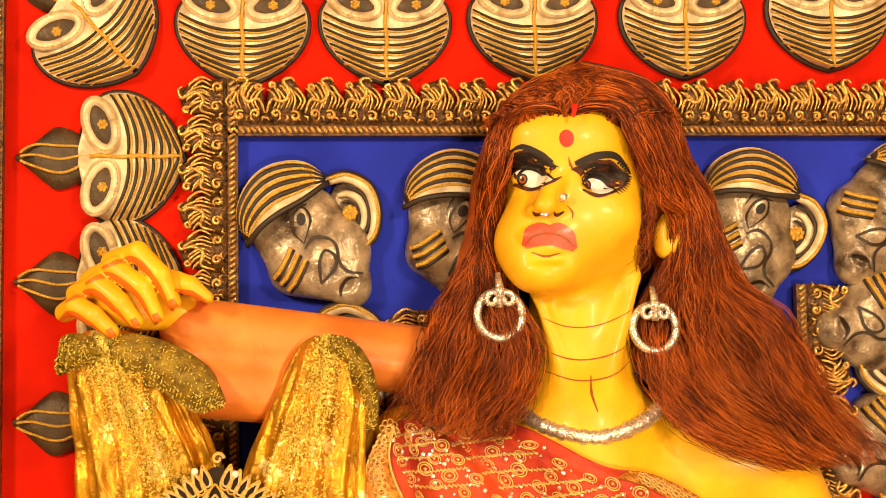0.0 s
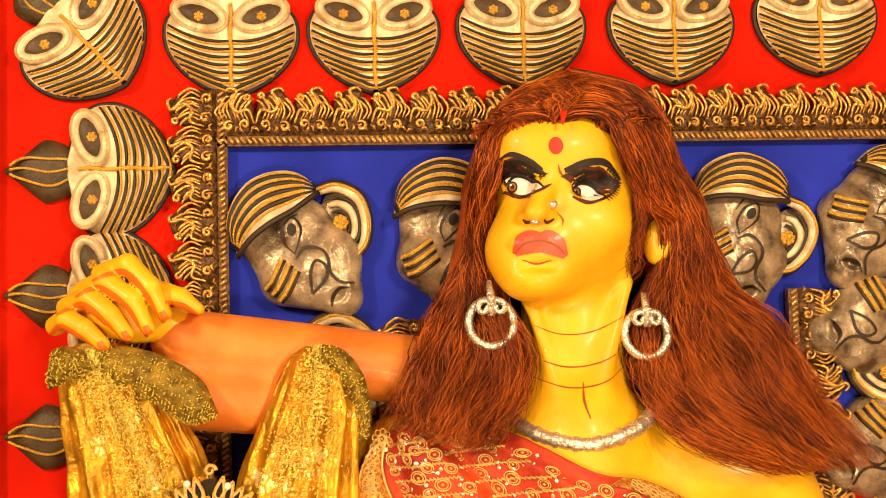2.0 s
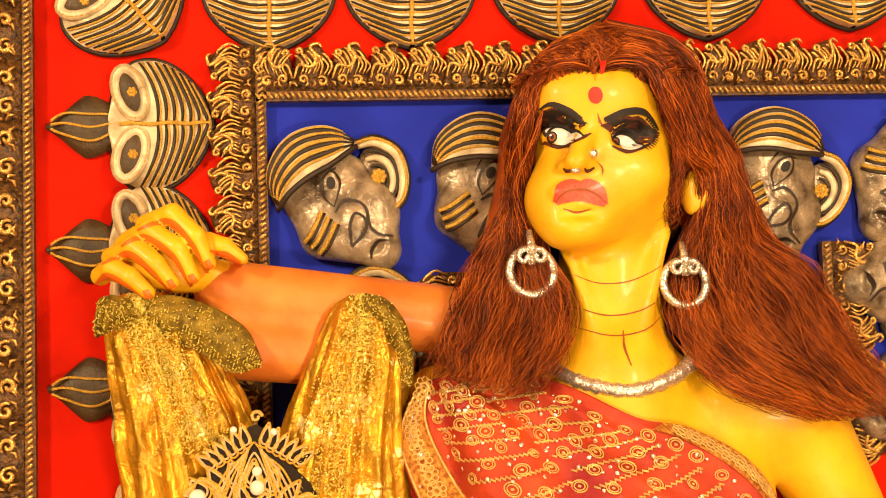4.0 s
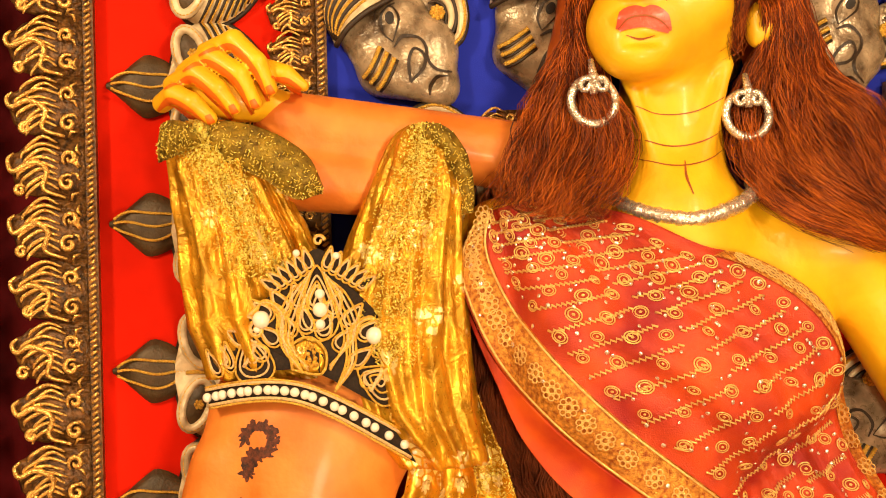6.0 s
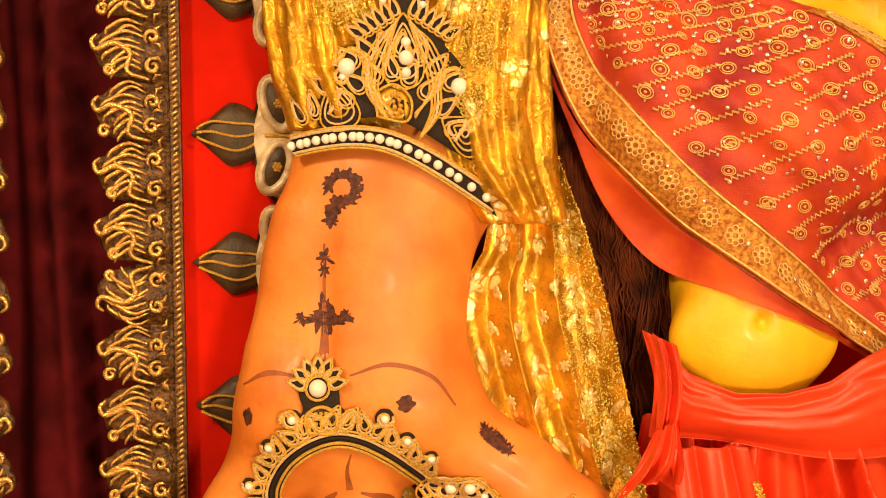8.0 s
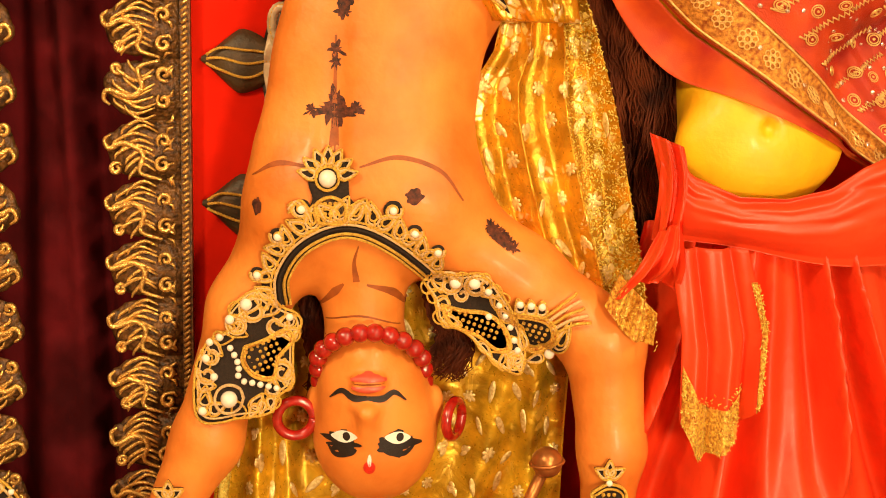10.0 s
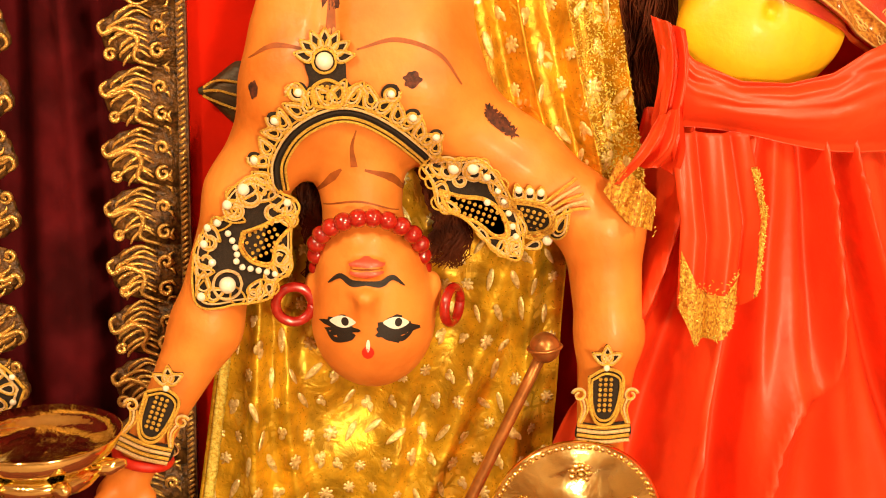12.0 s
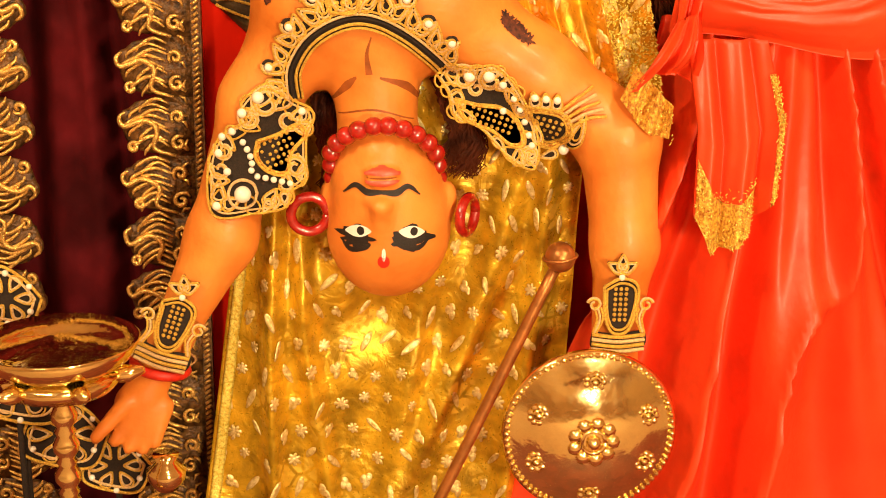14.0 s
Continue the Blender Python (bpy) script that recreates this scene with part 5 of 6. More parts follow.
for k in range(560):
    if k < 300:
        u, v = 0.81 * rnd.random(), 1.01 - 0.30 * rnd.random() ** 1.2
        p = Vector(flap_place(u, v))
    elif k < 460:
        p = Vector(flap_place(0.94 + 0.08 * rnd.random(), 0.2 + 0.8 * rnd.random()))
    else:
        a, b = rnd.random(), rnd.random()
        p = Vector((0.048 + 0.064 * a - 0.02 * b * (1 - a), 1.885 + 0.013 * math.sin(a * 15 + 2), 1.026 - 0.062 * a - 0.065 * b))
    d = Vector((rnd.uniform(-1, 1), rnd.uniform(-0.8, 0), rnd.uniform(-1, 1))) * 0.0024
    p -= Vector((0, 0.007, 0))
    tube(bm, [p - d, p + d], 0.0009, 3)
tagged(part("fringe", bm, TINSEL, skirt, "loose gold tinsel threads"), kind="stuff")


# ---- gold brocade cloths of the demon ----
def wrapped_leg(outline, depth, seed, parent, tinsel, pleats=11, name="wrapped_leg"):
    """A thigh wrapped in pleated brocade; outline: height, left and right edge from the knee down."""
    o = np.array(outline)
    zs = o[:, 0]

    def at(t, s, lift=0.0):
        z = zs[0] + (zs[-1] - zs[0]) * s
        lo, hi = np.interp(-z, -zs, o[:, 1]), np.interp(-z, -zs, o[:, 2])
        c, r = (lo + hi) / 2, (hi - lo) / 2
        q = noise.noise(Vector((math.cos(t) * 1.6, s * 2.4 + seed, 2.0)))
        p = noise.noise(Vector((math.cos(t) * 5.0, s * 7.0 + seed, 9.0)))
        w = (0.010 * math.sin(t * pleats + 2.5 * q + 1.2 * s) + 0.005 * math.sin(t * pleats * 2.3 + 4 * q - 2 * s)) * min(1, 0.25 + 1.6 * s) + 0.010 * p
        return Vector((c + math.cos(t) * (r + 0.5 * w), depth + math.sin(t) * (min(0.085, r * 0.8) + w + lift), z))

    n, seg = 80, 96
    bm = bmesh.new()
    rings = [[bm.verts.new(at(k * math.tau / seg, i / n)) for k in range(seg)] for i in range(n + 1)]
    for p, q in zip(rings, rings[1:]):
        for k in range(seg):
            bm.faces.new((p[k], p[(k + 1) % seg], q[(k + 1) % seg], q[k]))
    bm.faces.new(rings[0][::-1])
    bm.faces.new(rings[-1])
    part(name, bm, BROC, parent)
    rnd = random.Random(seed)
    if tinsel:
        bm = bmesh.new()
        for k in range(3200):
            s = rnd.random() ** 1.15 * tinsel[2]
            t = -math.pi / 2 + tinsel[0] + tinsel[1] * s + rnd.gauss(0, 0.30)
            p = at(t, s, 0.006)
            d = Vector((rnd.uniform(-1, 1), rnd.uniform(-0.7, 0.1), rnd.uniform(-1, 1))) * rnd.uniform(0.0012, 0.0030)
            tube(bm, [p - d, p + d], rnd.uniform(0.0008, 0.0017), 3)
        tagged(part("tinsel_strip", bm, TINSEL, parent, "strip of frayed gold tinsel"), kind="stuff")


dhoti = thing("dhoti", "crinkled gold brocade dhoti wrapped on the demon's raised thighs", "dhoti")
wrapped_leg([(2.050, -0.520, -0.450), (2.035, -0.550, -0.425), (1.990, -0.556, -0.405), (1.930, -0.548, -0.385), (1.860, -0.542, -0.352), (1.790, -0.537, -0.328), (1.700, -0.525, -0.300), (1.610, -0.495, -0.250)], 2.010, 1.3, dhoti, (-0.1, 1.0, 0.62))
wrapped_leg([(1.985, -0.440, -0.400), (1.960, -0.445, -0.372), (1.900, -0.425, -0.340), (1.830, -0.390, -0.312), (1.780, -0.370, -0.300), (1.700, -0.350, -0.290)], 2.020, 4.4, dhoti, None, 7, "calf_fold")
wrapped_leg([(2.036, -0.140, -0.096), (2.024, -0.162, -0.076), (2.000, -0.178, -0.060), (1.930, -0.213, -0.041), (1.850, -0.243, -0.048), (1.757, -0.270, -0.051), (1.650, -0.285, -0.046), (1.550, -0.270, -0.040), (1.450, -0.190, -0.020)], 2.005, 7.9, dhoti, (0.05, -0.55, 0.70))


def between(top, low, front, bulge):
    """A curved band of cloth between two guide lines."""
    a, b = spline(top, 40), spline(low, 40)

    def place(u, v):
        k = min(39, int(u * 39.99))
        x, z = a[k] * (1 - v) + b[k] * v
        return (x, front - bulge * math.sin(math.pi * v) + 0.004 * math.sin(u * 34 + v * 5), z)
    return place


for top, low, front, count in (
        ([(-0.470, 2.046), (-0.420, 2.040), (-0.365, 2.020), (-0.313, 1.982), (-0.288, 1.928)], [(-0.478, 1.992), (-0.440, 1.968), (-0.389, 1.945), (-0.338, 1.910), (-0.292, 1.918)], 1.962, 380),
        ([(-0.555, 2.040), (-0.535, 2.046), (-0.505, 2.040)], [(-0.560, 1.975), (-0.535, 1.985), (-0.488, 2.005)], 1.948, 160),
        ([(-0.112, 2.038), (-0.075, 2.026), (-0.045, 1.985), (-0.033, 1.930), (-0.034, 1.880)], [(-0.118, 2.000), (-0.092, 1.985), (-0.070, 1.950), (-0.058, 1.915), (-0.056, 1.876)], 1.968, 200)):
    cuff = between(top, low, front, 0.022)
    bm = bmesh.new()
    sheet(bm, cuff, 39, 14, 0.004)
    part("knee_cuff", bm, OLIVE, dhoti, "olive and gold frayed cuff")
    bm = bmesh.new()
    for k in range(count):
        p = Vector(cuff(rnd.random(), rnd.random() ** 0.7)) - Vector((0, 0.004, 0))
        d = Vector((rnd.uniform(-1, 1), rnd.uniform(-0.7, 0), rnd.uniform(-1, 1))) * 0.0024
        tube(bm, [p - d, p + d], 0.0009, 3)
    tagged(part("tinsel_strip", bm, TINSEL, dhoti), kind="stuff")


def tail_place(u, v):
    z = 1.64 - 0.74 * v
    lo = float(np.interp(-z, [-1.64, -1.55, -1.40, -1.342, -1.282, -1.192, -1.111, -1.03, -0.90], [-0.120, -0.135, -0.165, -0.200, -0.205, -0.185, -0.160, -0.125, -0.08]))
    hi = float(np.interp(-z, [-1.64, -1.56, -1.451, -1.301, -1.15, -1.048, -0.90], [-0.050, -0.030, 0.011, 0.053, 0.085, 0.106, 0.13]))
    n = noise.noise(Vector((u * 3, v * 3, 5.0)))
    fold = 0.024 * (2 * abs(math.sin(u * 9.5 + 0.3 * n)) ** 0.7 - 1) + 0.007 * math.sin(u * 37 + v * 1.5 + 0.8 * n) + 0.006 * n
    return (lo + (hi - lo) * u, 2.030 - 0.03 * v + fold * (0.35 + 0.65 * v), z)


bm = bmesh.new()
sheet(bm, tail_place, 100, 80, 0.003)
part("hanging_tail", bm, BROC, dhoti, "gold brocade tail hanging in folds")
bm = bmesh.new()
for k in range(2800):
    v = rnd.random() ** 0.7
    u = 0.66 + 0.34 * rnd.random() if v > 0.25 else 0.5 + 0.5 * rnd.random()
    p = Vector(tail_place(u, v)) - Vector((0, 0.004, 0))
    d = Vector((rnd.uniform(-1, 1), rnd.uniform(-0.8, 0.1), rnd.uniform(-1, 1))) * rnd.uniform(0.0012, 0.0032)
    tube(bm, [p - d, p + d], rnd.uniform(0.0007, 0.0016), 3)
tagged(part("tinsel_strip", bm, TINSEL, dhoti, "broad strip of frayed gold tinsel"), kind="stuff")


def lower_cloth(u, v):
    left = np.interp(v, [0, 0.45, 1], [-0.61, -0.655, -0.735])
    right = np.interp(v, [0, 0.25, 1], [0.02, 0.0, -0.02])
    x = left + (right - left) * u
    n = noise.noise(Vector((x * 4, v * 2.5, 2.0)))
    m = noise.noise(Vector((x * 11, v * 7, 6.0)))
    ridge = lambda c, w, lean: math.exp(-((x - c - lean * (v - 0.5) - 0.02 * n) / w) ** 2)
    folds = 0.040 * ridge(-0.575, 0.022, -0.02) + 0.030 * ridge(-0.515, 0.020, 0.10) + 0.024 * ridge(-0.30, 0.028, -0.16) + 0.030 * ridge(-0.19, 0.030, -0.35) + 0.034 * ridge(-0.085, 0.024, -0.10)
    swag = 0.018 * math.sin(v * 26 - 10 * (x + 0.37) ** 2 * 9) * math.exp(-((x + 0.37) / 0.14) ** 2) * math.exp(-((v - 0.45) / 0.18) ** 2)
    return (x, 2.090 - folds + swag + 0.012 * m + 0.026 * n - 0.02 * v, 1.10 - 1.08 * v)


bm = bmesh.new()
sheet(bm, lower_cloth, 150, 120, 0.003)
cloth = thing("brocade_cloth", "olive gold brocade cloth with woven sprigs behind the demon's head", "cloth")
part("cloth", bm, BROC_GREEN, cloth)


def sprig(kind):
    """A woven sprig, about three centimetres: a flower of seven or three petals, or a leaf."""
    bm = bmesh.new()
    petals, long_, wide = ((7, 0.013, 0.013), (1, 0.016, 0.0075), (3, 0.015, 0.011))[kind]
    n = 42
    rows = []
    for f, y in ((1.0, 0.0), (0.9, -0.0014), (0.45, -0.0018)):
        row = []
        for k in range(n):
            a = k * math.tau / n
            r = (0.50 + 0.50 * abs(math.sin(petals * a / 2)) ** 0.6) if petals > 1 else 1.0 - 0.15 * math.cos(2 * a)
            tip = 1.0 + 0.35 * max(0.0, -math.sin(a)) ** 6
            row.append(bm.verts.new((wide * r * f * math.cos(a), y, long_ * r * f * tip * math.sin(a))))
        rows.append(row)
    for a, b in zip(rows, rows[1:]):
        for k in range(n):
            bm.faces.new((a[k], a[(k + 1) % n], b[(k + 1) % n], b[k]))
    bm.faces.new(rows[-1])
    return mesh_of("woven_sprig", bm, SPRIG)


def sow(place, parent, nu, nv, seed, size=1.0):
    rnd = random.Random(seed)
    for i in range(nu):
        for j in range(nv):
            u, v = (i + 0.5 + (0.5 if j % 2 else 0) + rnd.uniform(-0.15, 0.15)) / (nu + 0.5), (j + 0.5 + rnd.uniform(-0.2, 0.2)) / nv
            p, pu, pv = Vector(place(u, v)), Vector(place(min(1, u + 0.01), v)), Vector(place(u, min(1, v + 0.01)))
            nrm = (pu - p).cross(pv - p).normalized()
            nrm = nrm if nrm.y < 0 else -nrm
            o = new("woven_sprig", SPRIGS[rnd.randrange(3)])
            o.parent = parent
            o.matrix_local = Matrix.Translation(p + nrm * 0.002) @ Vector((0, -1, 0)).rotation_difference(nrm).to_matrix().to_4x4() @ Matrix.Rotation(rnd.uniform(-0.9, 0.9), 4, "Y") @ Matrix.Scale(size * rnd.uniform(0.8, 1.15), 4)


SPRIGS = [sprig(k) for k in range(3)]
sow(lower_cloth, cloth, 15, 18, 21)
sow(tail_place, dhoti, 5, 11, 22, 1.1)
bm = bmesh.new()
sheet(bm, lambda u, v: Vector(lower_cloth(0.012 + 0.03 * u, v)) - Vector((0, 0.006, 0)), 4, 60, 0.002)
part("edge_trim", bm, TINSEL, cloth, "gold tinsel edge")


# ---- corded ornaments of the demon ----
class Ornament:
    """Black felt plates with gold and cream cords and pearls, laid on a surface."""

    def __init__(self, name, label, category, clay, plane, spread=0.045, group=""):
        self.t = thing(name, label, category, group)
        self.clay, self.plane, self.spread = clay, plane, spread

    def y(self, x, z, lift=0.010):
        x, z = np.atleast_1d(x), np.atleast_1d(z)
        if self.clay is None:
            return np.full(x.shape, self.plane - lift)
        return np.clip(self.clay.front(x, z, miss=self.plane + 0.02), self.plane - self.spread, self.plane + self.spread) - lift

    def plate(self, pts, n=40, mat=None):
        p = spline(list(pts) + [pts[0]], n)[:-1]
        c = p.mean(axis=0)
        bm = bmesh.new()
        rows = []
        for lift, s in ((0.003, 1.0), (0.009, 0.985), (0.009, 0.66), (0.009, 0.33)):
            q = c + (p - c) * s
            rows.append([bm.verts.new((a[0], y, a[1])) for a, y in zip(q, self.y(q[:, 0], q[:, 1], lift))])
        for a, b in zip(rows, rows[1:]):
            for k in range(len(a)):
                bm.faces.new((a[k], a[(k + 1) % len(a)], b[(k + 1) % len(a)], b[k]))
        bm.faces.new(rows[-1])
        part("felt_plate", bm, mat or FELT, self.t)

    def strip(self, line, side, a, b):
        """Felt band between two offsets from a line."""
        bm = bmesh.new()
        rows = []
        for off, lift in ((a, 0.002), (a, 0.009), ((a + b) / 2, 0.009), (b, 0.009), (b, 0.002)):
            q = line + side * off
            rows.append([bm.verts.new((p[0], y, p[1])) for p, y in zip(q, self.y(q[:, 0], q[:, 1], lift))])
        for r0, r1 in zip(rows, rows[1:]):
            for k in range(len(r0) - 1):
                bm.faces.new((r0[k], r0[k + 1], r1[k + 1], r1[k]))
        part("felt_plate", bm, FELT, self.t)

    def cord(self, pts, r=0.0026, mat=None, n=26, closed=False, lift=0.012):
        p = spline(list(pts) + ([pts[0]] if closed else []), n)
        bm = bmesh.new()
        tube(bm, [(a[0], y, a[1]) for a, y in zip(p, self.y(p[:, 0], p[:, 1], lift))], r * 0.86, 6)
        part("cord", bm, mat or CORD, self.t)

    def pearl(self, x, z, r=0.008):
        bm = bmesh.new()
        ball(bm, (x, float(self.y(x, z, 0.012)[0]), z), r, 12, 8)
        part("pearl", bm, PEARL, self.t)

    def curl(self, x, z, r, start, turns, pearl=0.0, mats=(CORD, CREAM_CORD)):
        for k, m in enumerate(mats):
            p = spiral((x, z), r * (1 - 0.20 * k), r * (0.30 - 0.05 * k), start, turns, 20)
            self.cord(p, 0.0025, m, 24)
        if pearl:
            self.pearl(x, z, pearl)

    def drop(self, x, z, length, width, ang, rings=3, fill=None, pearl=0.0):
        """Nested teardrop loops whose point lies along ang."""
        ca, sa = math.cos(ang), math.sin(ang)
        for k in range(rings):
            s = 1 - 0.27 * k
            pts = []
            for b in np.linspace(0, math.tau, 13)[:-1]:
                u = length * 0.5 * math.cos(b) * s
                v = width * 0.5 * math.sin(b) * (0.72 - 0.45 * math.cos(b)) * 1.35 * s
                pts.append((x + u * ca - v * sa, z + u * sa + v * ca))
            if k == 0 and fill is not None:
                self.plate(pts, 28, fill)
            self.cord(pts, 0.0023, CORD if k % 2 == 0 else CREAM_CORD, 28, True)
        if pearl:
            self.pearl(x - 0.15 * length * ca, z - 0.15 * length * sa, pearl)

    def stones(self, x, z, cols, rows, step, ang=0.0):
        for i in range(cols):
            for j in range(rows):
                u, v = (i - (cols - 1) / 2) * step, (j - (rows - 1) / 2) * step
                px, pz = x + u * math.cos(ang) - v * math.sin(ang), z + u * math.sin(ang) + v * math.cos(ang)
                o = new("stone", STONE)
                o.parent = self.t
                o.matrix_local = Matrix.Translation((px, float(self.y(px, pz, 0.011)[0]), pz))


stone_bm = bmesh.new()
ball(stone_bm, (0, 0, 0), 0.0036, 8, 5)
STONE = mesh_of("stone", stone_bm, CORD)

# waist crown and pearl belt
o = Ornament("waist_ornament", "black felt waist crown with gold cord scrolls and pearl belt", "ornament", None, 1.905)
BELT = [(-0.490, 1.582), (-0.437, 1.592), (-0.382, 1.596), (-0.328, 1.588), (-0.270, 1.562), (-0.205, 1.522), (-0.120, 1.464)]


class BeltSurface:
    @staticmethod
    def front(x, z, miss=0):
        return 1.905 + 1.9 * (np.asarray(x) + 0.315) ** 2 + 0.10 * np.clip(np.asarray(z) - 1.6, 0, 0.3)


o.clay, o.spread = BeltSurface, 0.2
b = spline(BELT, 60)
nrm = np.stack([-np.gradient(b[:, 1]), np.gradient(b[:, 0])], 1)
nrm /= np.linalg.norm(nrm, axis=1)[:, None]
o.strip(b, nrm, -0.017, 0.015)
for off, r, m in ((0.013, 0.0032, CREAM_CORD), (0.017, 0.0024, CORD), (-0.013, 0.0034, CREAM_CORD), (-0.018, 0.0026, CORD)):
    o.cord(list(b[::4] + nrm[::4] * off), r, m, 60)
for i in range(23):
    k = i * 59 / 22
    x, z = b[min(59, round(k))]
    o.pearl(x, z, 0.0080)
o.plate([(-0.470, 1.622), (-0.455, 1.680), (-0.410, 1.725), (-0.355, 1.770), (-0.300, 1.825), (-0.245, 1.760), (-0.195, 1.700), (-0.150, 1.600), (-0.145, 1.545), (-0.200, 1.560), (-0.310, 1.622), (-0.40, 1.625)], 70)
o.drop(-0.302, 1.735, 0.125, 0.062, math.pi / 2, 4, FELT)
for dz, r in ((0.012, 0.0085), (-0.014, 0.0125), (-0.038, 0.0085)):
    o.pearl(-0.298, 1.738 + dz, r)
for s, cx, cz in ((-1, -0.383, 1.712), (1, -0.222, 1.680)):
    o.plate([(cx - 0.03, cz), (cx, cz + 0.034), (cx + 0.03, cz + 0.01), (cx + 0.015, cz - 0.04), (cx - s * 0.045, cz - 0.075), (cx - 0.025, cz - 0.03)])
    for k in range(4):
        o.cord([(cx + s * (0.022 + 0.0055 * k), cz + 0.004), (cx + s * 0.006, cz + 0.030 - 0.005 * k * 0.3), (cx - s * (0.030 - 0.004 * k), cz + 0.008), (cx - s * (0.036 - 0.005 * k), cz - 0.045), (cx - s * 0.055, cz - 0.090)], 0.0027, (CORD, CORD, CREAM_CORD, CORD)[k])
    o.pearl(cx + s * 0.012, cz - 0.002, 0.0150)
for s, cx, cz, a in ((-1, -0.410, 1.648, 1.75), (1, -0.203, 1.602, 2.6)):
    o.drop(cx, cz, 0.085, 0.060, a, 4, FELT)
    o.curl(cx + 0.008, cz + 0.046, 0.016, a, 1.2 * -s, 0.006)
    o.cord([(cx - 0.016, cz - 0.015), (cx, cz + 0.01), (cx + 0.006, cz + 0.028)], 0.004, CREAM_CORD, 10)
for x, z, a in ((-0.478, 1.640, 2.1), (-0.465, 1.655, 2.0), (-0.452, 1.650, 1.8), (-0.165, 1.582, 0.9), (-0.148, 1.560, 0.8), (-0.132, 1.545, 0.7), (-0.168, 1.556, 0.9)):
    o.drop(x, z, 0.052, 0.018, a, 2, FELT)
for i in range(6):
    for s in (-1, 1):
        a = math.pi / 2 - s * (0.25 + 0.16 * i)
        o.drop(-0.300 + s * (0.018 + 0.0125 * i), 1.808 - 0.008 * i, 0.042, 0.016, a, 2, FELT)
for rr, n in ((0.112, 8), (0.152, 11)):
    for i in range(n):
        a = radians(28 + 118 * i / (n - 1))
        x, z = -0.312 + rr * math.cos(a), 1.598 + rr * math.sin(a) - 0.045 * max(0, math.cos(a))
        o.drop(x, z, 0.048, 0.024, a + 0.25 * math.cos(a * 3), 2)
for s in (-1, 1):
    for k in range(5):
        o.cord([(-0.302 + s * 0.018, 1.625 + 0.002 * k), (-0.302 + s * (0.042 + 0.006 * k), 1.672 + 0.004 * k), (-0.302 + s * (0.030 + 0.005 * k), 1.720 + 0.006 * k), (-0.302 + s * (0.008 + 0.003 * k), 1.790 - 0.004 * k)], 0.0026, (CORD, CREAM_CORD)[k % 2])
o.curl(-0.298, 1.838, 0.011, 0, 1.1)
for x, z in ((-0.335, 1.818), (-0.270, 1.812), (-0.118, 1.532), (-0.128, 1.515)):
    o.pearl(x, z, 0.0062)
o.plate([(-0.345, 1.628), (-0.345, 1.665), (-0.316, 1.678), (-0.292, 1.655), (-0.298, 1.622)], 30, BROC)
o.cord([(-0.345, 1.628), (-0.347, 1.665), (-0.316, 1.680), (-0.290, 1.655), (-0.298, 1.620)], 0.0030, CORD, 30, True)
o.stones(-0.318, 1.648, 3, 4, 0.010, 0.2)

# collar on the chest
CHEST = Relief(demon, -0.75, 0.08, 0.72, 1.28, 0.006, 2.03)
o = Ornament("chest_collar", "crown-shaped black felt collar with gold cords and pearls", "ornament", CHEST, 1.905, 0.05)
ARCH = spline([(-0.520, 0.960), (-0.522, 1.010), (-0.492, 1.062), (-0.442, 1.092), (-0.392, 1.094), (-0.338, 1.068), (-0.293, 1.032), (-0.262, 1.000)], 60)
nrm = np.stack([-np.gradient(ARCH[:, 1]), np.gradient(ARCH[:, 0])], 1)
nrm /= np.linalg.norm(nrm, axis=1)[:, None]
o.strip(ARCH, nrm, -0.011, 0.018)
for off, r, m in ((-0.010, 0.0030, CORD), (-0.003, 0.0034, CORD), (0.006, 0.0026, FELT), (0.013, 0.0030, CREAM_CORD), (0.019, 0.0024, CORD)):
    o.cord(list(ARCH[::4] + nrm[::4] * off), r, m, 60)
o.strip(ARCH[6:54], nrm[6:54], 0.012, 0.034)
o.plate([(-0.520, 1.075), (-0.490, 1.120), (-0.472, 1.150), (-0.478, 1.185), (-0.447, 1.222), (-0.415, 1.188), (-0.408, 1.152), (-0.372, 1.128), (-0.335, 1.090), (-0.390, 1.105), (-0.442, 1.104)], 60)
o.pearl(-0.447, 1.186, 0.0150)
o.cord([(-0.447 + 0.019 * math.cos(a), 1.186 + 0.019 * math.sin(a)) for a in np.linspace(0, math.tau, 13)[:-1]], 0.003, CORD, 40, True)
for i in range(7):
    a = math.pi / 2 + (i - 3) * 0.46
    o.drop(-0.447 + 0.034 * math.cos(a), 1.188 + 0.034 * math.sin(a), 0.034, 0.018, a, 2, FELT)
gem = [(-0.462, 1.112), (-0.466, 1.142), (-0.442, 1.156), (-0.418, 1.142), (-0.422, 1.112)]
o.plate(gem, 30, BRONZE)
o.cord(gem, 0.0038, CORD, 40, True)
o.stones(-0.442, 1.132, 3, 4, 0.0085)
for k in range(5, 56, 3):
    p, q = ARCH[k], nrm[k]
    f = abs(k - 30) / 26
    a = math.atan2(q[1], q[0]) + (0.55 if k < 30 else -0.55) * (-1 if k % 2 else 1)
    c = p + q * (0.040 - 0.010 * f)
    o.drop(c[0], c[1], 0.050 - 0.014 * f, 0.026 - 0.006 * f, a, 3, FELT)
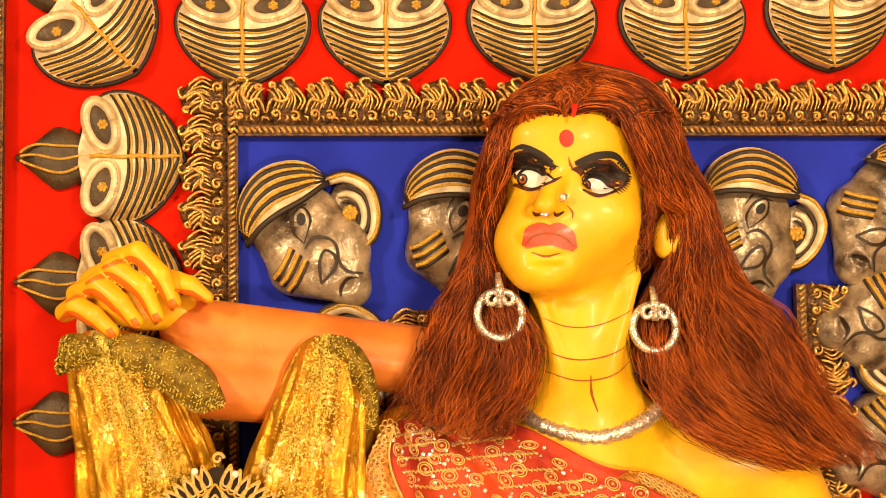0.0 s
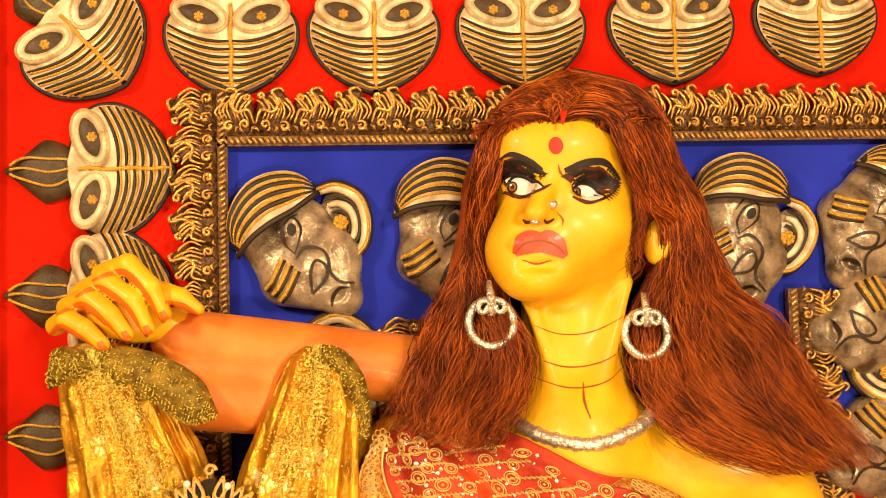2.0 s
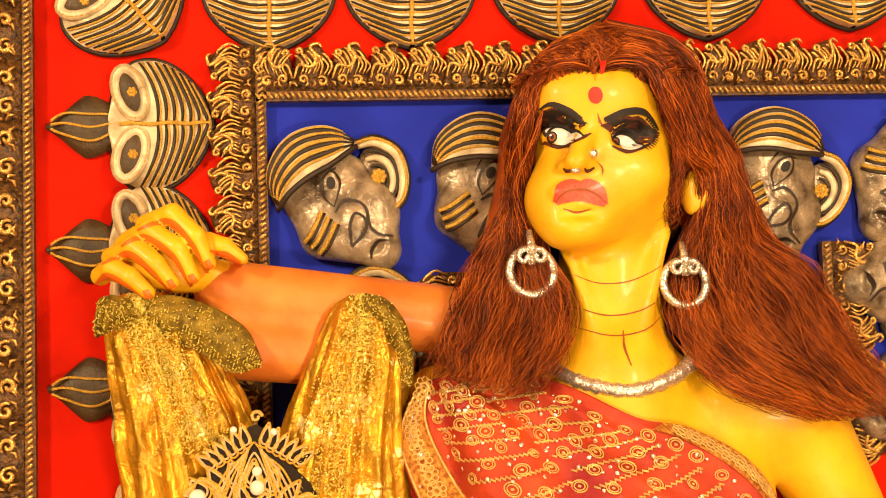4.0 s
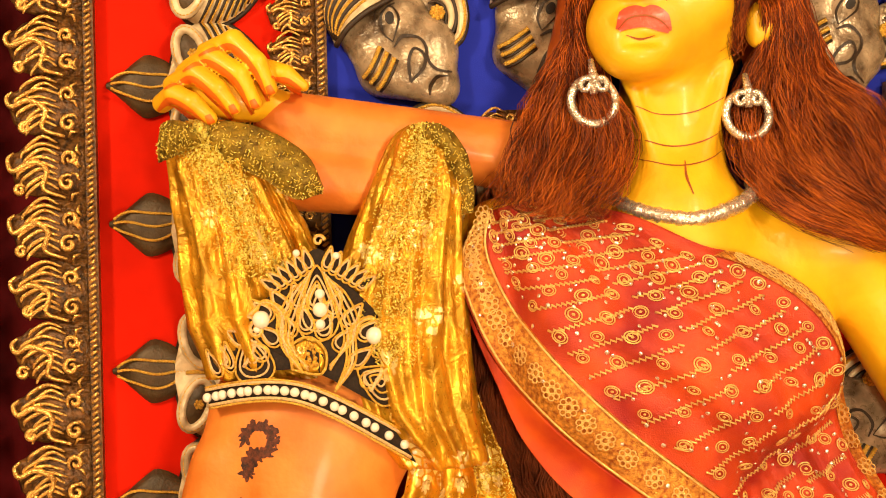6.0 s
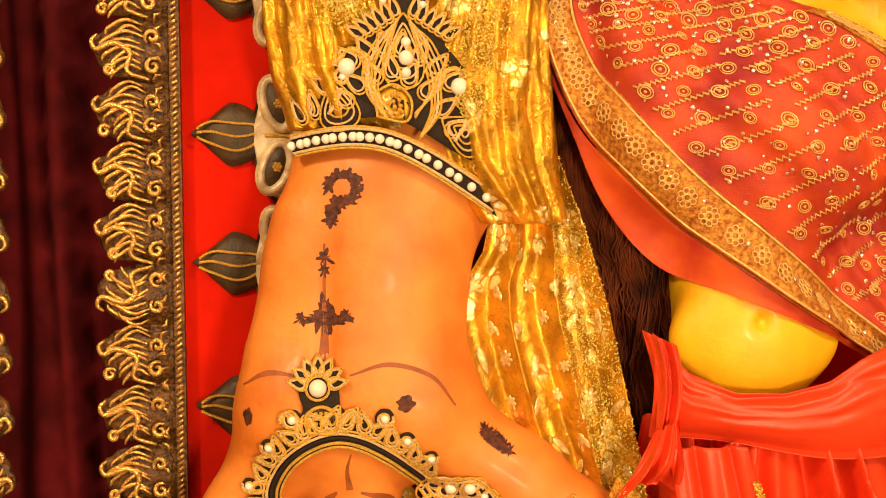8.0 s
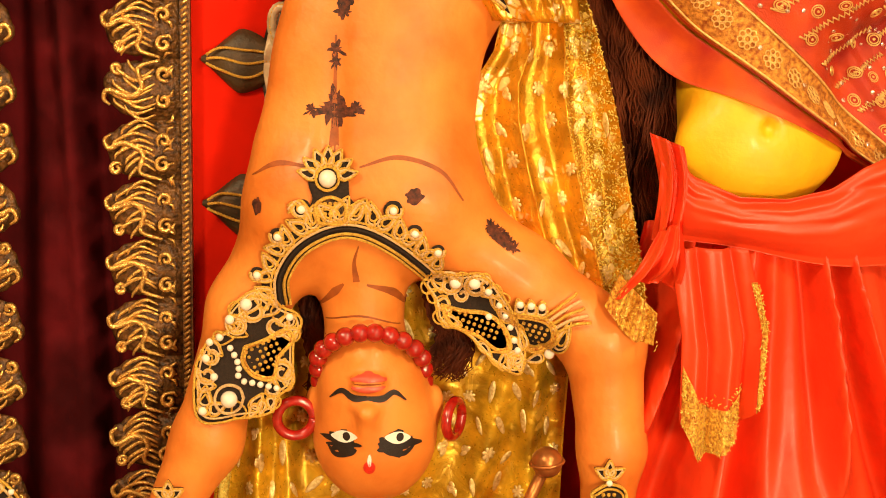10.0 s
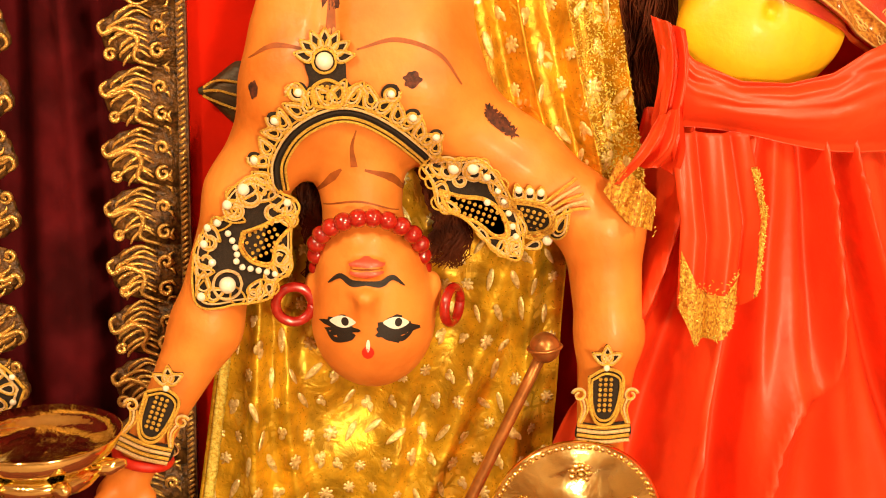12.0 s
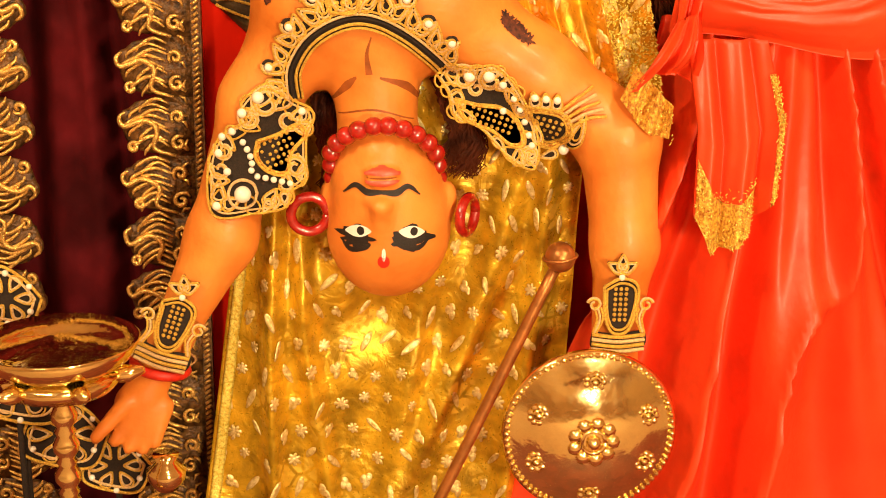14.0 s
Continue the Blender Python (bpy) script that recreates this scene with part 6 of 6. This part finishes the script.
for k, rr in ((8, 0.013), (16, 0.015), (22, 0.017), (38, 0.017), (44, 0.015), (51, 0.013)):
    p = ARCH[k] + nrm[k] * (0.058 if 18 < k < 42 else 0.044)
    side = 1 if k < 30 else -1
    o.plate([tuple(p + rr * np.array((math.cos(a), math.sin(a)))) for a in np.linspace(0, math.tau, 7)[:-1]], 20)
    o.curl(p[0], p[1], rr, math.pi / 2 + side * 1.2, side * 1.2, 0.0070)
for side in (-1, 1):
    for m in range(3):
        o.cord([(-0.443 + side * 0.028, 1.108 + 0.004 * m), (-0.443 + side * (0.034 + 0.006 * m), 1.135), (-0.443 + side * (0.050 + 0.005 * m), 1.150 - 0.002 * m), (-0.443 + side * 0.068, 1.128 + 0.006 * m)], 0.0030, (CORD, CREAM_CORD)[m % 2])

# shoulder ornaments
def shoulder(pts, field, tilt, stone, scrolls, loops, pearls):
    """An outlined felt plate with a field of stones, scrolled tips, small loops and pearls."""
    o = Ornament("shoulder_ornament", "black felt shoulder ornament with gold cords, stones and pearls", "ornament", CHEST, 1.915, 0.035, "shoulder ornaments of the demon")
    o.plate(pts, 70)
    o.cord(pts, 0.0028, CORD, 90, True)
    mid = np.mean(pts, axis=0)
    o.cord([tuple(np.array(p) * 0.93 + mid * 0.07) for p in pts], 0.0022, CREAM_CORD, 90, True)
    o.plate(field, 40, BRONZE)
    fm = np.mean(field, axis=0)
    o.cord(field, 0.0036, CORD, 60, True)
    o.cord([tuple(np.array(p) * 0.90 + fm * 0.10) for p in field], 0.0030, TRIM, 60, True)
    o.stones(stone[0], stone[1], stone[2], stone[3], 0.0105, tilt)
    for x, z, r, start, turns in scrolls:
        o.curl(x, z, r, start, turns)
        p = spiral((x, z), r * 1.18, r * 0.45, start, turns * 0.9, 20)
        o.cord(p, 0.0024, CREAM_CORD, 24)
    for x, z, ln, wd, a in loops:
        o.drop(x, z, ln, wd, a, 2)
    rim = spline(list(pts) + [pts[0]], 24)[:-1]
    for k, p in enumerate(rim):
        v = mid - p
        q = p + v * (0.22 if k % 2 else 0.16)
        if np.linalg.norm(q - fm) > 0.045:
            o.drop(q[0], q[1], 0.036, 0.022, math.atan2(v[1], v[0]) + 0.6 * (-1) ** k, 1 + k % 2)
    for x, z, r in pearls:
        o.pearl(x, z, r)
    return o


arc = [(-0.612 + 0.014 * math.sin(k * 0.5), 0.888 - 0.0125 * k) for k in range(5)]
o = shoulder([(-0.603, 0.925), (-0.612, 0.954), (-0.578, 0.987), (-0.546, 0.988), (-0.527, 0.960), (-0.499, 0.946), (-0.492, 0.926), (-0.505, 0.895), (-0.508, 0.824), (-0.530, 0.800), (-0.545, 0.770), (-0.598, 0.759), (-0.660, 0.756), (-0.676, 0.790), (-0.670, 0.860), (-0.645, 0.901)],
             [(-0.588, 0.890), (-0.555, 0.900), (-0.520, 0.918), (-0.505, 0.900), (-0.530, 0.868), (-0.540, 0.830), (-0.575, 0.836), (-0.592, 0.862)], 0.45, (-0.553, 0.872, 6, 5),
             ((-0.570, 0.955, 0.030, 0.3, 1.1), (-0.598, 0.930, 0.020, 2.0, 1.1), (-0.535, 0.925, 0.020, 0.4, -1.1), (-0.524, 0.842, 0.020, 2.2, -1.2), (-0.645, 0.872, 0.017, 2.6, 1.1), (-0.652, 0.838, 0.017, 2.6, 1.1)),
             ((-0.590, 0.945, 0.026, 0.016, 1.2), (-0.656, 0.800, 0.040, 0.024, 1.5), (-0.560, 0.778, 0.030, 0.014, 4.5), (-0.543, 0.785, 0.030, 0.014, 4.9), (-0.575, 0.772, 0.030, 0.014, 4.2), (-0.512, 0.835, 0.036, 0.018, 1.4)),
             [(-0.584, 0.966, 0.0105), (-0.612, 0.939, 0.0085), (-0.630, 0.906, 0.007), (-0.648, 0.895, 0.007), (-0.655, 0.866, 0.0075), (-0.640, 0.836, 0.007), (-0.512, 0.940, 0.007), (-0.660, 0.775, 0.008)]
             + [(x, z, 0.0058) for x, z in arc] + [(-0.590 + 0.014 * k, 0.826 - 0.003 * k, 0.0058) for k in range(5)])
disc = [(-0.615 + 0.024 * math.cos(a), 0.796 + 0.026 * math.sin(a)) for a in np.linspace(0, math.tau, 9)[:-1]]
o.plate(disc, 30)
o.cord(disc, 0.0034, CREAM_CORD, 40, True)
o.pearl(-0.615, 0.796, 0.0150)
o = shoulder([(-0.283, 1.005), (-0.264, 1.024), (-0.226, 1.020), (-0.189, 1.025), (-0.159, 1.001), (-0.129, 0.954), (-0.104, 0.890), (-0.110, 0.842), (-0.150, 0.858), (-0.178, 0.886), (-0.208, 0.915), (-0.253, 0.936), (-0.262, 0.972)],
             [(-0.252, 0.965), (-0.215, 0.955), (-0.172, 0.950), (-0.140, 0.925), (-0.128, 0.888), (-0.150, 0.882), (-0.185, 0.908), (-0.235, 0.930)], -0.35, (-0.188, 0.928, 8, 3),
             ((-0.238, 1.000, 0.024, 2.6, -1.1), (-0.192, 0.998, 0.024, 0.4, 1.1), (-0.215, 0.982, 0.012, 3.0, 1.0), (-0.118, 0.868, 0.014, 2.5, -1.2)),
             ((-0.160, 0.975, 0.034, 0.016, 2.2), (-0.142, 0.950, 0.034, 0.016, 2.1), (-0.112, 0.858, 0.030, 0.014, 5.0), (-0.128, 0.862, 0.030, 0.014, 4.6), (-0.108, 0.905, 0.040, 0.016, 1.8), (-0.172, 0.885, 0.036, 0.014, 5.4)),
             [(-0.228, 1.004, 0.0105), (-0.196, 1.006, 0.0105), (-0.172, 0.992, 0.007), (-0.152, 0.968, 0.006), (-0.140, 0.948, 0.006), (-0.130, 0.925, 0.006), (-0.122, 0.902, 0.006), (-0.116, 0.884, 0.006), (-0.168, 0.944, 0.0065)])

# armlet
o = Ornament("armlet", "black felt armlet with gold band, stones and pearls", "armlet", CHEST, 1.925, 0.05)
ring = [(-0.134, 0.955), (-0.095, 0.952), (-0.062, 0.940), (-0.050, 0.906), (-0.072, 0.876), (-0.108, 0.888)]
o.plate(ring, 40)
o.cord(ring, 0.0038, CORD, 50, True)
for f, m in ((0.88, TRIM), (0.76, CORD)):
    o.cord([tuple(np.array(p) * f + np.mean(ring, axis=0) * (1 - f)) for p in ring], 0.0032, m, 50, True)
o.stones(-0.092, 0.915, 5, 4, 0.0105, -0.25)
for k in range(5):
    o.cord([(-0.075 + 0.005 * k, 0.948 - 0.007 * k), (-0.048 + 0.006 * k, 0.970 - 0.008 * k), (-0.018 + 0.006 * k, 0.990 - 0.012 * k)], 0.0036, (CORD, CREAM_CORD)[k % 2])
for k in range(3):
    x, z = -0.118 + 0.019 * k, 0.968 - 0.002 * k
    o.drop(x, z, 0.030, 0.018, 1.9 - 0.2 * k, 2, FELT)
    o.pearl(x, z + 0.004, 0.0070)
o.drop(-0.040, 0.912, 0.070, 0.022, 1.3, 3, FELT)
o.pearl(-0.056, 0.872, 0.0095)
o.drop(-0.082, 0.862, 0.034, 0.016, 3.4, 2, FELT)

# wrist cuffs
for name, cx, cz, plane, tilt in (("wrist_cuff", 0.045, 0.590, 1.893, 0.0), ("wrist_cuff", -0.748, 0.545, 1.928, -0.35)):
    o = Ornament(name, "black felt wrist cuff with gold scrolls, stones and pearls", "cuff", None, plane, 0.03, "wrist cuffs of the demon")
    R = lambda x, z: (cx + x * math.cos(tilt) - z * math.sin(tilt), cz + x * math.sin(tilt) + z * math.cos(tilt))
    body = [R(-0.030, 0.055), R(0, 0.070), R(0.030, 0.055), R(0.026, 0.0), R(0.012, -0.030), R(-0.012, -0.030), R(-0.026, 0.0)]
    o.plate(body, 36)
    o.cord(body, 0.0036, CORD, 40, True)
    o.cord([tuple(np.array(p) * 0.84 + np.mean(body, axis=0) * 0.16) for p in body], 0.0028, CORD, 40, True)
    x, z = R(0, 0.022)
    o.stones(x, z, 3, 7, 0.0095, tilt)
    base = [R(-0.046, -0.030), R(0, -0.036), R(0.046, -0.030), R(0.046, -0.062), R(0, -0.066), R(-0.046, -0.062)]
    o.plate(base, 36)
    for k in range(4):
        o.cord([R(-0.047, -0.034 - 0.009 * k), R(0, -0.039 - 0.009 * k), R(0.047, -0.034 - 0.009 * k)], 0.0042, (CORD, CREAM_CORD)[k % 2])
    for sgn in (-1, 1):
        x, z = R(sgn * 0.046, 0.022)
        o.curl(x, z, 0.014, math.pi / 2 - sgn * 1.3, sgn * 1.2, 0, (CREAM_CORD, CORD))
        for k in range(3):
            o.cord([R(sgn * (0.034 + 0.006 * k), 0.016), R(sgn * (0.030 + 0.005 * k), -0.005), R(sgn * (0.040 + 0.003 * k), -0.030)], 0.0026, (CORD, CREAM_CORD)[k % 2])
    x, z = R(0, 0.084)
    for a in (math.pi / 2, 0.5, math.pi - 0.5):
        o.drop(x + 0.014 * math.cos(a), z + 0.014 * math.sin(a), 0.032, 0.018, a, 2, FELT)
    o.pearl(*R(0, 0.072), 0.006)

# bangle, bead string and earrings
bm = bmesh.new()
tube(bm, [(-0.775 + 0.046 * math.cos(a), 1.962 + 0.044 * math.sin(a), 0.466 - 0.010 * math.cos(a)) for a in np.linspace(0, math.tau, 33)], 0.0095, 9)
solo("bangle", bm, BINDI, "plain red bangle on the demon's wrist", "bangle")
bm = bmesh.new()
tube(bm, [(-0.762 + 0.050 * math.cos(a), 1.960 + 0.046 * math.sin(a), 0.490 - 0.014 * math.cos(a)) for a in np.linspace(0, math.tau, 33)], 0.0016, 5)
solo("wrist_thread", bm, CREAM_CORD, "pale thread tied round the demon's wrist", "thread")
t = thing("bead_necklace", "string of large glossy dark red beads round the demon's neck", "necklace")
for p in spline([(-0.462, 1.985, 0.815), (-0.462, 1.945, 0.870), (-0.430, 1.905, 0.908), (-0.378, 1.890, 0.925), (-0.325, 1.900, 0.912), (-0.284, 1.940, 0.872), (-0.275, 1.985, 0.815)], 14):
    bm = bmesh.new()
    ball(bm, p, (0.0175, 0.0175, 0.0165), 12, 9)
    part("bead", bm, BEAD, t)
for x in (-0.503, -0.222):
    bm = bmesh.new()
    sx = 0.032 if x < -0.3 else 0.016
    tube(bm, [(x + sx * math.cos(a), 1.965 + (0.004 if x < -0.3 else 0.03) * math.cos(a), 0.752 + 0.032 * math.sin(a)) for a in np.linspace(0, math.tau, 33)], 0.0095, 9)
    solo("ring_earring", bm, BEAD, "glossy red ring earring on the demon's ear", "earring", "ring earrings of the demon")
tuft = strands("h", "", [(-0.285, 2.03, 0.985), (-0.262, 2.02, 0.93), (-0.255, 2.03, 0.86), (-0.25, 2.04, 0.80)], [(-0.225, 2.05, 0.985), (-0.205, 2.04, 0.93), (-0.20, 2.04, 0.86), (-0.205, 2.05, 0.79)], 30, 0.01, 3, FUR, 0.012, 0.003, 14)
solo("hair_tuft", tuft, FUR, "dark hair falling beside the demon's neck", "hair")
tuft = strands("h", "", [(-0.50, 2.05, 0.95), (-0.49, 2.05, 0.88), (-0.485, 2.05, 0.80), (-0.48, 2.05, 0.72)], [(-0.46, 2.05, 0.95), (-0.46, 2.05, 0.88), (-0.455, 2.05, 0.80), (-0.46, 2.05, 0.72)], 20, 0.01, 4, FUR, 0.01, 0.003, 14)
solo("hair_tuft", tuft, FUR, "dark hair falling beside the demon's neck", "hair")

# ---- shield, mace and lamp ----
t = thing("shield", "round polished brass shield with beaded rim and flower bosses", "shield")
t.matrix_world = Matrix.Translation((-0.005, 1.840, 0.386)) @ Matrix.Rotation(radians(90), 4, "X")
bm = bmesh.new()
lathe(bm, [(0.152, -0.012), (0.157, -0.004), (0.150, 0.002), (0.140, 0.004), (0.110, 0.022), (0.075, 0.034), (0.040, 0.040), (0.004, 0.042)], (0, 0, 0), 64)
part("disc", bm, BRASS, t)
bm = bmesh.new()
ball(bm, (0, 0, 0), 0.0052, 8, 6)
bead = part("rim_bead", bm, BRASS, t)
bead.matrix_local = Matrix.Translation((0.148, 0, 0.004))
for k in range(1, 78):
    a = k * math.tau / 78
    share(bead, t, Matrix.Translation((0.148 * math.cos(a), 0.148 * math.sin(a), 0.004)))


def boss(r, x, y, z):
    bm = bmesh.new()
    for k in range(9):
        a = k * math.tau / 9
        ball(bm, (x + r * 0.72 * math.cos(a), y + r * 0.72 * math.sin(a), z), (r * 0.30, r * 0.30, r * 0.2), 8, 5)
    tube(bm, [(x + r * 0.45 * math.cos(a), y + r * 0.45 * math.sin(a), z + 0.003) for a in np.linspace(0, math.tau, 17)], r * 0.10, 6)
    ball(bm, (x, y, z), (r * 0.32, r * 0.32, r * 0.45), 10, 6)
    part("flower_boss", bm, BRASS, t)


boss(0.047, 0, 0, 0.038)
for a in (90, 155, 24, 205, 335, 270):
    boss(0.021, 0.106 * math.cos(radians(a)), 0.106 * math.sin(radians(a)), 0.024)
t = thing("mace", "slender copper-coloured mace with round head, leaning on the cloth", "mace")
bm = bmesh.new()
ball(bm, (-0.062, 1.905, 0.692), 0.0275, 18, 12)
tube(bm, [(-0.062 + 0.029 * math.cos(a), 1.905 + 0.029 * math.sin(a), 0.692 + 0.004 * math.cos(a)) for a in np.linspace(0, math.tau, 25)], 0.003, 6)
part("head", bm, COPPER, t)
bm = bmesh.new()
tube(bm, spline([(-0.070, 1.905, 0.672), (-0.160, 1.890, 0.475), (-0.262, 1.870, 0.255), (-0.372, 1.852, 0.03)], 14), 0.0105, 10)
part("shaft", bm, COPPER, t)

t = thing("lamp_stand", "tall brass oil lamp stand with a wide shallow dish", "lamp stand")
c = (-0.900, 1.76, 0.115)
bm = bmesh.new()
prof = [(0.09, -0.095), (0.09, -0.08), (0.035, -0.055), (0.018, -0.02), (0.022, 0.01), (0.014, 0.03)]
for i in range(6):
    z = 0.05 + 0.055 * i
    prof += [(0.013, z), (0.021, z + 0.012), (0.022, z + 0.024), (0.014, z + 0.040), (0.018, z + 0.047)]
prof += [(0.016, 0.385), (0.020, 0.392)]
lathe(bm, prof, c, 28)
part("stem", bm, BRASS, t)
bm = bmesh.new()
lathe(bm, [(0.020, 0.390), (0.085, 0.396), (0.098, 0.412), (0.098, 0.425), (0.060, 0.428), (0.05, 0.435)], c, 48)
part("lower_dish", bm, BRASS, t)
bm = bmesh.new()
lathe(bm, [(0.048, 0.424), (0.090, 0.432), (0.118, 0.452), (0.130, 0.478), (0.1275, 0.480), (0.112, 0.458), (0.080, 0.444), (0.004, 0.440)], c, 56)
part("dish", bm, BRASS, t)
for a in (0, 60, 120, 180, 240, 300):
    bm = bmesh.new()
    p = lambda r, z, w: (c[0] + r * math.cos(radians(a)) - w * math.sin(radians(a)), c[1] + r * math.sin(radians(a)) + w * math.cos(radians(a)), c[2] + z)
    tube(bm, [p(0.08, 0.418, 0), p(0.112, 0.420, 0), p(0.135, 0.426, 0)], [0.018, 0.015, 0.006], 8)
    part("spout", bm, BRASS, t)
t = thing("pitcher", "small ornate brass pouring vessel in the demon's hand", "vessel")
bm = bmesh.new()
lathe(bm, [(0.020, -0.05), (0.034, -0.03), (0.036, -0.012), (0.018, 0.005), (0.024, 0.018)], (-0.765, 1.915, 0.295), 24)
part("body", bm, BRASS, t)

# ornaments of the neighbouring idol beside the lamp
for cx, cz, r, seed in ((-1.035, 0.60, 0.055, 1), (-1.03, 0.435, 0.085, 2), (-0.96, 0.33, 0.075, 3), (-0.87, 0.26, 0.06, 4)):
    o = Ornament("felt_ornament", "black felt ornament with gold cord loops and pearls beside the lamp", "ornament", None, 1.95 + 0.01 * seed, 0.03, "felt ornaments beside the lamp")
    k = 7
    pts = [(cx + r * (1 + 0.12 * (-1) ** i) * math.cos(i * math.tau / k), cz + r * (1 + 0.12 * (-1) ** i) * math.sin(i * math.tau / k)) for i in range(k)]
    o.plate(pts, 44)
    o.cord(pts, 0.0035, CORD, 48, True)
    o.cord([(cx + (p[0] - cx) * 0.8, cz + (p[1] - cz) * 0.8) for p in pts], 0.003, CREAM_CORD, 48, True)
    for i in range(6):
        a = i * math.tau / 6
        o.drop(cx + r * 0.55 * math.cos(a), cz + r * 0.55 * math.sin(a), r * 0.6, r * 0.35, a + math.pi, 2)
        o.pearl(cx + r * 0.85 * math.cos(a + 0.5), cz + r * 0.85 * math.sin(a + 0.5), 0.006)
    bm = bmesh.new()
    tube(bm, [(cx, o.plane + 0.004, cz), (cx, o.plane + 0.01, 0.02)], 0.006, 6)
    part("support_rod", bm, FELT, o.t)
